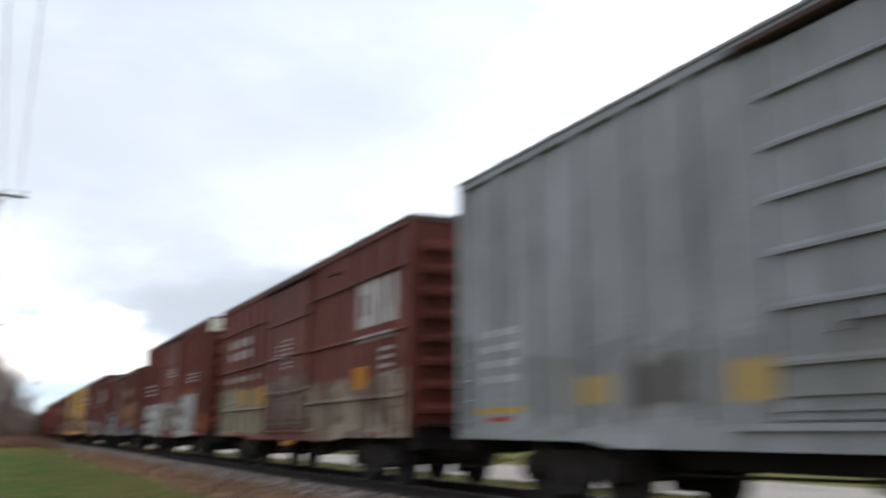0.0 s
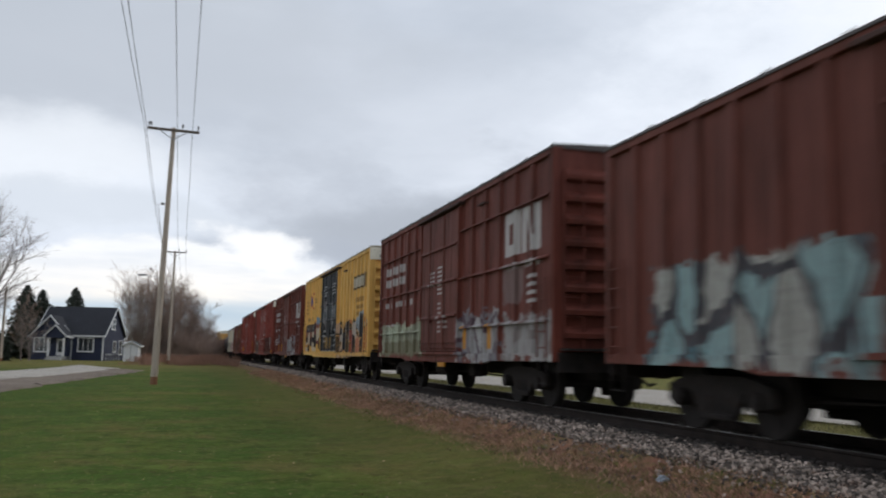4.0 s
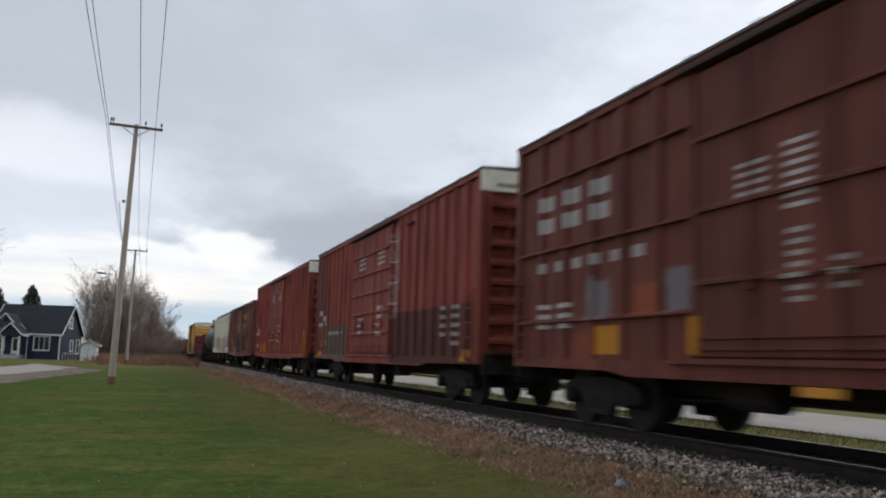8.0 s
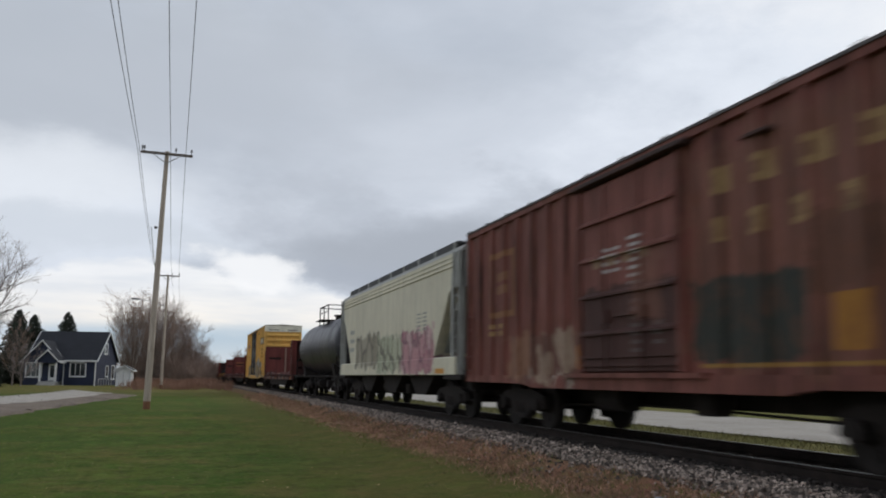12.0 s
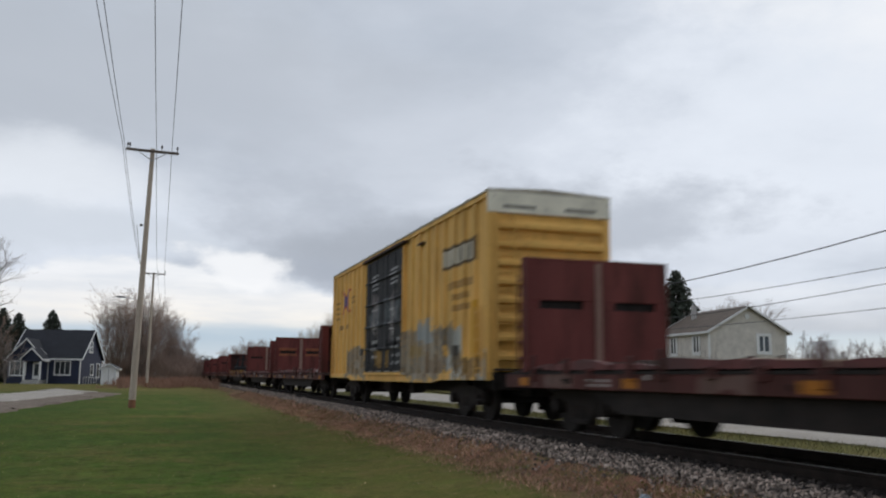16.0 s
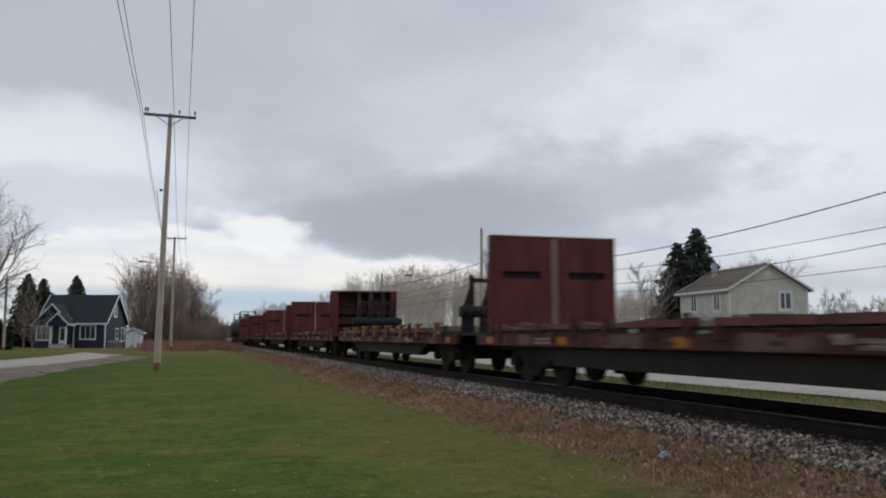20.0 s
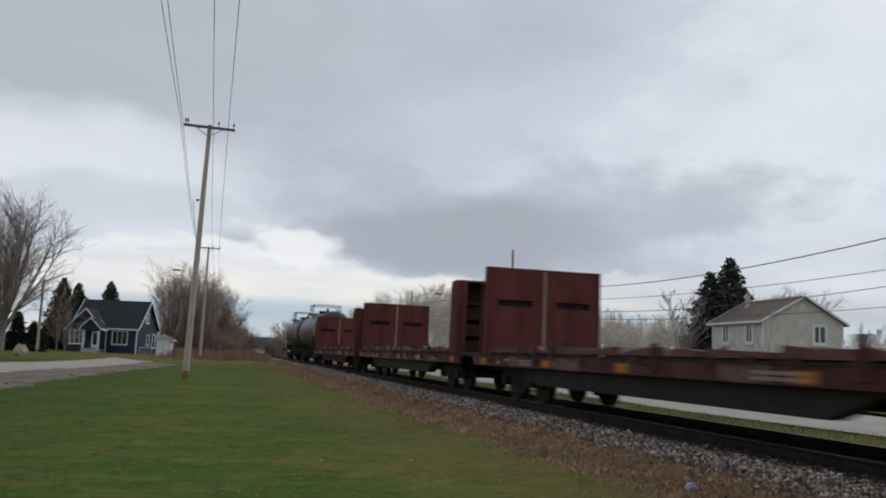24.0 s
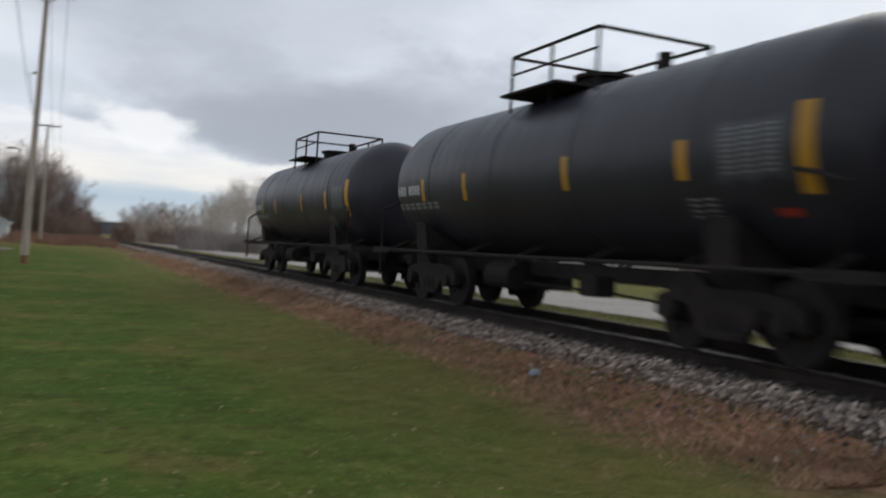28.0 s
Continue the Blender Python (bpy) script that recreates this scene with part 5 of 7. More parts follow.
def tank_car(label, s0, s1, yellow, extra=(), R=1.41, zc=2.50):
    car, L, mid = car_root("tank_car", label, "tank car", s0, s1)
    h = L / 2
    black = (0.030, 0.028, 0.037)
    skin = paint("black_tank_skin", black, L, [("box", a0, a1, z0, z1, (0.60, 0.30, 0.015)) for a0, a1, z0, z1 in yellow] + list(extra), 0.25, (0.05, 0.035, 0.03), rough=0.38, dirt=(0.044, 0.039, 0.040), streak=0.6, gloss=0.36)
    bm = nb()
    rings = []
    prof = [(0.0, 0.0), (0.03, 0.35), (0.10, 0.72), (0.24, 1.06), (0.42, R - 0.14), (0.62, R - 0.04), (0.8, R)]
    stations = [(-h + d, r) for d, r in prof] + [(y, R) for y in (-h * 0.45, -h * 0.05, h * 0.35)] + [(h - d, r) for d, r in prof[::-1]]
    seg = 40
    for y, r in stations:
        rings.append([bm.verts.new((r * math.sin(2 * math.pi * i / seg), y, zc + r * math.cos(2 * math.pi * i / seg))) for i in range(seg)])
    for a, b in zip(rings, rings[1:]):
        for i in range(seg):
            j = (i + 1) % seg
            bm.faces.new((a[i], a[j], b[j], b[i]))
    bmesh.ops.recalc_face_normals(bm, faces=bm.faces)
    shell = part("tank_shell", bm, skin, car, smooth=True)
    for y in (-h * 0.62, -h * 0.2, h * 0.2, h * 0.62):
        bm = nb()
        tube(bm, (0, y - 0.03, zc), (0, y + 0.03, zc), R + 0.006, seg=40)
        part("weld_band", bm, skin, shell, smooth=False)
    bm = nb()
    tube(bm, (0, -0.0, zc + R - 0.1), (0, 0, zc + R + 0.12), 0.42, seg=16)
    tube(bm, (0, 0.0, zc + R + 0.12), (0, 0, zc + R + 0.18), 0.50, seg=16)
    part("manway", bm, STEEL_DARK, shell)
    for y, up, r in ((1.1, 0.22, 0.12), (-1.5, 0.3, 0.10)):
        bm = nb()
        tube(bm, (0, y, zc + R - 0.1), (0, y, zc + R + up), r, seg=8)
        part("valve_housing", bm, STEEL_DARK, shell)
    for s in (-1, 1):
        bm = nb()
        bx(bm, min(s * 0.45, s * 1.2), max(s * 0.45, s * 1.2), -0.5, 1.3, zc + R - 0.12, zc + R - 0.08)
        part("platform", bm, STEEL_DARK, car)
        bm = nb()
        zt = zc + R + 0.58
        for y in (-1.28, 0.0, 1.28):
            tube(bm, (s * 1.0, y, zc + R - 0.35), (s * 1.0, y, zt), 0.028, seg=6)
        path_tube(bm, [(s * 1.0, -1.28, zt), (s * 1.0, 1.28, zt)], 0.028)
        path_tube(bm, [(s * 1.0, -1.28, zt - 0.30), (s * 1.0, 1.28, zt - 0.30)], 0.02)
        part("safety_railing", bm, STEEL_DARK, car)
    for e in (-1, 1):
        bm = nb()
        path_tube(bm, [(-1.0, e * 1.28, zc + R + 0.58), (1.0, e * 1.28, zc + R + 0.58)], 0.028)
        part("cross_rail", bm, STEEL_DARK, car)
    for s in (-1, 1):
        bm = nb()
        path_tube(bm, [(s * 1.42, -h - 0.1, 1.05), (s * 1.42, h + 0.1, 1.05)], 0.035)
        for k in range(7):
            y = -h + 0.4 + (L - 0.8) * k / 6
            tube(bm, (s * 1.42, y, 1.05), (s * 0.9, y, 1.25), 0.025, seg=5)
        part("side_rail", bm, STEEL_DARK, car)
        for e in (-1, 1):
            bm = nb()
            path_tube(bm, [(s * 1.42, e * (h - 0.1), 0.5), (s * 1.42, e * (h - 0.1), 1.9), (s * 1.25, e * (h - 0.9), 2.1)], 0.03)
            part("grab_iron", bm, STEEL_DARK, car)
    for e in (-1, 1):
        bm = nb()
        slab(bm, [(-1.2, 1.0), (-1.28, 1.62), (-1.1, 1.5), (0, 1.15), (1.1, 1.5), (1.28, 1.62), (1.2, 1.0)], "y", e * (h - 1.9) - 0.25, e * (h - 1.9) + 0.25)
        part("saddle", bm, STEEL_DARK, car)
        bm = nb()
        bx(bm, -1.45, 1.45, min(e * (h - 0.6), e * (h + 0.35)), max(e * (h - 0.6), e * (h + 0.35)), 0.98, 1.10)
        part("end_platform", bm, STEEL_DARK, car)
    bm = nb()
    tube(bm, (0, 0, 1.3), (0, 0, 0.55), 0.22, 0.12, 10)
    part("bottom_outlet", bm, STEEL_DARK, car)
    bm = nb()
    bx(bm, -0.6, 0.6, 1.5, 1.9, 0.5, 1.0, 0.03)
    part("valve_guard", bm, STEEL_DARK, car)
    running_gear(car, L, mid, 2.0, 0.75)


tank_car("dull black tank car with faint yellow spray lettering", 191.2, 204.2, [],
         [("spray", 2.5, 5.0, 2.0, 2.7, 2.0, 0.5, [(0.30, 0.18, 0.03), (0.05, 0.05, 0.05), (0.04, 0.04, 0.04)], (0.03, 0.03, 0.03)), ("rows", 10.5, 12.0, 2.2, 2.8, (0.2, 0.2, 0.2), 3, 2), ("panel", 1.0, 2.0, 2.6, 3.2, (0.16, 0.16, 0.16), 0.3, 0.6)])
tank_marks = [(0.62, 0.78, 1.83, 2.73), (2.44, 2.6, 2.04, 2.5), (4.98, 5.12, 2.03, 2.5), (8.33, 8.47, 2.0, 2.47), (10.23, 10.37, 2.03, 2.46), (11.9, 12.08, 1.82, 2.67)]
tank_letter = [("rows", 10.45, 11.05, 2.12, 2.40, (0.62, 0.62, 0.62), 1, 4, 0.72), ("rows", 11.18, 11.8, 2.12, 2.40, (0.62, 0.62, 0.62), 1, 4, 0.72), ("rows", 9.6, 11.7, 1.88, 2.02, (0.3, 0.3, 0.3), 2, 7), ("panel", 0.95, 1.95, 2.0, 2.62, (0.075, 0.075, 0.08), 0.25, 0.9), ("rows", 1.0, 1.9, 2.05, 2.58, (0.19, 0.19, 0.20), 9, 3), ("rows", 2.0, 2.55, 1.6, 1.85, (0.22, 0.22, 0.22), 4, 2),
               ("box", 0.9, 1.2, 1.62, 1.70, (0.4, 0.04, 0.02))]
tank_car("black tank car with yellow reflector strips and white lettering", 374.7, 387.05, tank_marks, tank_letter, 1.36, 2.45)
tank_car("black tank car with yellow reflector strips, last of the train", 389.35, 401.6, tank_marks, tank_letter, 1.36, 2.45)

EDGE_RED = plain("scuffed_red_edge", (0.122, 0.031, 0.029), 0.7, 0, 0.45, 1.3, stain=(0.045, 0.02, 0.018))
DECK_RED = (0.074, 0.021, 0.018)
PANEL_RED = paint("bulkhead_red", (0.135, 0.033, 0.028), 3.0, [], 0.35, fade=0.12)
BARE_WOOD = plain("worn_planking", (0.34, 0.24, 0.17), 0.85, 0, 0.25, 3, stretch=(2, 2, 0.3))
DECK_WOOD = plain("dark_deck_planks", (0.07, 0.05, 0.042), 0.9, 0, 0.4, 2, per_object=0.25)


# bulkhead red darkened for the shade inside the open frame
RECESS = plain("shaded_recess_plate", (0.042, 0.019, 0.017), 0.95, 0, 0.4, 2)
PLANK_RED = plain("worn_red_plank", (0.26, 0.155, 0.12), 0.85, 0, 0.25, 3, stretch=(2, 2, 0.3))
RUST_HALO = plain("bright_rust_streaks", (0.24, 0.075, 0.035), 0.9, 0, 0.35, 4)


def bulkhead(car, y, facing, W=1.5, top=3.2, plank=0.035, halo=False):
    """A braced end wall of a flat car: a plated face, and behind it an open frame of posts and shelves. facing: the way its plated face looks along y."""
    back = -facing
    deep = 0.66 if facing > 0 else 0.22
    def yy(a, b):
        return min(y + a * back, y + b * back), max(y + a * back, y + b * back)
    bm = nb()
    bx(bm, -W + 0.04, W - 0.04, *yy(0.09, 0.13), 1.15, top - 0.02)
    # dark backing colour carries the shade behind the slots and in the frame
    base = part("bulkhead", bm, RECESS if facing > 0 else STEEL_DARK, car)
    for s in (-1, 1):         # plated face with a long slot in each half
        bm = nb()
        a, b = (plank + 0.005, W - 0.02) if s > 0 else (-W + 0.02, -plank - 0.005)
        mid, zs = (a + b) / 2, 2.38
        bx(bm, a, b, *yy(0, 0.06), 1.15, zs - 0.08, 0.008)
        bx(bm, a, b, *yy(0, 0.06), zs + 0.08, top, 0.008)
        bx(bm, a, mid - 0.45, *yy(0, 0.06), zs - 0.08, zs + 0.08)
        bx(bm, mid + 0.45, b, *yy(0, 0.06), zs - 0.08, zs + 0.08)
        part("face_panel", bm, PANEL_RED, base)
        if halo:
            for za, zb in ((zs + 0.085, zs + 0.24), (zs - 0.22, zs - 0.085)):
                bm = nb()
                bx(bm, mid - 0.52, mid + 0.52, *yy(-0.006, 0.02), za, zb, 0.004)
                part("slot_plate", bm, RUST_HALO, base, "rusty doubler plate beside the slot")
        bm = nb()
        bx(bm, min(s * (W - 0.04), s * W), max(s * (W - 0.04), s * W), *yy(0.0, deep), 1.1, top, 0.01)
        part("wing_plate", bm, PANEL_RED, base)
        if deep > 0.5:        # the flange along the wing's open edge
            bm = nb()
            bx(bm, min(s * (W - 0.28), s * (W - 0.04)), max(s * (W - 0.28), s * (W - 0.04)), *yy(deep - 0.03, deep), 1.1, top, 0.006)
            part("wing_flange", bm, PANEL_RED, base)
    bm = nb()
    bx(bm, -plank, plank, *yy(-0.01, 0.05), 1.15, top)
    part("centre_plank", bm, PLANK_RED if plank > 0.05 else BARE_WOOD, base, "pale worn plank")
    if deep > 0.5:
        for x in (-0.27, 0.27):
            bm = nb()
            bx(bm, x - 0.075, x + 0.075, *yy(deep - 0.10, deep - 0.02), 1.1, top, 0.008)
            bx(bm, x - 0.02, x + 0.02, *yy(0.13, deep - 0.10), 1.1, top)
            part("brace_post", bm, POST_RED, base)
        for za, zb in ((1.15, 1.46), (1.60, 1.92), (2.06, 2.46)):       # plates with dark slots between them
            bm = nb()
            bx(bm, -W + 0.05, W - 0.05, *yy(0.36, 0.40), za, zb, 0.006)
            part("stiffener_plate", bm, SHADED_RUST_PLATE, base)
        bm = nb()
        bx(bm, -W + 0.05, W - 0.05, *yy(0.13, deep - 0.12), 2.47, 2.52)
        part("shelf_stiffener", bm, SHADED_RUST_PLATE, base)
        for x in (-0.12, 0.12):
            bm = nb()
            bx(bm, x - 0.2, x + 0.2, *yy(deep - 0.02, deep + 0.01), 1.42, 1.50, 0.006)
            part("placard_strip", bm, PALE_STRIP, base, "pale reflective strip")
    else:
        for x in (-0.95, -0.32, 0.32, 0.95):
            bm = nb()
            bx(bm, x - 0.06, x + 0.06, *yy(0.13, 0.21), 1.1, top - 0.1)
            part("brace_post", bm, PANEL_RED, base)
    bm = nb()
    bx(bm, -W, W, *yy(0, deep), top, top + 0.06, 0.01)
    part("top_cap", bm, PANEL_RED, base)
    share("grab_ladder", ladder_mesh("ladder", PANEL_RED, 1.75, 0.4, 6), base, at=pose(-W - 0.03, y + 0.5 * deep * back, 1.2))


POST_RED = plain("dark_red_post", (0.095, 0.028, 0.024), 0.85, 0, 0.3, 3)
# rusty plate colour, darkened for the shade it stands in
SHADED_RUST_PLATE = plain("shaded_rusty_plate", (0.060, 0.020, 0.017), 0.9, 0, 0.4, 2)
PALE_STRIP = plain("pale_strip", (0.36, 0.33, 0.31), 0.7, 0, 0.2, 4)


def flat_car(label, s0, s1, front=True, rear=True, seed=0, plank=0.035, halo=False, tone=None):
    car, L, mid = car_root("bulkhead_flat_car" if front else "flat_car", label, "flat car", s0, s1)
    h, W = L / 2, 1.5
    rnd = random.Random(seed)
    mk = []
    for k in range(5):        # reflectors and pale washed patches along the sill
        a = 0.5 + k * (L - 1.6) / 4 + rnd.uniform(-0.4, 0.4) * (0 < k < 4)
        mk.append(("box", a, a + 0.42, 0.88, 1.02, (0.46, 0.17, 0.02)))
        a += rnd.uniform(0.8, 2.2)
        mk.append(("panel", a, a + rnd.uniform(0.6, 1.6), 0.86, 1.06, (0.19, 0.125, 0.105), 0.35, 0.6))
    mk += [("rows", 4.3, 5.4, 0.88, 1.02, (0.36, 0.32, 0.3), 2, 4), ("rows", L - 4.2, L - 3.4, 0.88, 1.02, (0.36, 0.32, 0.3), 2, 3)]
    side = paint("flat_car_side", tone or DECK_RED, L, mk, 0.9, (0.045, 0.02, 0.016), streak=1.6)
    for s in (-1, 1):
        bm = nb()
        bx(bm, min(s * 1.40, s * W), max(s * 1.40, s * W), -h, h, 0.84, 1.09, 0.012)
        part("side_sill", bm, side, car)
        bm = nb()
        slab(bm, [(-h + 3.2, 0.84), (-h + 4.2, 0.50), (h - 4.2, 0.50), (h - 3.2, 0.84)], "x", min(s * 1.1, s * 1.36), max(s * 1.1, s * 1.36))
        part("fish_belly", bm, STEEL_DARK, car)
        bm = nb()
        bx(bm, min(s * 1.30, s * 1.42), max(s * 1.30, s * 1.42), -h + 0.3, h - 0.3, 1.09, 1.16)
        part("deck_edge", bm, STEEL_DARK, car)
        y = -h + 1.1
        while y < h - 1.4:       # overlapping bent edge plates, each a little askew
            ln = rnd.uniform(0.5, 1.5)
            za, zb = 1.21 + rnd.uniform(-0.03, 0.05), 1.26 + rnd.uniform(-0.04, 0.06)
            if rnd.random() < 0.5:
                za, zb = zb, za
            bm = nb()
            slab(bm, [(y, 1.15), (y, za), (y + ln * 0.5, (za + zb) / 2 + rnd.uniform(-0.02, 0.03)), (y + ln, zb), (y + ln, 1.14 + rnd.uniform(0, 0.03))], "x", min(s * 1.40, s * (W + 0.01)), max(s * 1.40, s * (W + 0.01)))
            part("edge_plate", bm, EDGE_RED, car)
            y += ln + rnd.choice((0.0, 0.05, 0.22, 0.35))
        for k in range(15):      # stake pockets and winches along the side
            y = -h + 1.4 + (L - 2.8) * k / 14 + rnd.uniform(-0.3, 0.3)
            wd, zt = rnd.uniform(0.04, 0.10), rnd.choice((1.12, 1.18, 1.34, 1.42))
            bm = nb()
            bx(bm, min(s * (W - 0.02), s * (W + 0.05)), max(s * (W - 0.02), s * (W + 0.05)), y - wd, y + wd, 0.98 + rnd.uniform(-0.08, 0.06), zt, 0.01)
            part("stake_pocket", bm, side, car)
        for k in range(16):      # chains, ratchets and pale washers on the sill
            y = rnd.uniform(-h + 0.8, h - 0.8)
            wd, zz = rnd.uniform(0.02, 0.08), rnd.uniform(0.9, 1.2)
            bm = nb()
            bx(bm, min(s * (W - 0.01), s * (W + 0.035)), max(s * (W - 0.01), s * (W + 0.035)), y - wd, y + wd, zz - 0.025, zz + rnd.uniform(0.02, 0.06), 0.006)
            part("sill_fitting", bm, PALE_STRIP if rnd.random() < 0.2 else STEEL_DARK, car)
        bm = nb()
        # raised dark strip drawn for the shadow under the edge plates
        bx(bm, min(s * (W - 0.02), s * (W + 0.012)), max(s * (W - 0.02), s * (W + 0.012)), -h + 0.2, h - 0.2, 1.085, 1.12)
        part("shadow_strip", bm, STEEL_DARK, car)
    n = int(L / 0.34)
    bm = nb()
    for k in range(n):
        y = -h + 0.05 + (L - 0.1) * k / n
        bx(bm, -1.42, 1.42, y, y + (L - 0.1) / n - 0.012, 1.06, 1.13 + rnd.uniform(-0.006, 0.006))
    part("deck_planks", bm, DECK_WOOD, car)
    for k in range(6):
        y = -h + 2.2 + (L - 4.4) * k / 5
        bm = nb()
        bx(bm, -1.35, 1.35, y - 0.12, y + 0.12, 1.13, 1.26 + rnd.uniform(0, 0.06), 0.01)
        part("bearer", bm, BARE_WOOD if k % 3 == 0 else DECK_WOOD, car)
    if front:
        bulkhead(car, -h + 1.0, 1, W, 3.07, plank, halo)
    if rear:
        bulkhead(car, h - 1.0, -1, W, 3.2, plank, halo)
    running_gear(car, L, mid, 2.3, 0.7)
    return car, L


def pipe_car(s0, s1):
    """An open flat car with yellow stakes along the edge and forked stands at both ends that hold a black roll."""
    car, L = flat_car("dark red flat car with yellow stakes, forked stands and black rollers", s0, s1, False, False, 77, tone=(0.058, 0.020, 0.017))
    h = L / 2
    dark = plain("greasy_steel", (0.013, 0.012, 0.013), 0.75, 0.0, 0.3)
    yel = plain("worn_yellow_paint", (0.30, 0.145, 0.028), 0.7, 0, 0.3, 4, stain=(0.16, 0.07, 0.03))
    for s in (-1, 1):
        for k in range(8):
            y = -h + 1.8 + (L - 3.6) * k / 7
            bm = nb()
            bx(bm, min(s * 1.42, s * 1.555), max(s * 1.42, s * 1.555), y - 0.06, y + 0.06, 1.02, 1.34, 0.01)
            stake = part("yellow_stake", bm, yel, car, "worn yellow stake pocket")
            bm = nb()
            bx(bm, min(s * 1.36, s * 1.565), max(s * 1.36, s * 1.565), y - 0.16, y + 0.11, 1.345, 1.40, 0.01)
            part("stake_cap", bm, yel, stake)
    for e in (-1, 1):
        y0 = e * (h - 1.1)
        bm = nb()
        tube(bm, (-1.05, y0, 1.68), (1.05, y0, 1.68), 0.155, seg=16)
        for x in (-0.8, 0.8):
            tube(bm, (x - 0.1, y0, 1.68), (x + 0.1, y0, 1.68), 0.20, seg=16)
        part("black_roller", bm, dark, car, "greasy black roller")
        for x in (-0.73, -0.24, 0.24, 0.73):
            bm = nb()
            zt = 2.98 if abs(x) < 0.5 else 2.62
            bx(bm, x - 0.045, x + 0.045, y0 - 0.09, y0 + 0.09, 1.14, zt, 0.008)
            slab(bm, [(x - 0.045, 1.14), (x - 0.30, 1.14), (x - 0.26, 1.75), (x - 0.045, 2.35)], "y", y0 - 0.03, y0 + 0.03)
            part("forked_stand", bm, dark, car)
        bm = nb()
        bx(bm, -0.78, 0.78, y0 - 0.07, y0 + 0.07, 2.44, 2.55, 0.008)
        part("stand_crossbar", bm, dark, car)


for i, (s0, s1) in enumerate(((205.7, 223.0), (243.65, 261.0), (262.15, 279.4), (299.75, 317.25), (318.55, 335.9), (337.3, 354.4), (355.6, 373.4))):
    flat_car(("rust-red bulkhead flat car, empty, with plated end walls", "rust-red empty bulkhead flat car with orange reflectors along its sill")[i % 2], s0, s1, seed=i, plank=(0.06, 0.08, 0.08, 0.035, 0.035, 0.035, 0.035)[i], halo=i == 1)
pipe_car(281.0, 298.4)

# ---------------------------------------------------------------- poles and wires
def utility_pole(x, y, height, lean=0.0, lamp=None, label="weathered wooden utility pole with a crossarm and brown foot", z0=0.0, arm=True):
    p = thing("utility_pole", label, "utility pole", pose(x, y, z0 - 0.05, 0, lean, 0), group="utility poles along the track")
    bm = nb()
    tube(bm, (0, 0, 0.42), (0, 0, height), 0.165, 0.10, 14)
    part("shaft", bm, POLE_WOOD, p, smooth=False)
    bm = nb()
    tube(bm, (0, 0, -0.3), (0, 0, 0.42), 0.172, 0.166, 14)
    part("foot", bm, POLE_FOOT, p, "red-brown treated foot")
    if arm:
        bm = nb()
        bx(bm, -1.22, 1.22, -0.16, -0.05, height - 0.20, height - 0.08, 0.01)
        part("crossarm", bm, ARM_WOOD, p)
        for s in (-1, 1):
            bm = nb()
            tube(bm, (s * 0.72, -0.17, height - 0.16), (0, -0.13, height - 0.62), 0.022, seg=5)
            part("arm_brace", bm, GALV, p)
        for dx in (-1.15, -1.05, 0.42, 1.15):
            bm = nb()
            tube(bm, (dx, -0.10, height - 0.08), (dx, -0.10, height + 0.05), 0.018, seg=6)
            tube(bm, (dx, -0.10, height + 0.05), (dx, -0.10, height + 0.14), 0.055, 0.04, 8)
            tube(bm, (dx, -0.10, height + 0.14), (dx, -0.10, height + 0.20), 0.05, 0.025, 8)
            part("insulator", bm, GLASSY, p)
        bm = nb()
        tube(bm, (-0.16, 0, height - 3.8), (-0.26, 0, height - 3.8), 0.05, seg=6)
        tube(bm, (-0.26, 0, height - 3.86), (-0.26, 0, height - 3.74), 0.05, seg=6)
        part("spool_insulator", bm, GLASSY, p)
    if lamp:
        side, reach, lz = lamp
        bm = nb()
        path_tube(bm, [(0, 0, lz), (side * reach * 0.45, 0, lz + 0.55), (side * reach * 0.95, 0, lz + 0.75)], 0.035)
        part("lamp_arm", bm, GALV, p)
        bm = nb()
        slab(bm, [(side * reach * 0.9, lz + 0.68), (side * reach * 0.93, lz + 0.84), (side * reach * 1.15, lz + 0.86), (side * reach * 1.22, lz + 0.74), (side * reach * 1.15, lz + 0.67)], "y", -0.14, 0.14)
        part("lamp_head", bm, LAMP_GREY, p)
    return p


POLES = [(-0.95, -12.0, 12.4), (-1.30, 44.0, 12.5), (-1.55, 98.0, 12.1), (-1.05, 154.0, 11.9), (-1.1, 212.0, 12.0)]
for k, (x, y, hgt) in enumerate(POLES):
    utility_pole(x, y, hgt, 1.2 if k == 1 else 0.4, (-1, 3.0, 8.6) if k == 2 else None, z0=ground_height(x, y) if k else 0)


def wire(points, sag, label, r=0.011, category="wire"):
    bm = nb()
    for a, b in zip(points, points[1:]):
        a, b = Vector(a), Vector(b)
        pts = [a.lerp(b, t) - Vector((0, 0, 4 * sag * t * (1 - t))) for t in (i / 22 for i in range(23))]
        path_tube(bm, pts, r, 4)
    return tagged(part("overhead_wire", bm, WIRE), label, category, "overhead wires")


for dx in (-1.15, -1.05, 0.42, 1.15):
    d2 = dx if dx != -1.05 else -0.75
    wire([(x + (d2 if y < 0 else dx), y - 0.1, ground_height(x, y) + h + 0.15) for x, y, h in POLES], 0.75, "thin dark power wire strung between poles", 0.012)
wire([(x - 0.26, y, ground_height(x, y) + h - 3.85) for x, y, h in POLES[1:]], 0.9, "dark telephone wire below the power wires", 0.014)

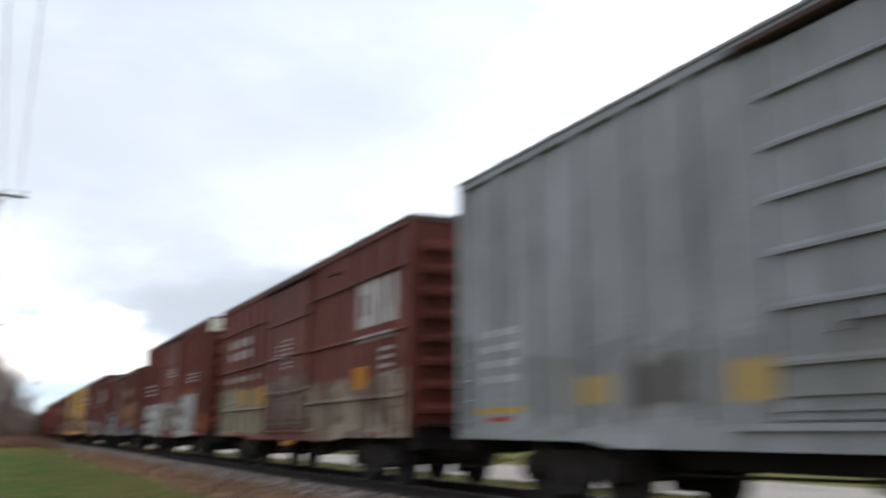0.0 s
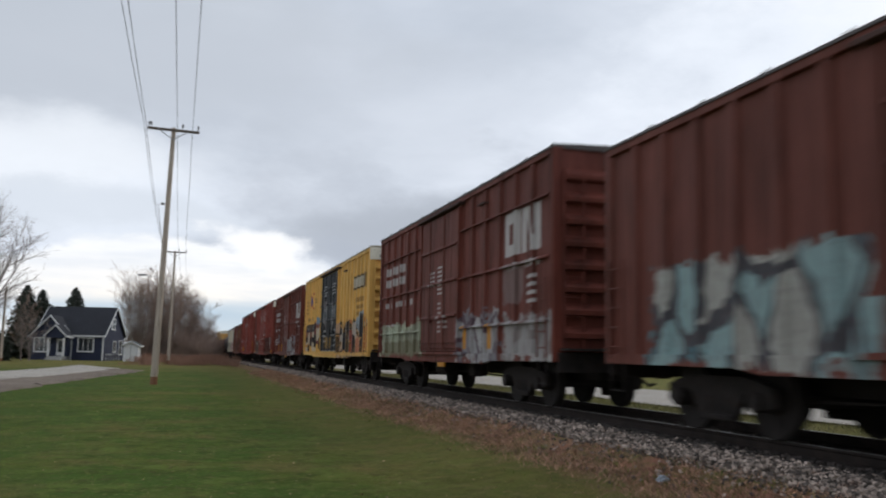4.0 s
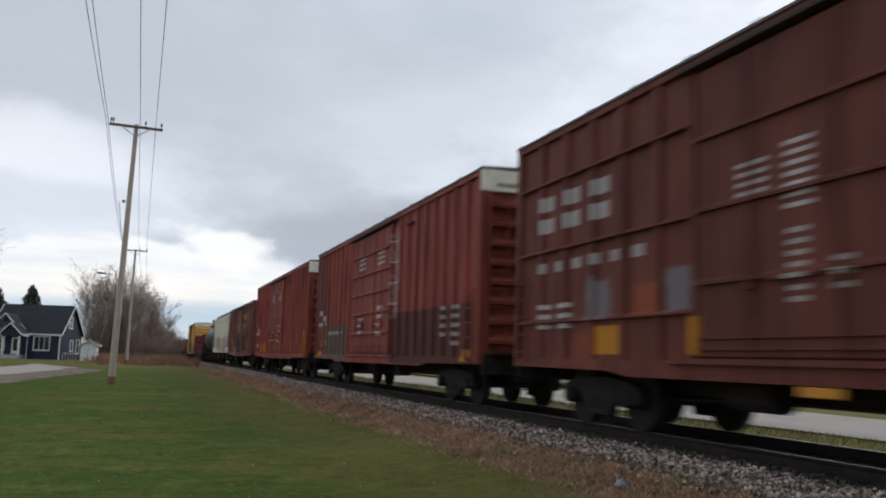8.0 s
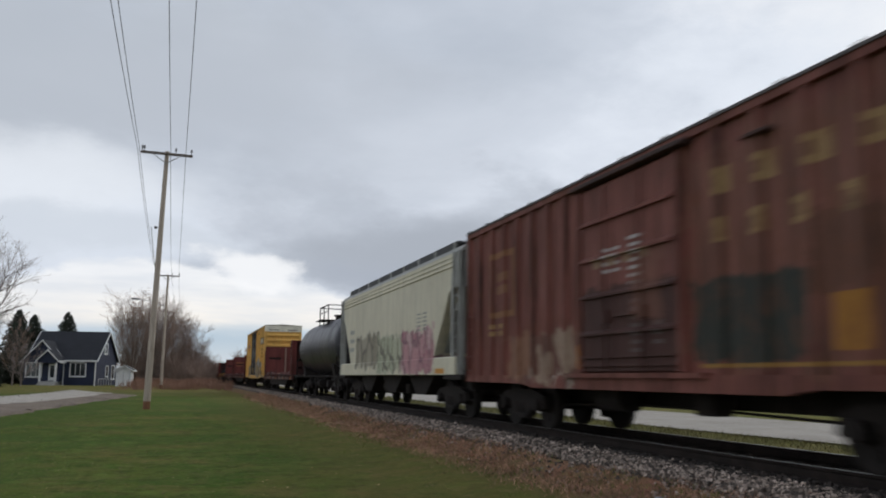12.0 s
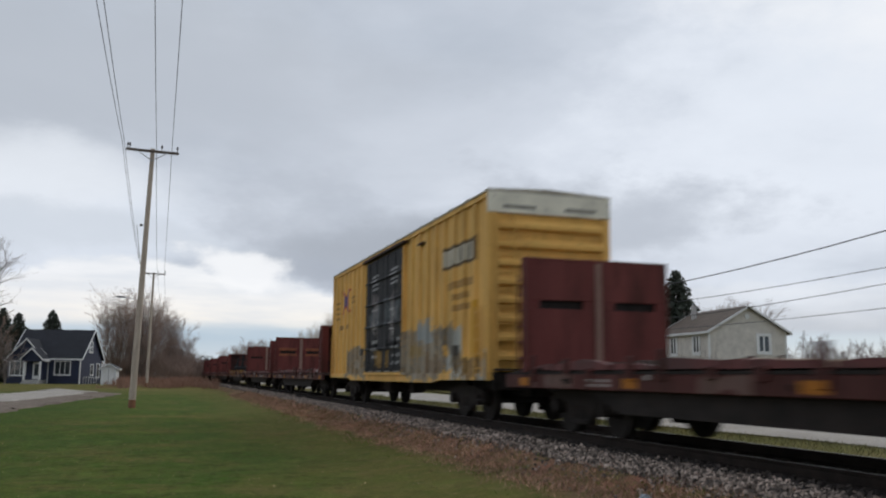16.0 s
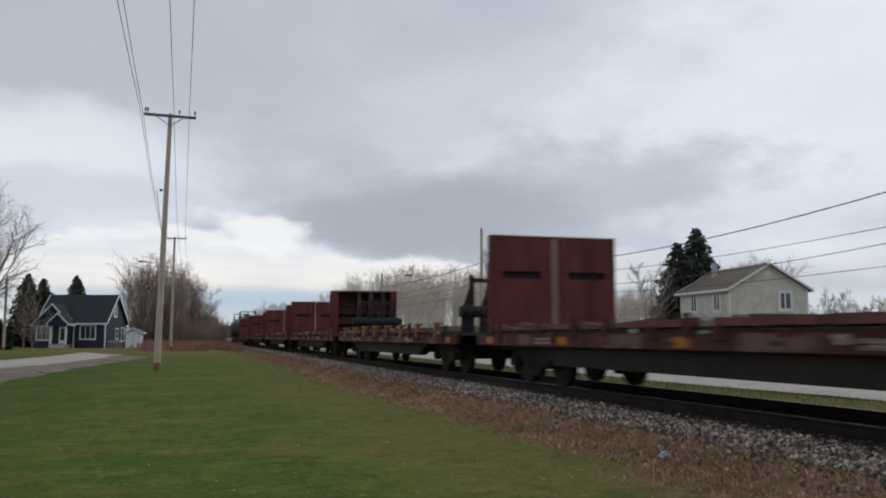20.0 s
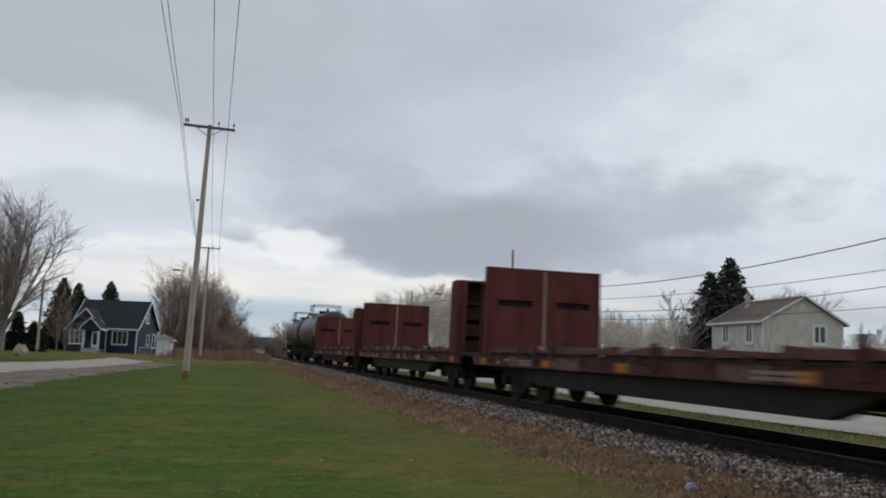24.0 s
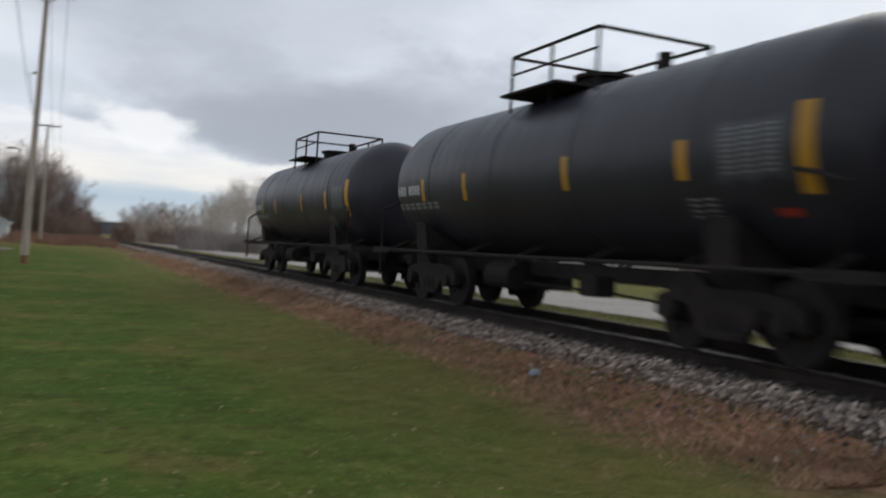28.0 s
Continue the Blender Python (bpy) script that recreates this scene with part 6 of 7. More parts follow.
# line across the road
ROAD_POLES = [(24.0, 70.5, 10.8), (23.6, 14.0, 10.5), (24.4, 112.0, 9.8)]
for k, (x, y, hgt) in enumerate(ROAD_POLES):
    utility_pole(x, y, hgt, 0, (1, 2.3, hgt - 2.9) if k < 2 else (1, 3.4, hgt - 0.9), "grey wooden road pole with a street lamp arm", 0.1, False)
for za, zb, sag, r in ((7.6, 7.9, 1.5, 0.024), (5.9, 6.8, 0.95, 0.014), (5.6, 6.2, 1.3, 0.014), (4.4, 5.4, 0.8, 0.012)):
    wire([(24.0, 70.5, zb), (23.6, 14.0, za)], sag, "dark cable along the road beyond the track", r)
    wire([(24.4, 112.0, zb + 0.2), (24.0, 70.5, zb)], 0.25, "dark cable between the farther road poles", r)


# ---------------------------------------------------------------- houses


def siding(name, col, pitch=0.12, vertical=False):
    m, nt, bsdf = fresh(name)
    vec = nd(nt, "ShaderNodeTexCoord").outputs["Object"]
    z = nd(nt, "ShaderNodeSeparateXYZ", vec).outputs[2]
    saw = op(nt, "FRACT", op(nt, "DIVIDE", z, pitch))
    c = blend(nt, remap(nt, noise_at(nt, vec, 1.5, 4), 0.3, 0.7), [x * 0.85 for x in col], [x * 1.15 for x in col])
    nt.links.new(blend(nt, remap(nt, saw, 0.0, 0.12), [x * 0.5 for x in col], c), bsdf.inputs["Base Color"])
    bsdf.inputs["Roughness"].default_value = 0.6
    bumped(nt, bsdf, saw, 0.6, 0.02)
    return m


def shingles(name, col):
    m, nt, bsdf = fresh(name)
    vec = nd(nt, "ShaderNodeTexCoord").outputs["Object"]
    br = nt.nodes.new("ShaderNodeTexBrick")
    nt.links.new(vec, br.inputs["Vector"])
    br.inputs["Scale"].default_value = 3.0
    for i, k in ((1, 0.8), (2, 1.15), (3, 0.55)):
        br.inputs[i].default_value = (*[x * k for x in col], 1)
    c = blend(nt, remap(nt, noise_at(nt, vec, 0.8, 4), 0.3, 0.7), br.outputs[0], blend(nt, 1.0, br.outputs[0], (0.75, 0.75, 0.75), "MULTIPLY"))
    nt.links.new(c, bsdf.inputs["Base Color"])
    bsdf.inputs["Roughness"].default_value = 0.9
    return m


NAVY = siding("navy_clapboard", (0.013, 0.020, 0.052))
BEIGE = siding("beige_vinyl_siding", (0.60, 0.56, 0.51))
TRIM = plain("white_trim_paint", (0.74, 0.74, 0.73), 0.55, 0, 0.06, 2)
ROOF_CHAR = shingles("charcoal_shingles", (0.020, 0.022, 0.030))
ROOF_BROWN = shingles("brown_shingles", (0.15, 0.115, 0.09))
WHITE_WALL = siding("white_metal_siding", (0.66, 0.67, 0.68), 0.3)
TAN_WALL = siding("tan_gable_boards", (0.38, 0.30, 0.20), 0.2)
SHED_ROOF = plain("dull_grey_shed_roof", (0.15, 0.155, 0.16), 0.85, 0.0, 0.2, 1)
GREY_ROOF = plain("blue_grey_metal_roof", (0.30, 0.34, 0.38), 0.5, 0.2, 0.15, 1)
CONCRETE = plain("pale_concrete", (0.42, 0.41, 0.39), 0.85, 0, 0.15, 2)


def pane_glass():
    m, nt, bsdf = fresh("window_glass")
    bsdf.inputs["Base Color"].default_value = (0.03, 0.035, 0.04, 1)
    bsdf.inputs["Roughness"].default_value = 0.06
    bsdf.inputs["Specular IOR Level"].default_value = 0.8
    return m


GLASS = pane_glass()


def window(house, x, y, z, w, h, axis="y", out=-1, panes=2, bars=1, f=0.11):
    """A framed window proud of a wall. axis: the wall's normal; out: the way it faces."""
    def put(bm, a0, a1, b0, b1, d0, d1):
        d0, d1 = sorted((d0 * out, d1 * out))
        if axis == "y":
            bx(bm, x + a0, x + a1, y + d0, y + d1, z + b0, z + b1)
        else:
            bx(bm, x + d0, x + d1, y + a0, y + a1, z + b0, z + b1)
    bm = nb()
    put(bm, -w / 2 - f, w / 2 + f, -f, 0, 0.0, 0.08)
    put(bm, -w / 2 - f, w / 2 + f, h, h + f, 0.0, 0.08)
    put(bm, -w / 2 - f, -w / 2, 0, h, 0.0, 0.08)
    put(bm, w / 2, w / 2 + f, 0, h, 0.0, 0.08)
    fr = part("window", bm, TRIM, house, "white framed window")
    for k in range(panes):
        a = -w / 2 + w * k / panes
        bm = nb()
        put(bm, a + 0.03, a + w / panes - 0.03, 0.03, h - 0.03, 0.01, 0.025)
        part("pane", bm, GLASS, fr)
        bm = nb()
        put(bm, a - 0.27 * f, a + 0.27 * f, 0, h, 0.02, 0.06)
        for q in range(1, bars + 1):
            put(bm, a, a + w / panes, h * q / (bars + 1) - 0.02, h * q / (bars + 1) + 0.02, 0.02, 0.05)
        part("mullion", bm, TRIM, fr)
    bm = nb()
    put(bm, -w / 2 - f, w / 2 + f, -f - 0.05, -f, 0, 0.14)
    part("sill", bm, TRIM, fr)


def gable_roof(house, x0, x1, y0, y1, ze, zr, along, material, over=0.35, thick=0.14, trim=True):
    """Two pitched slabs with white edge boards; along: the ridge's axis."""
    lo, hi = ((y0, y1) if along == "x" else (x0, x1))
    mid = (lo + hi) / 2
    a0, a1 = ((x0, x1) if along == "x" else (y0, y1))
    drop = (zr - ze) / (mid - lo) * over
    for s in (-1, 1):
        e = mid + s * (hi - lo) / 2 + s * over
        bm = nb()
        slab(bm, [(mid, zr), (e, ze - drop), (e, ze - drop + thick), (mid, zr + thick)], along, a0 - over, a1 + over)
        part("roof_slope", bm, material, house)
        if trim:
            for q in (a0 - over, a1 + over):
                bm = nb()
                slab(bm, [(mid, zr - 0.03), (e, ze - drop - 0.03), (e, ze - drop + thick + 0.02), (mid, zr + thick + 0.02)], along, q - 0.04, q + 0.04)
                part("rake_board", bm, TRIM, house)
            bm = nb()
            if along == "x":
                bx(bm, a0 - over, a1 + over, e - 0.05, e + 0.05, ze - drop - 0.06, ze - drop + thick)
            else:
                bx(bm, e - 0.05, e + 0.05, a0 - over, a1 + over, ze - drop - 0.06, ze - drop + thick)
            part("gutter", bm, TRIM, house)


def gable_body(bm, x0, x1, y0, y1, z0, ze, zr, along):
    if along == "x":
        slab(bm, [(y0, z0), (y0, ze), ((y0 + y1) / 2, zr), (y1, ze), (y1, z0)], "x", x0, x1)
    else:
        slab(bm, [(x0, z0), (x0, ze), ((x0 + x1) / 2, zr), (x1, ze), (x1, z0)], "y", y0, y1)
    return bm


def navy_house():
    hs = thing("house", "small navy clapboard house with white trim and dark roof", "house", pose(-9.5, 115, 0.22, 0, 0, -13.4))
    bm = nb()
    gable_body(bm, -8.0, 0, 0, 8.0, -0.3, 3.2, 6.6, "x")
    part("wall", bm, NAVY, hs)
    gable_roof(hs, -8.0, 0, 0, 8.0, 3.2, 6.6, "x", ROOF_CHAR, 0.3)
    bm = nb()
    gable_body(bm, -8.05, -3.9, -1.2, 3.0, -0.3, 3.05, 5.3, "y")
    part("wing_wall", bm, NAVY, hs)
    gable_roof(hs, -8.05, -3.9, -1.2, 3.0, 3.05, 5.3, "y", ROOF_CHAR, 0.3)
    bm = nb()
    gable_body(bm, -6.0, -3.8, -2.3, 0.1, 2.7, 3.05, 4.15, "y")
    part("porch_gable", bm, NAVY, hs)
    gable_roof(hs, -6.0, -3.8, -2.3, 0.1, 3.05, 4.15, "y", ROOF_CHAR, 0.2)
    for x in (-5.75, -3.95):
        bm = nb()
        bx(bm, x - 0.11, x + 0.11, -2.25, -2.03, 0.5, 3.0, 0.01)
        part("porch_post", bm, TRIM, hs)
    bm = nb()
    for k in range(4):
        bx(bm, -5.8, -3.9, -2.4 - 0.3 * (3 - k), -0.0, -0.2 + 0.18 * k, -0.02 + 0.18 * k)
    part("porch_steps", bm, CONCRETE, hs)
    bm = nb()
    bx(bm, -5.1, -4.2, -1.27, -1.21, 0.6, 2.6, 0.01)
    dr = part("front_door", bm, TRIM, hs, "white front door with glass")
    bm = nb()
    bx(bm, -4.9, -4.4, -1.295, -1.271, 1.0, 2.4)
    part("door_glass", bm, GLASS, dr)
    window(hs, -6.85, -1.2, 1.1, 1.75, 1.55, "y", -1, 3, 0)
    window(hs, -2.1, 0, 1.2, 1.75, 1.5, "y", -1, 3, 0)
    window(hs, 0, 3.4, 4.0, 1.15, 1.2, "x", 1, 1, 1)
    window(hs, 0, 4.2, 1.2, 0.9, 1.2, "x", 1, 1, 1)
    window(hs, 0, 6.6, 0.9, 1.0, 1.6, "x", 1, 1, 1)
    for x, y in ((0.0, -0.02), (-3.75, -0.02)):
        bm = nb()
        bx(bm, x - 0.1, x + 0.02, y - 0.05, y + 0.1, -0.2, 3.0)
        part("corner_board", bm, TRIM, hs)
    bm = nb()
    for k in range(6):
        tube(bm, (0.1, 1.0 + k * 1.0, -0.1), (0.1, 1.0 + k * 1.0, 0.85), 0.03, seg=5)
    path_tube(bm, [(0.1, 1.0, 0.85), (0.1, 6.0, 0.85)], 0.03)
    part("side_railing", bm, TRIM, hs)


def gable_shed(name, label, category, at, x, y, ze, zr, wall, roof, along="x", door=True):
    hs = thing(name, label, category, at)
    bm = nb()
    gable_body(bm, -x / 2, x / 2, -y / 2, y / 2, -0.3, ze, zr, along)
    part("wall", bm, wall, hs)
    gable_roof(hs, -x / 2, x / 2, -y / 2, y / 2, ze, zr, along, roof, 0.25, 0.1)
    if door:
        bm = nb()
        bx(bm, -0.6, 0.6, -y / 2 - 0.05, -y / 2, 0, 2.0, 0.01)
        part("door", bm, TRIM, hs)
        bm = nb()
        bx(bm, -0.03, 0.03, -y / 2 - 0.07, -y / 2 - 0.05, 0.1, 1.9)
        part("door_seam", bm, GALV, hs)
    return hs


def beige_house():
    hs = thing("house", "beige sided house with a brown gabled roof and white windows", "house", pose(45.2, 66.0, 0.1, 0, 0, -4.4))
    # local x runs along the gable wall, y along the long side
    bm = nb()
    gable_body(bm, 0, 7.5, 0, 9.2, -0.3, 5.75, 7.85, "y")
    part("wall", bm, BEIGE, hs)
    gable_roof(hs, 0, 7.5, 0, 9.2, 5.75, 7.85, "y", ROOF_BROWN, 0.4)
    window(hs, 5.3, 0, 4.0, 1.0, 1.35, "y", -1, 2, 0, 0.24)
    window(hs, 1.9, 0, 1.0, 1.6, 1.3, "y", -1, 2, 0)
    window(hs, 0, 2.2, 3.9, 0.95, 1.45, "x", -1, 2, 0, 0.24)
    window(hs, 0, 6.4, 3.9, 0.95, 1.45, "x", -1, 2, 0, 0.24)
    for x in (0, 7.5):
        bm = nb()
        bx(bm, x - 0.08, x + 0.08, -0.04, 0.1, -0.2, 5.75)
        part("corner_board", bm, TRIM, hs)
    bm = nb()
    tube(bm, (3.75, -0.05, 7.05), (3.75, 0.02, 7.05), 0.24, seg=12)
    part("gable_vent", bm, TRIM, hs)
    bm = nb()
    bx(bm, 2.2, 2.6, 6.6, 7.0, 6.5, 8.5, 0.02)
    part("chimney", bm, CONCRETE, hs)
    bm = nb()
    tube(bm, (5.4, 3.0, 6.8), (5.4, 3.0, 7.6), 0.06, seg=8)
    part("vent_pipe", bm, GALV, hs)


navy_house()
beige_house()
gable_shed("garden_shed", "small white garden shed behind the navy house", "shed", pose(-6.05, 114.0, 0.2, 0, 0, -6), 1.7, 2.2, 2.0, 2.45, WHITE_WALL, ROOF_CHAR, "y")
gable_shed("low_shed", "low pale shed with a blue-grey metal roof", "shed", pose(28.6, 56.5, 0.1, 0, 0, -24), 4.2, 4.5, 1.95, 2.72, BEIGE, SHED_ROOF, "x", False)
wb = gable_shed("farm_building", "long white metal building with a tan gable end", "building", pose(-46.0, 122, 0.25, 0, 0, 2), 33, 14, 4.2, 6.4, WHITE_WALL, GREY_ROOF, "x", False)
bm = nb()
slab(bm, [(-7.0, 3.2), (-7.0, 4.25), (0, 6.45), (7.0, 4.25), (7.0, 3.2)], "x", 16.52, 16.6)
part("tan_gable_end", bm, TAN_WALL, wb, "tan boards")
for k in range(4):
    window(wb, -12 + k * 7.5, -7.0, 1.2, 1.6, 1.2, "y", -1, 2, 0)


# ---------------------------------------------------------------- trees
def sweep(out, rnd, p, d, length, r, n, lev, curl=0.14, lift=0.08, tip=0.35, thin=0.012):
    """One limb of n bent pieces; gives back its points and directions."""
    pts, dirs = [p], [d.normalized()]
    for k in range(n):
        dn = (dirs[-1] + Vector((rnd.uniform(-1, 1), rnd.uniform(-1, 1), rnd.uniform(-0.6, 0.6))) * curl + Vector((0, 0, lift))).normalized()
        q = pts[-1] + dn * (length / n)
        ra, rb = r * (1 - (1 - tip) * k / n), r * (1 - (1 - tip) * (k + 1) / n)
        out.append((pts[-1], q, max(ra, thin), max(rb, thin), lev))
        pts.append(q)
        dirs.append(dn)
    return pts, dirs


def spot(pts, dirs, t):
    f = t * (len(pts) - 1)
    i = min(int(f), len(pts) - 2)
    return pts[i].lerp(pts[i + 1], f - i), dirs[i + 1]


def aside(rnd, d, amount):
    a = Vector((rnd.gauss(0, 1), rnd.gauss(0, 1), rnd.gauss(0, 0.6)))
    a -= d * a.dot(d)
    return (d + a.normalized() * amount).normalized()


def grow(seed, height, width, trunk_r, fork=0.2, mains=9, sides=9, twigs=6, thin=0.014, leader=0.0, reach=1.0, curl=0.12, open_out=0.7):
    """Limbs of a bare tree: a fan of main limbs from a short trunk, or with leader from a tall stem. Gives (start, end, radius, radius, level)."""
    rnd = random.Random(seed)
    out = []
    stem_len = height * max(fork, leader)
    stem, sd = sweep(out, rnd, Vector((0, 0, -0.1)), Vector((0, 0, 1)), stem_len, trunk_r, 5, 0, 0.05, 0.02, 0.25 if leader else 0.75, thin)
    for m in range(mains):
        t = (fork + (0.95 - fork) * m / mains) if leader else rnd.uniform(0.55, 1.0)
        p, d = spot(stem, sd, min(1, t))
        az = m * 2.4 + rnd.uniform(-0.4, 0.4)
        lean = open_out * rnd.uniform(0.7, 1.3) if leader else (0.08 + 0.92 * (m + 0.5) / mains) * width / height * 1.15
        length = (height * (1 - t) * 0.55 + width * 0.22) if leader else (height - p.z) * rnd.uniform(0.86, 1.04) * (1 - 0.1 * lean)
        mp, md = sweep(out, rnd, p, Vector((math.cos(az) * lean, math.sin(az) * lean, 1.0)), length, trunk_r * (0.22 if leader else 0.27), 6, 1, curl, 0.05 + 0.06 * lean, 0.2, thin)
        for s in range(sides):
            ts = 0.14 + 0.86 * (s + rnd.random()) / sides
            q, dq = spot(mp, md, min(ts, 0.999))
            sp, sdr = sweep(out, rnd, q, aside(rnd, dq, 0.75), length * (0.36 - 0.2 * ts) * rnd.uniform(0.7, 1.2), trunk_r * 0.12, 3, 2, 0.16, 0.06, 0.3, thin)
            for k in range(twigs):
                tw, dt = spot(sp, sdr, min(0.999, 0.2 + 0.8 * (k + rnd.random()) / twigs))
                e = tw + aside(rnd, dt, 0.6) * height * reach * rnd.uniform(0.035, 0.075)
                out.append((tw, e, thin, thin * 0.7, 3))
                for _ in range(2):
                    g = tw.lerp(e, rnd.uniform(0.3, 0.9))
                    out.append((g, g + aside(rnd, (e - tw).normalized(), 0.7) * height * reach * rnd.uniform(0.02, 0.045), thin * 0.8, thin * 0.5, 3))
    return out


def limbs_mesh(name, limbs, material):
    verts, faces = [], []
    for a, b, ra, rb, lev in limbs:
        seg = 7 if lev == 0 else 5 if lev == 1 else 3
        q = (b - a).to_track_quat("Z", "Y")
        i0 = len(verts)
        for p, r in ((a, ra), (b, rb)):
            for s in range(seg):
                g = 2 * math.pi * s / seg
                verts.append(p + q @ Vector((r * math.cos(g), r * math.sin(g), 0)))
        for s in range(seg):
            t = (s + 1) % seg
            faces.append((i0 + s, i0 + t, i0 + seg + t, i0 + seg + s))
    me = bpy.data.meshes.new(name)
    me.from_pydata(verts, [], faces)
    me.materials.append(material)
    return me


def bare_tree(label, x, y, height, width, seed, trunk_r=0.3, bark=None, twig=None, z=0.25, **more):
    t = thing("bare_tree", label, "tree", pose(x, y, z))
    limbs = grow(seed, height, width, trunk_r, **more)
    share("trunk", limbs_mesh("trunk", [l for l in limbs if l[4] <= 1], bark or BARK), t)
    share("crown", limbs_mesh("crown", [l for l in limbs if l[4] > 1], twig or TWIG), t)
    return t


def spruce(label, x, y, height, width, seed, z=0.2, material=None):
    """A conical evergreen of drooping boughs made of many small sprays."""
    t = thing("spruce_tree", label, "tree", pose(x, y, z))
    rnd = random.Random(seed)
    bm = nb()
    tube(bm, (0, 0, -0.1), (0, 0, height * 0.97), 0.16, 0.02, 7)
    part("trunk", bm, BARK, t)
    verts, faces = [], []
    n = int(height * 26)
    for k in range(n):
        f = k / n
        zz = height * (0.06 + 0.94 * f)
        reach = width / 2 * (1 - f) ** 0.68 * rnd.uniform(0.7, 1.12) + 0.08
        a = k * 2.399 + rnd.uniform(-0.3, 0.3)
        d = Vector((math.cos(a), math.sin(a), 0))
        for q in range(max(6, int(reach * 16))):
            u = rnd.uniform(0.1, 1.0)
            p = d * reach * u + Vector((0, 0, zz - 0.28 * reach * u * u + rnd.uniform(-0.1, 0.1)))
            side = Vector((-d.y, d.x, 0)) * rnd.uniform(-1, 1) + d * rnd.uniform(0.2, 1.0) + Vector((0, 0, rnd.uniform(-0.7, 0.3)))
            side.normalize()
            w = Vector((rnd.uniform(-1, 1), rnd.uniform(-1, 1), rnd.uniform(-1, 1))).cross(side).normalized()
            ln, wd = rnd.uniform(0.30, 0.70) * (0.6 + 0.4 * (1 - f)), rnd.uniform(0.08, 0.17)
            i0 = len(verts)
            verts += [p - w * wd, p + w * wd, p + side * ln + w * wd * 0.2, p + side * ln - w * wd * 0.2]
            faces.append((i0, i0 + 1, i0 + 2, i0 + 3))
    me = bpy.data.meshes.new("crown")
    me.from_pydata(verts, [], faces)
    me.materials.append(material or NEEDLE)
    share("crown", me, t)
    return t


def polar(az, r):
    return r * math.sin(radians(az)), r * math.cos(radians(az))


bare_tree("tall bare maple with a broad fan of branches", *polar(-12.2, 100), 15.0, 11.5, 5, 0.40, mains=26, sides=16, twigs=9, thin=0.010, reach=1.35, curl=0.07)
bare_tree("tall bare maple beside the white building", *polar(-16.3, 96), 17.0, 8.0, 8, 0.30, fork=0.3, mains=18, sides=14, twigs=9, thin=0.010, reach=1.3, curl=0.07)
bare_tree("bare maple at the edge of the street", *polar(-18.6, 84), 15.0, 9.0, 12, 0.3, mains=16, sides=14, twigs=9, thin=0.010, reach=1.3, curl=0.08)
bare_tree("slender bare sapling before the white building", *polar(-14.0, 99), 6.0, 3.0, 15, 0.07, mains=6, sides=6, twigs=4, thin=0.012)
bare_tree("small bare tree by the navy house", *polar(-9.2, 108), 7.2, 4.5, 17, 0.10, mains=8, sides=8, twigs=6, thin=0.015, twig=TWIG_BROWN)
bare_tree("bare rounded crab apple beside the porch", *polar(-8.75, 106), 5.0, 4.6, 19, 0.09, fork=0.15, mains=9, sides=7, twigs=6, thin=0.014)
spruce("dark spruce behind the navy house", *polar(-9.1, 128), 9.7, 6.2, 1)
spruce("dark spruce close beside another", *polar(-8.25, 130), 9.3, 5.4, 2)
spruce("spruce standing behind the house roof", *polar(-6.45, 150), 11.0, 7.5, 3)
spruce("dark cedar by the big maple", *polar(-11.4, 104), 4.2, 2.6, 4, material=HEDGE)
spruce("dark cedar hedge clump", *polar(-10.5, 103), 3.2, 2.8, 5, material=HEDGE)
spruce("tall ragged spruce beside the beige house", *polar(32.5, 92), 12.4, 9.0, 6)
spruce("shorter spruce leaning on the tall one", *polar(31.3, 91), 10.8, 7.5, 7)
bare_tree("bare tree beside the spruces", *polar(29.8, 74), 7.4, 5.0, 21, 0.11, z=0.1, thin=0.013)
for k, (az, r, hgt, wid) in enumerate(((-2.75, 138, 10.4, 4.6), (-2.1, 142, 13.0, 6), (-1.3, 139, 11.5, 6), (-0.6, 146, 10.6, 6), (0.2, 150, 10.4, 5), (0.9, 160, 7.5, 5), (1.6, 175, 5.5, 5))):
    bare_tree("russet bare tree in a thicket beyond the poles", *polar(az, r), hgt, wid, 30 + k, 0.16, bark=BIRCH if k % 3 == 0 else None, twig=TWIG_BROWN, thin=0.0105, fork=0.04, mains=20, sides=14, twigs=9, reach=1.35, curl=0.07)
for k, (az, r, hgt, wid) in enumerate(((34.8, 92, 8.5, 6), (36.2, 96, 9.2, 6), (40.5, 98, 5.6, 6), (42.6, 96, 5.0, 6), (45.0, 97, 5.2, 6))):
    bare_tree("bare tree behind the beige house", *polar(az, r), hgt, wid, 60 + k, 0.12, z=0.1, thin=0.011, mains=16, sides=12, twigs=7, reach=1.6, fork=0.1, curl=0.08)
for k, (az, r, hgt, wid) in enumerate(((4.3, 205, 7.6, 6), (5.1, 198, 8.6, 7), (5.9, 210, 9.0, 7), (6.7, 196, 8.2, 7))):
    bare_tree("russet bare tree where the track runs out of sight", *polar(az, r), hgt, wid, 80 + k, 0.14, twig=TWIG_BROWN, z=0.1, thin=0.014, fork=0.05, mains=14, sides=12, twigs=6, reach=1.7, curl=0.08)
bare_tree("small bare ornamental tree before the beige gable", *polar(34.3, 74), 4.6, 3.0, 71, 0.05, z=0.1, mains=5, sides=5, twigs=4, thin=0.008)


spruce("evergreen at the edge of the white building", *polar(-17.9, 95), 6.4, 4.0, 8)
utility_pole(*polar(-10.25, 101), 7.8, 0.3, None, "short pale service pole beside the cedar hedge", 0.2, False)


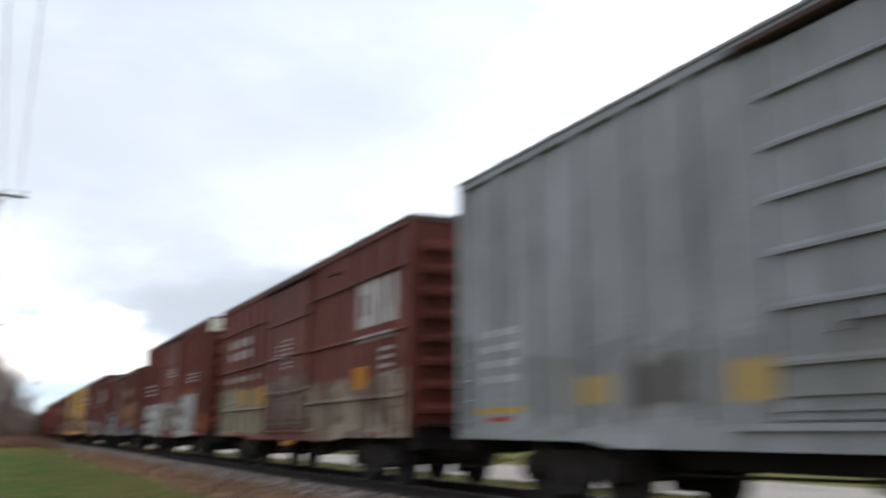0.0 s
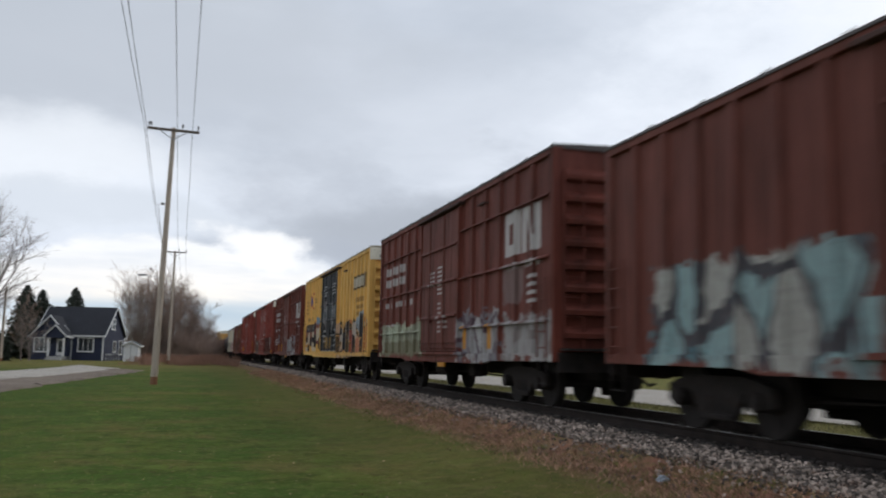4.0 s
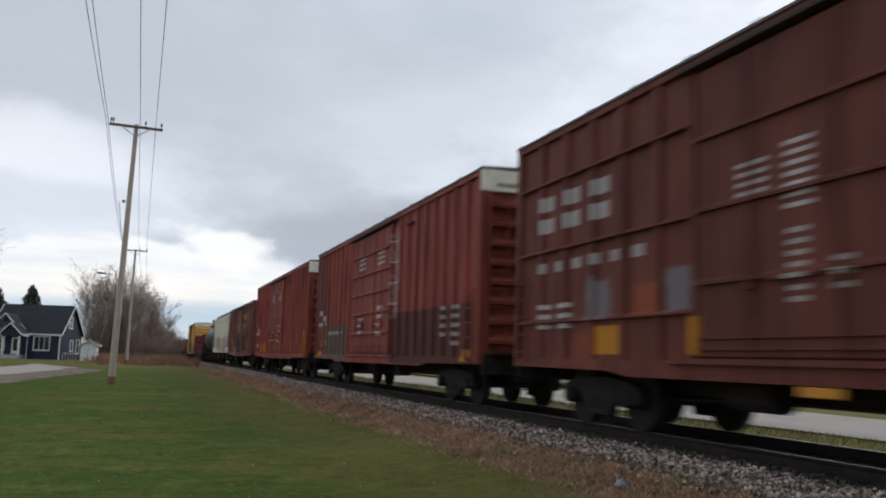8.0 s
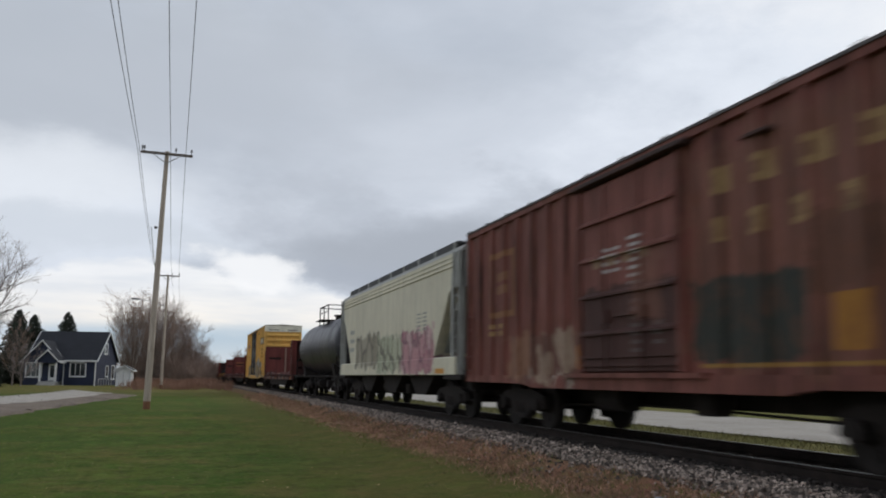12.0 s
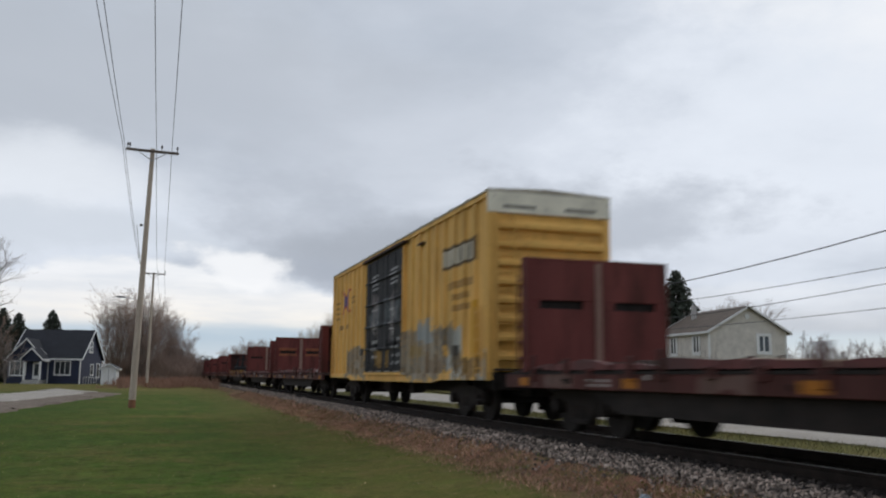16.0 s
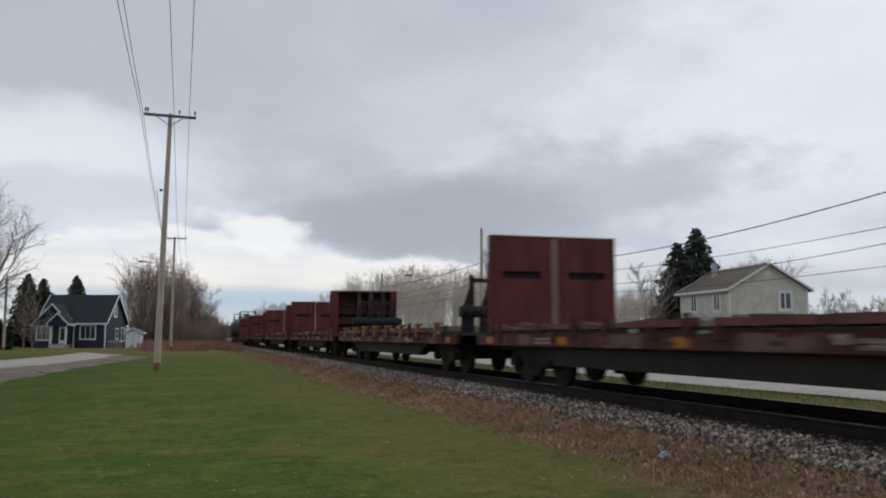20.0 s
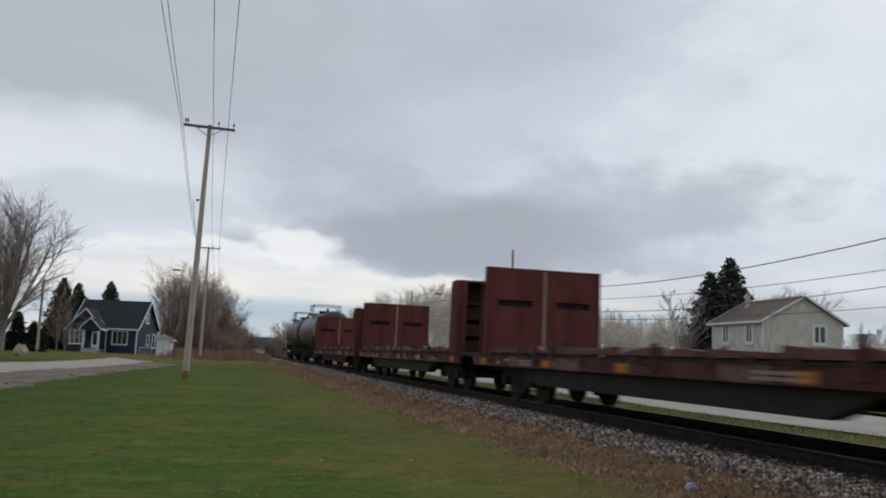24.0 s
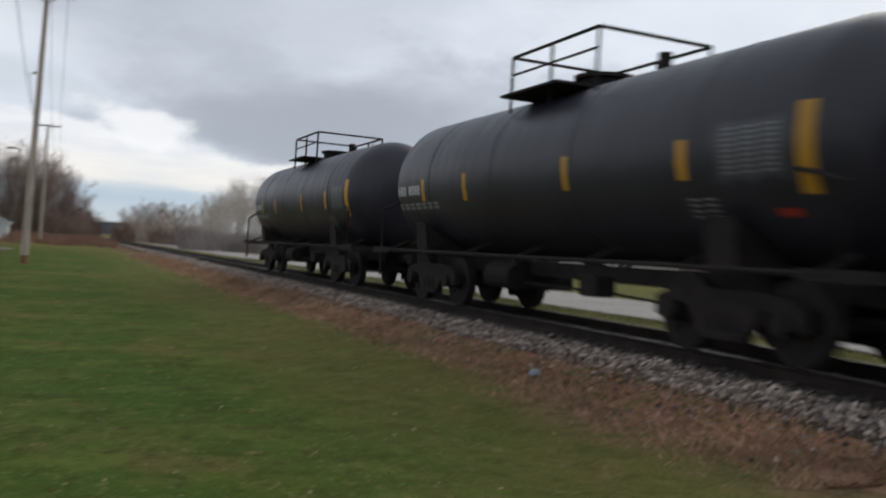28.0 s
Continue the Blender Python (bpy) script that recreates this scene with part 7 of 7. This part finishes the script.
def boulder():
    bm = nb()
    bmesh.ops.create_icosphere(bm, subdivisions=3, radius=1)
    for v in bm.verts:
        d = 1 + 0.35 * noise.noise(v.co * 1.7 + Vector((1, 5, 2)))
        v.co = Vector((v.co.x * 0.52 * d, v.co.y * 0.45 * d, v.co.z * 0.58 * d))
    ob = part("boulder", bm, plain("tan_stone", (0.42, 0.34, 0.25), 0.9, 0, 0.25, 3, stain=(0.25, 0.2, 0.15)))
    x, y = polar(-11.1, 80)
    ob.matrix_basis = pose(x, y, ground_height(x, y) + 0.45)
    tagged(ob, "pale tan boulder on the grass by the side street", "stone")


boulder()


def birch_wood():
    """A stand of bare birches and poplars beyond the road."""
    rnd = random.Random(4)
    kinds = [grow(100 + k, 9.0, 2.4, 0.075, fork=0.12, mains=8, sides=3, twigs=2, thin=0.011, leader=0.97, reach=1.4, curl=0.07, open_out=0.26) for k in range(7)]
    trunks, twigs = [], []
    for k in range(680):
        az = rnd.uniform(4.2, 31.5)
        r = rnd.uniform(118, 165) if az > 8 else rnd.uniform(150, 230)
        x, y = polar(az, r)
        tall = 0.84 + 0.42 * math.exp(-((az - 16) / 7) ** 2) + rnd.uniform(-0.28, 0.14)
        tall *= r / 130 * min(1.0, max(0.42, 0.42 + (az - 5.5) * 0.13))
        turn = Matrix.Rotation(rnd.uniform(0, 6.28), 3, "Z")
        for a, b, ra, rb, lev in kinds[k % 7]:
            item = (turn @ a * tall + Vector((x, y, 0.1)), turn @ b * tall + Vector((x, y, 0.1)), ra, rb, lev)
            (trunks if lev == 0 else twigs).append(item)
    t = tagged(share("birch_wood", limbs_mesh("birch_wood", trunks, BIRCH)), "stand of pale bare birches beyond the road", "trees", kind="stuff")
    share("branches", limbs_mesh("branches", twigs, BIRCH_TWIG), t)


birch_wood()


BRUSH_RED = plain("red_brown_brush", (0.30, 0.165, 0.115), 0.95, 0, 0.3, 0.4)


def thicket(name, label, spots, seed, material, blades=26):
    """Low brush of many thin stems as one mass."""
    rnd = random.Random(seed)
    limbs = []
    for x, y, z, hgt in spots:
        for k in range(blades):
            a = rnd.uniform(0, 6.28)
            p = Vector((x + rnd.uniform(-0.8, 0.8), y + rnd.uniform(-0.8, 0.8), z))
            q = p + Vector((math.cos(a) * 0.3, math.sin(a) * 0.3, rnd.uniform(0.5, 1.0))) * hgt
            w = 0.012 * max(1, math.hypot(x, y) / 60)
            limbs.append((p, q, w, w * 0.6, 3))
            limbs.append((p.lerp(q, 0.5), p.lerp(q, 0.5) + Vector((rnd.uniform(-.4, .4), rnd.uniform(-.4, .4), 0.35)) * hgt, w * 0.8, w * 0.5, 3))
    return tagged(share(name, limbs_mesh(name, limbs, material)), label, "brush", kind="stuff")


rnd = random.Random(11)
thicket("brush", "russet dry brush at the foot of the poles", [(rnd.uniform(-6, 4.6), y, 0.2, rnd.uniform(0.3, 1.4)) for y in [rnd.uniform(88, 190) for _ in range(200)]], 1, BRUSH_RED)
thicket("shrubs", "dense brown shrubs at the foot of the bare thicket", [(*polar(az, r), 0.2, rnd.uniform(2.2, 5.5)) for az, r in [(rnd.uniform(-3.0, 2.2), rnd.uniform(136, 165)) for _ in range(64)]], 7, TWIG_BROWN, 50)
thicket("scrub", "grey-brown scrub beyond the road", [(*polar(az, r), 0.1, rnd.uniform(1.5, 3.8)) for az, r in [(rnd.uniform(7, 46), rnd.uniform(96, 125)) for _ in range(250)]], 2, TWIG, 34)
thicket("scrub", "low brown brush where the track runs out of sight", [(*polar(az, r), 0.1, rnd.uniform(2.0, 5.0)) for az, r in [(rnd.uniform(3.2, 9.5), rnd.uniform(150, 220)) for _ in range(110)]], 8, TWIG_BROWN, 34)
thicket("scrub", "dark scrub behind the houses", [(*polar(az, r), 0.2, rnd.uniform(1.2, 3.0)) for az, r in [(rnd.uniform(-24, -7.5), rnd.uniform(130, 150)) for _ in range(110)]], 3, TWIG, 26)


thicket("low_hedge", "low dark brown hedge before the white building", [(*polar(az, 101), 0.2, rnd.uniform(0.7, 1.1)) for az in [-14.4 + 0.12 * k for k in range(17)]], 5, HEDGE, 40)


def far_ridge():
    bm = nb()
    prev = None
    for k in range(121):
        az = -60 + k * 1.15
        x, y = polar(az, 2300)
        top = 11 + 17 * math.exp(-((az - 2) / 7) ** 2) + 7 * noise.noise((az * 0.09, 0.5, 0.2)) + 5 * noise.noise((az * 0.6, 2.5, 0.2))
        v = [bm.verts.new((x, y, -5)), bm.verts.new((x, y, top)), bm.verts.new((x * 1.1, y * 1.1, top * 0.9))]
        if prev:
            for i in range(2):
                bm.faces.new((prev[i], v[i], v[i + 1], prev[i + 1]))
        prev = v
    # distance haze is mixed into the hills' flat blue-grey colour
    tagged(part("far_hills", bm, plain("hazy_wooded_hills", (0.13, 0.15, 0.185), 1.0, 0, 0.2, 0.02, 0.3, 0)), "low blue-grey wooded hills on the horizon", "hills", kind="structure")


far_ridge()


# ---------------------------------------------------------------- small pieces of the ground
def scatter_mesh(name, verts, faces, material):
    me = bpy.data.meshes.new(name)
    me.from_pydata(verts, [], faces)
    me.materials.append(material)
    return me


def ties():
    bm = nb()
    bx(bm, -1.3, 1.3, -0.115, 0.115, -0.2, 0.0, 0.015)
    me = mesh_of("tie", bm, TIE)
    rnd = random.Random(5)
    for k in range(300):
        share("tie", me, BED, at=pose(TRACK_X + rnd.uniform(-0.04, 0.04), -8 + k * 0.535 + rnd.uniform(-0.02, 0.02), RAIL_Z - 0.152 + rnd.uniform(-0.008, 0.0), 0, 0, rnd.uniform(-1, 1)))
    verts, faces = [], []
    for k in range(300):
        y = -8 + (300 + k) * 0.535
        i = len(verts)
        verts += [(TRACK_X + sx * 1.3, y + sy * 0.115, z) for z in (RAIL_Z - 0.3, RAIL_Z - 0.155) for sy in (-1, 1) for sx in (-1, 1)]
        faces += [tuple(i + q for q in f) for f in ((4, 5, 7, 6), (0, 1, 5, 4), (1, 3, 7, 5), (3, 2, 6, 7), (2, 0, 4, 6))]
    tagged(share("far_ties", scatter_mesh("far_ties", verts, faces, TIE), BED), kind="stuff")


def bed_height(dx):
    prof = bed_profile()
    for (a, za), (b, zb) in zip(prof, prof[1:]):
        if a <= dx <= b:
            return za + (zb - za) * (dx - a) / (b - a)
    return 0.0


def ballast_stones():
    rnd = random.Random(6)
    verts, faces = [], []
    quads = ((0, 2, 3, 1), (4, 5, 7, 6), (0, 1, 5, 4), (1, 3, 7, 5), (3, 2, 6, 7), (2, 0, 4, 6))

    def stone(x, y, z, r):
        i = len(verts)
        m = Euler((rnd.uniform(0, 6.28), rnd.uniform(0, 6.28), rnd.uniform(0, 6.28))).to_matrix()
        for sz in (-1, 1):
            for sy in (-1, 1):
                for sx in (-1, 1):
                    verts.append(m @ Vector((sx * r * rnd.uniform(0.45, 1.0), sy * r * rnd.uniform(0.4, 0.8), sz * r * rnd.uniform(0.35, 0.7))) + Vector((x, y, z)))
        faces.extend(tuple(i + q for q in f) for f in quads)

    for k in range(34000):
        y = 4.0 + 44 * rnd.random() ** 1.35
        dx = -1.80 + 0.93 * rnd.random() + (rnd.gauss(0, 0.16) if rnd.random() < 0.4 else 0)
        if dx > -1.0 or (dx > -1.30 and rnd.random() < (dx + 1.42) / 0.34):
            continue
        stone(TRACK_X + dx, y, bed_height(dx) + rnd.uniform(-0.012, 0.022), rnd.uniform(0.012, 0.032) * (1 + y / 60))
    for k in range(5000):
        y = 48 + 90 * rnd.random() ** 1.3
        dx = -1.8 + 0.9 * rnd.random()
        stone(TRACK_X + dx, y, bed_height(dx) + 0.02, rnd.uniform(0.035, 0.07))
    for k in range(1300):
        y = 3 + 60 * rnd.random()
        dx = rnd.uniform(1.2, 2.7)
        stone(TRACK_X + dx, y, bed_height(dx) + 0.015, rnd.uniform(0.03, 0.06))
    for k in range(520):        # strays in the verge
        y = 5 + 30 * rnd.random()
        x = 5.95 - abs(rnd.gauss(0, 0.35))
        stone(x, y, max(ground_height(x, y), bed_height(x - TRACK_X)) + 0.015, rnd.uniform(0.014, 0.032))
    tagged(share("ballast_stones", scatter_mesh("ballast_stones", verts, faces, STONE)), "loose grey crushed stones along the track shoulder", "ballast", kind="stuff")
    verts, faces = [], []
    for k in range(9000):
        y = 4.0 + 50 * rnd.random() ** 1.3
        dx = rnd.choice((rnd.uniform(-1.38, -0.86), rnd.uniform(-0.65, 0.65)))
        stone(TRACK_X + dx, y, bed_height(dx) + rnd.uniform(-0.01, 0.015), rnd.uniform(0.015, 0.04))
    tagged(share("oily_stones", scatter_mesh("oily_stones", verts, faces, OILY)), "oil-blackened crushed stones beside and between the rails", "ballast", kind="stuff")


GRASS = ground_material("grass_blades", LAWN_TONES, 0.0)
STRAW = plain("dry_straw", (0.41, 0.235, 0.155), 0.9, 0, 0.4, 0.9, stain=(0.27, 0.12, 0.085))
OLIVE = plain("olive_strip_grass", (0.20, 0.185, 0.075), 0.9, 0, 0.3, 0.7)
LEAF = plain("fallen_leaves", (0.27, 0.20, 0.105), 0.9, 0, 0.4, 2)
for m, lo, hi in ((GRASS, 1.15, 2.2), (STRAW, 0.35, 1.9), (OLIVE, 0.6, 1.5), (LEAF, 0.6, 1.8)):
    island_tint(m, lo, hi)


def blades(name, label, count, place, tall, wide, material, seed, lean=0.5):
    rs = np.random.RandomState(seed)
    xy = place(rs, count)
    n = len(xy)
    z = np.array([max(ground_height(x, y), bed_height(x - TRACK_X)) if x > 5.2 else ground_height(x, y) for x, y in xy]) - 0.005
    ang = rs.uniform(0, 2 * np.pi, n)
    h = tall * rs.uniform(0.5, 1.4, n) * (1 + xy[:, 1] / 60)
    w = wide * rs.uniform(0.7, 1.3, n) * (1 + xy[:, 1] / 14)
    dx, dy = np.cos(ang), np.sin(ang)
    tip = rs.uniform(-lean, lean, (n, 2)) * h[:, None]
    v = np.zeros((n, 3, 3))
    v[:, 0] = np.stack([xy[:, 0] - dx * w, xy[:, 1] - dy * w, z], 1)
    v[:, 1] = np.stack([xy[:, 0] + dx * w, xy[:, 1] + dy * w, z], 1)
    v[:, 2] = np.stack([xy[:, 0] + tip[:, 0], xy[:, 1] + tip[:, 1], z + h], 1)
    me = bpy.data.meshes.new(name)
    me.from_pydata(v.reshape(-1, 3).tolist(), [], np.arange(n * 3).reshape(-1, 3).tolist())
    me.materials.append(material)
    return tagged(share(name, me), label, "grass", kind="stuff")


def lawn_spots(rs, n):
    y = -8 + 50 * rs.uniform(0, 1, n)
    x = -18 + 24 * rs.uniform(0, 1, n)
    far = np.hypot(x, y - 10)
    keep = (x < 4.3 + 0.5 * np.sin(y * 1.3) + rs.normal(0, 0.3, n)) & (rs.uniform(0, 1, n) < np.clip(1.25 - far / 26, 0, 1))
    return np.stack([x, y], 1)[keep]


def verge_spots(rs, n):
    y = 4.5 + 62 * rs.uniform(0, 1, n) ** 1.8
    mid = 5.6 - np.abs(rs.normal(0, 0.5, n)) + rs.uniform(0, 0.55, n)
    x = mid
    keep = (x < 6.15) & (np.sin(x * 3.1 + y * 0.9) + np.sin(y * 2.3) + rs.normal(0, 0.9, n) > -0.9)
    return np.stack([x, y], 1)[keep]


def strip_spots(rs, n):
    y = 6 + 60 * rs.uniform(0, 1, n) ** 1.4
    return np.stack([10.4 + 2.9 * rs.uniform(0, 1, n), y], 1)


def litter():
    """Fallen leaves and bright specks on the lawn, one crumpled bag by the ballast."""
    rnd = random.Random(9)
    verts, faces = [], []
    for k in range(800):
        y = 5 + 26 * rnd.random() ** 1.4
        x = rnd.uniform(-0.4, 0.55) * y
        if x > 5:
            continue
        r, a = rnd.uniform(0.006, 0.018), rnd.uniform(0, 6.28)
        z = ground_height(x, y) + rnd.uniform(0.025, 0.05)
        i = len(verts)
        for q in range(5):
            g = a + q * 1.257
            verts.append((x + r * math.cos(g) * rnd.uniform(0.6, 1.2), y + r * math.sin(g) * rnd.uniform(0.6, 1.2), z + rnd.uniform(-0.01, 0.012)))
        faces.append(tuple(range(i, i + 5)))
    tagged(share("fallen_leaves", scatter_mesh("fallen_leaves", verts, faces, LEAF)), "scattered fallen leaves on the lawn", "leaves", kind="stuff")
    bm = nb()
    bmesh.ops.create_icosphere(bm, subdivisions=3, radius=1)
    for v in bm.verts:
        d = 1 + 0.5 * noise.noise(v.co * 2.1 + Vector((3, 1, 2)))
        v.co = Vector((v.co.x * 0.095 * d, v.co.y * 0.07 * d, max(-0.2, v.co.z) * 0.055 * d))
    bag = part("plastic_bag", bm, plain("crumpled_pale_plastic", (0.34, 0.38, 0.42), 0.35, 0, 0.2, 12))
    bag.matrix_basis = pose(5.55, 9.5, ground_height(5.55, 9.5) + 0.05, 0, 0, 30)
    tagged(bag, "crumpled pale blue plastic bag in the dry grass", "litter")


ties()
ballast_stones()
blades("lawn_grass", "short autumn grass of the lawn", 300000, lawn_spots, 0.010, 0.0032, GRASS, 21, 4.5)
blades("dry_grass", "reddish straw-coloured dry grass beside the ballast", 75000, verge_spots, 0.055, 0.0028, STRAW, 22, 1.8)
blades("green_tufts", "olive grass tufts in the dry verge", 16000, verge_spots, 0.05, 0.003, GRASS, 23, 1.0)
blades("far_grass", "ragged olive grass between track and road", 24000, strip_spots, 0.07, 0.004, OLIVE, 24, 0.8)
litter()


# ---------------------------------------------------------------- movement
def motions():
    for car, mid in CARS:
        walk(car, [(t, pose(TRACK_X, mid - travelled(t), CAR_Z)) for t in (0, 2, 4, 6, 8, 10, 12, 14, 16, 18, 20, 22, 24, 26, 28)])
    # wheels roll while they pass within sight of the lens; farther off they are specks
    for wheel, y, along in WHEELSETS:
        ticks = [k for k in range(0, 28 * FPS + 1) if -12 < along - travelled(k / FPS) < 42]
        rows = sorted({0, 28 * FPS, *ticks})
        first, last = (ticks[0], ticks[-1]) if ticks else (0, 0)
        walk(wheel, [(k / FPS, pose(0, y, 0.457, math.degrees(travelled(min(max(k, first), last) / FPS) / 0.457) % 360)) for k in rows])


motions()
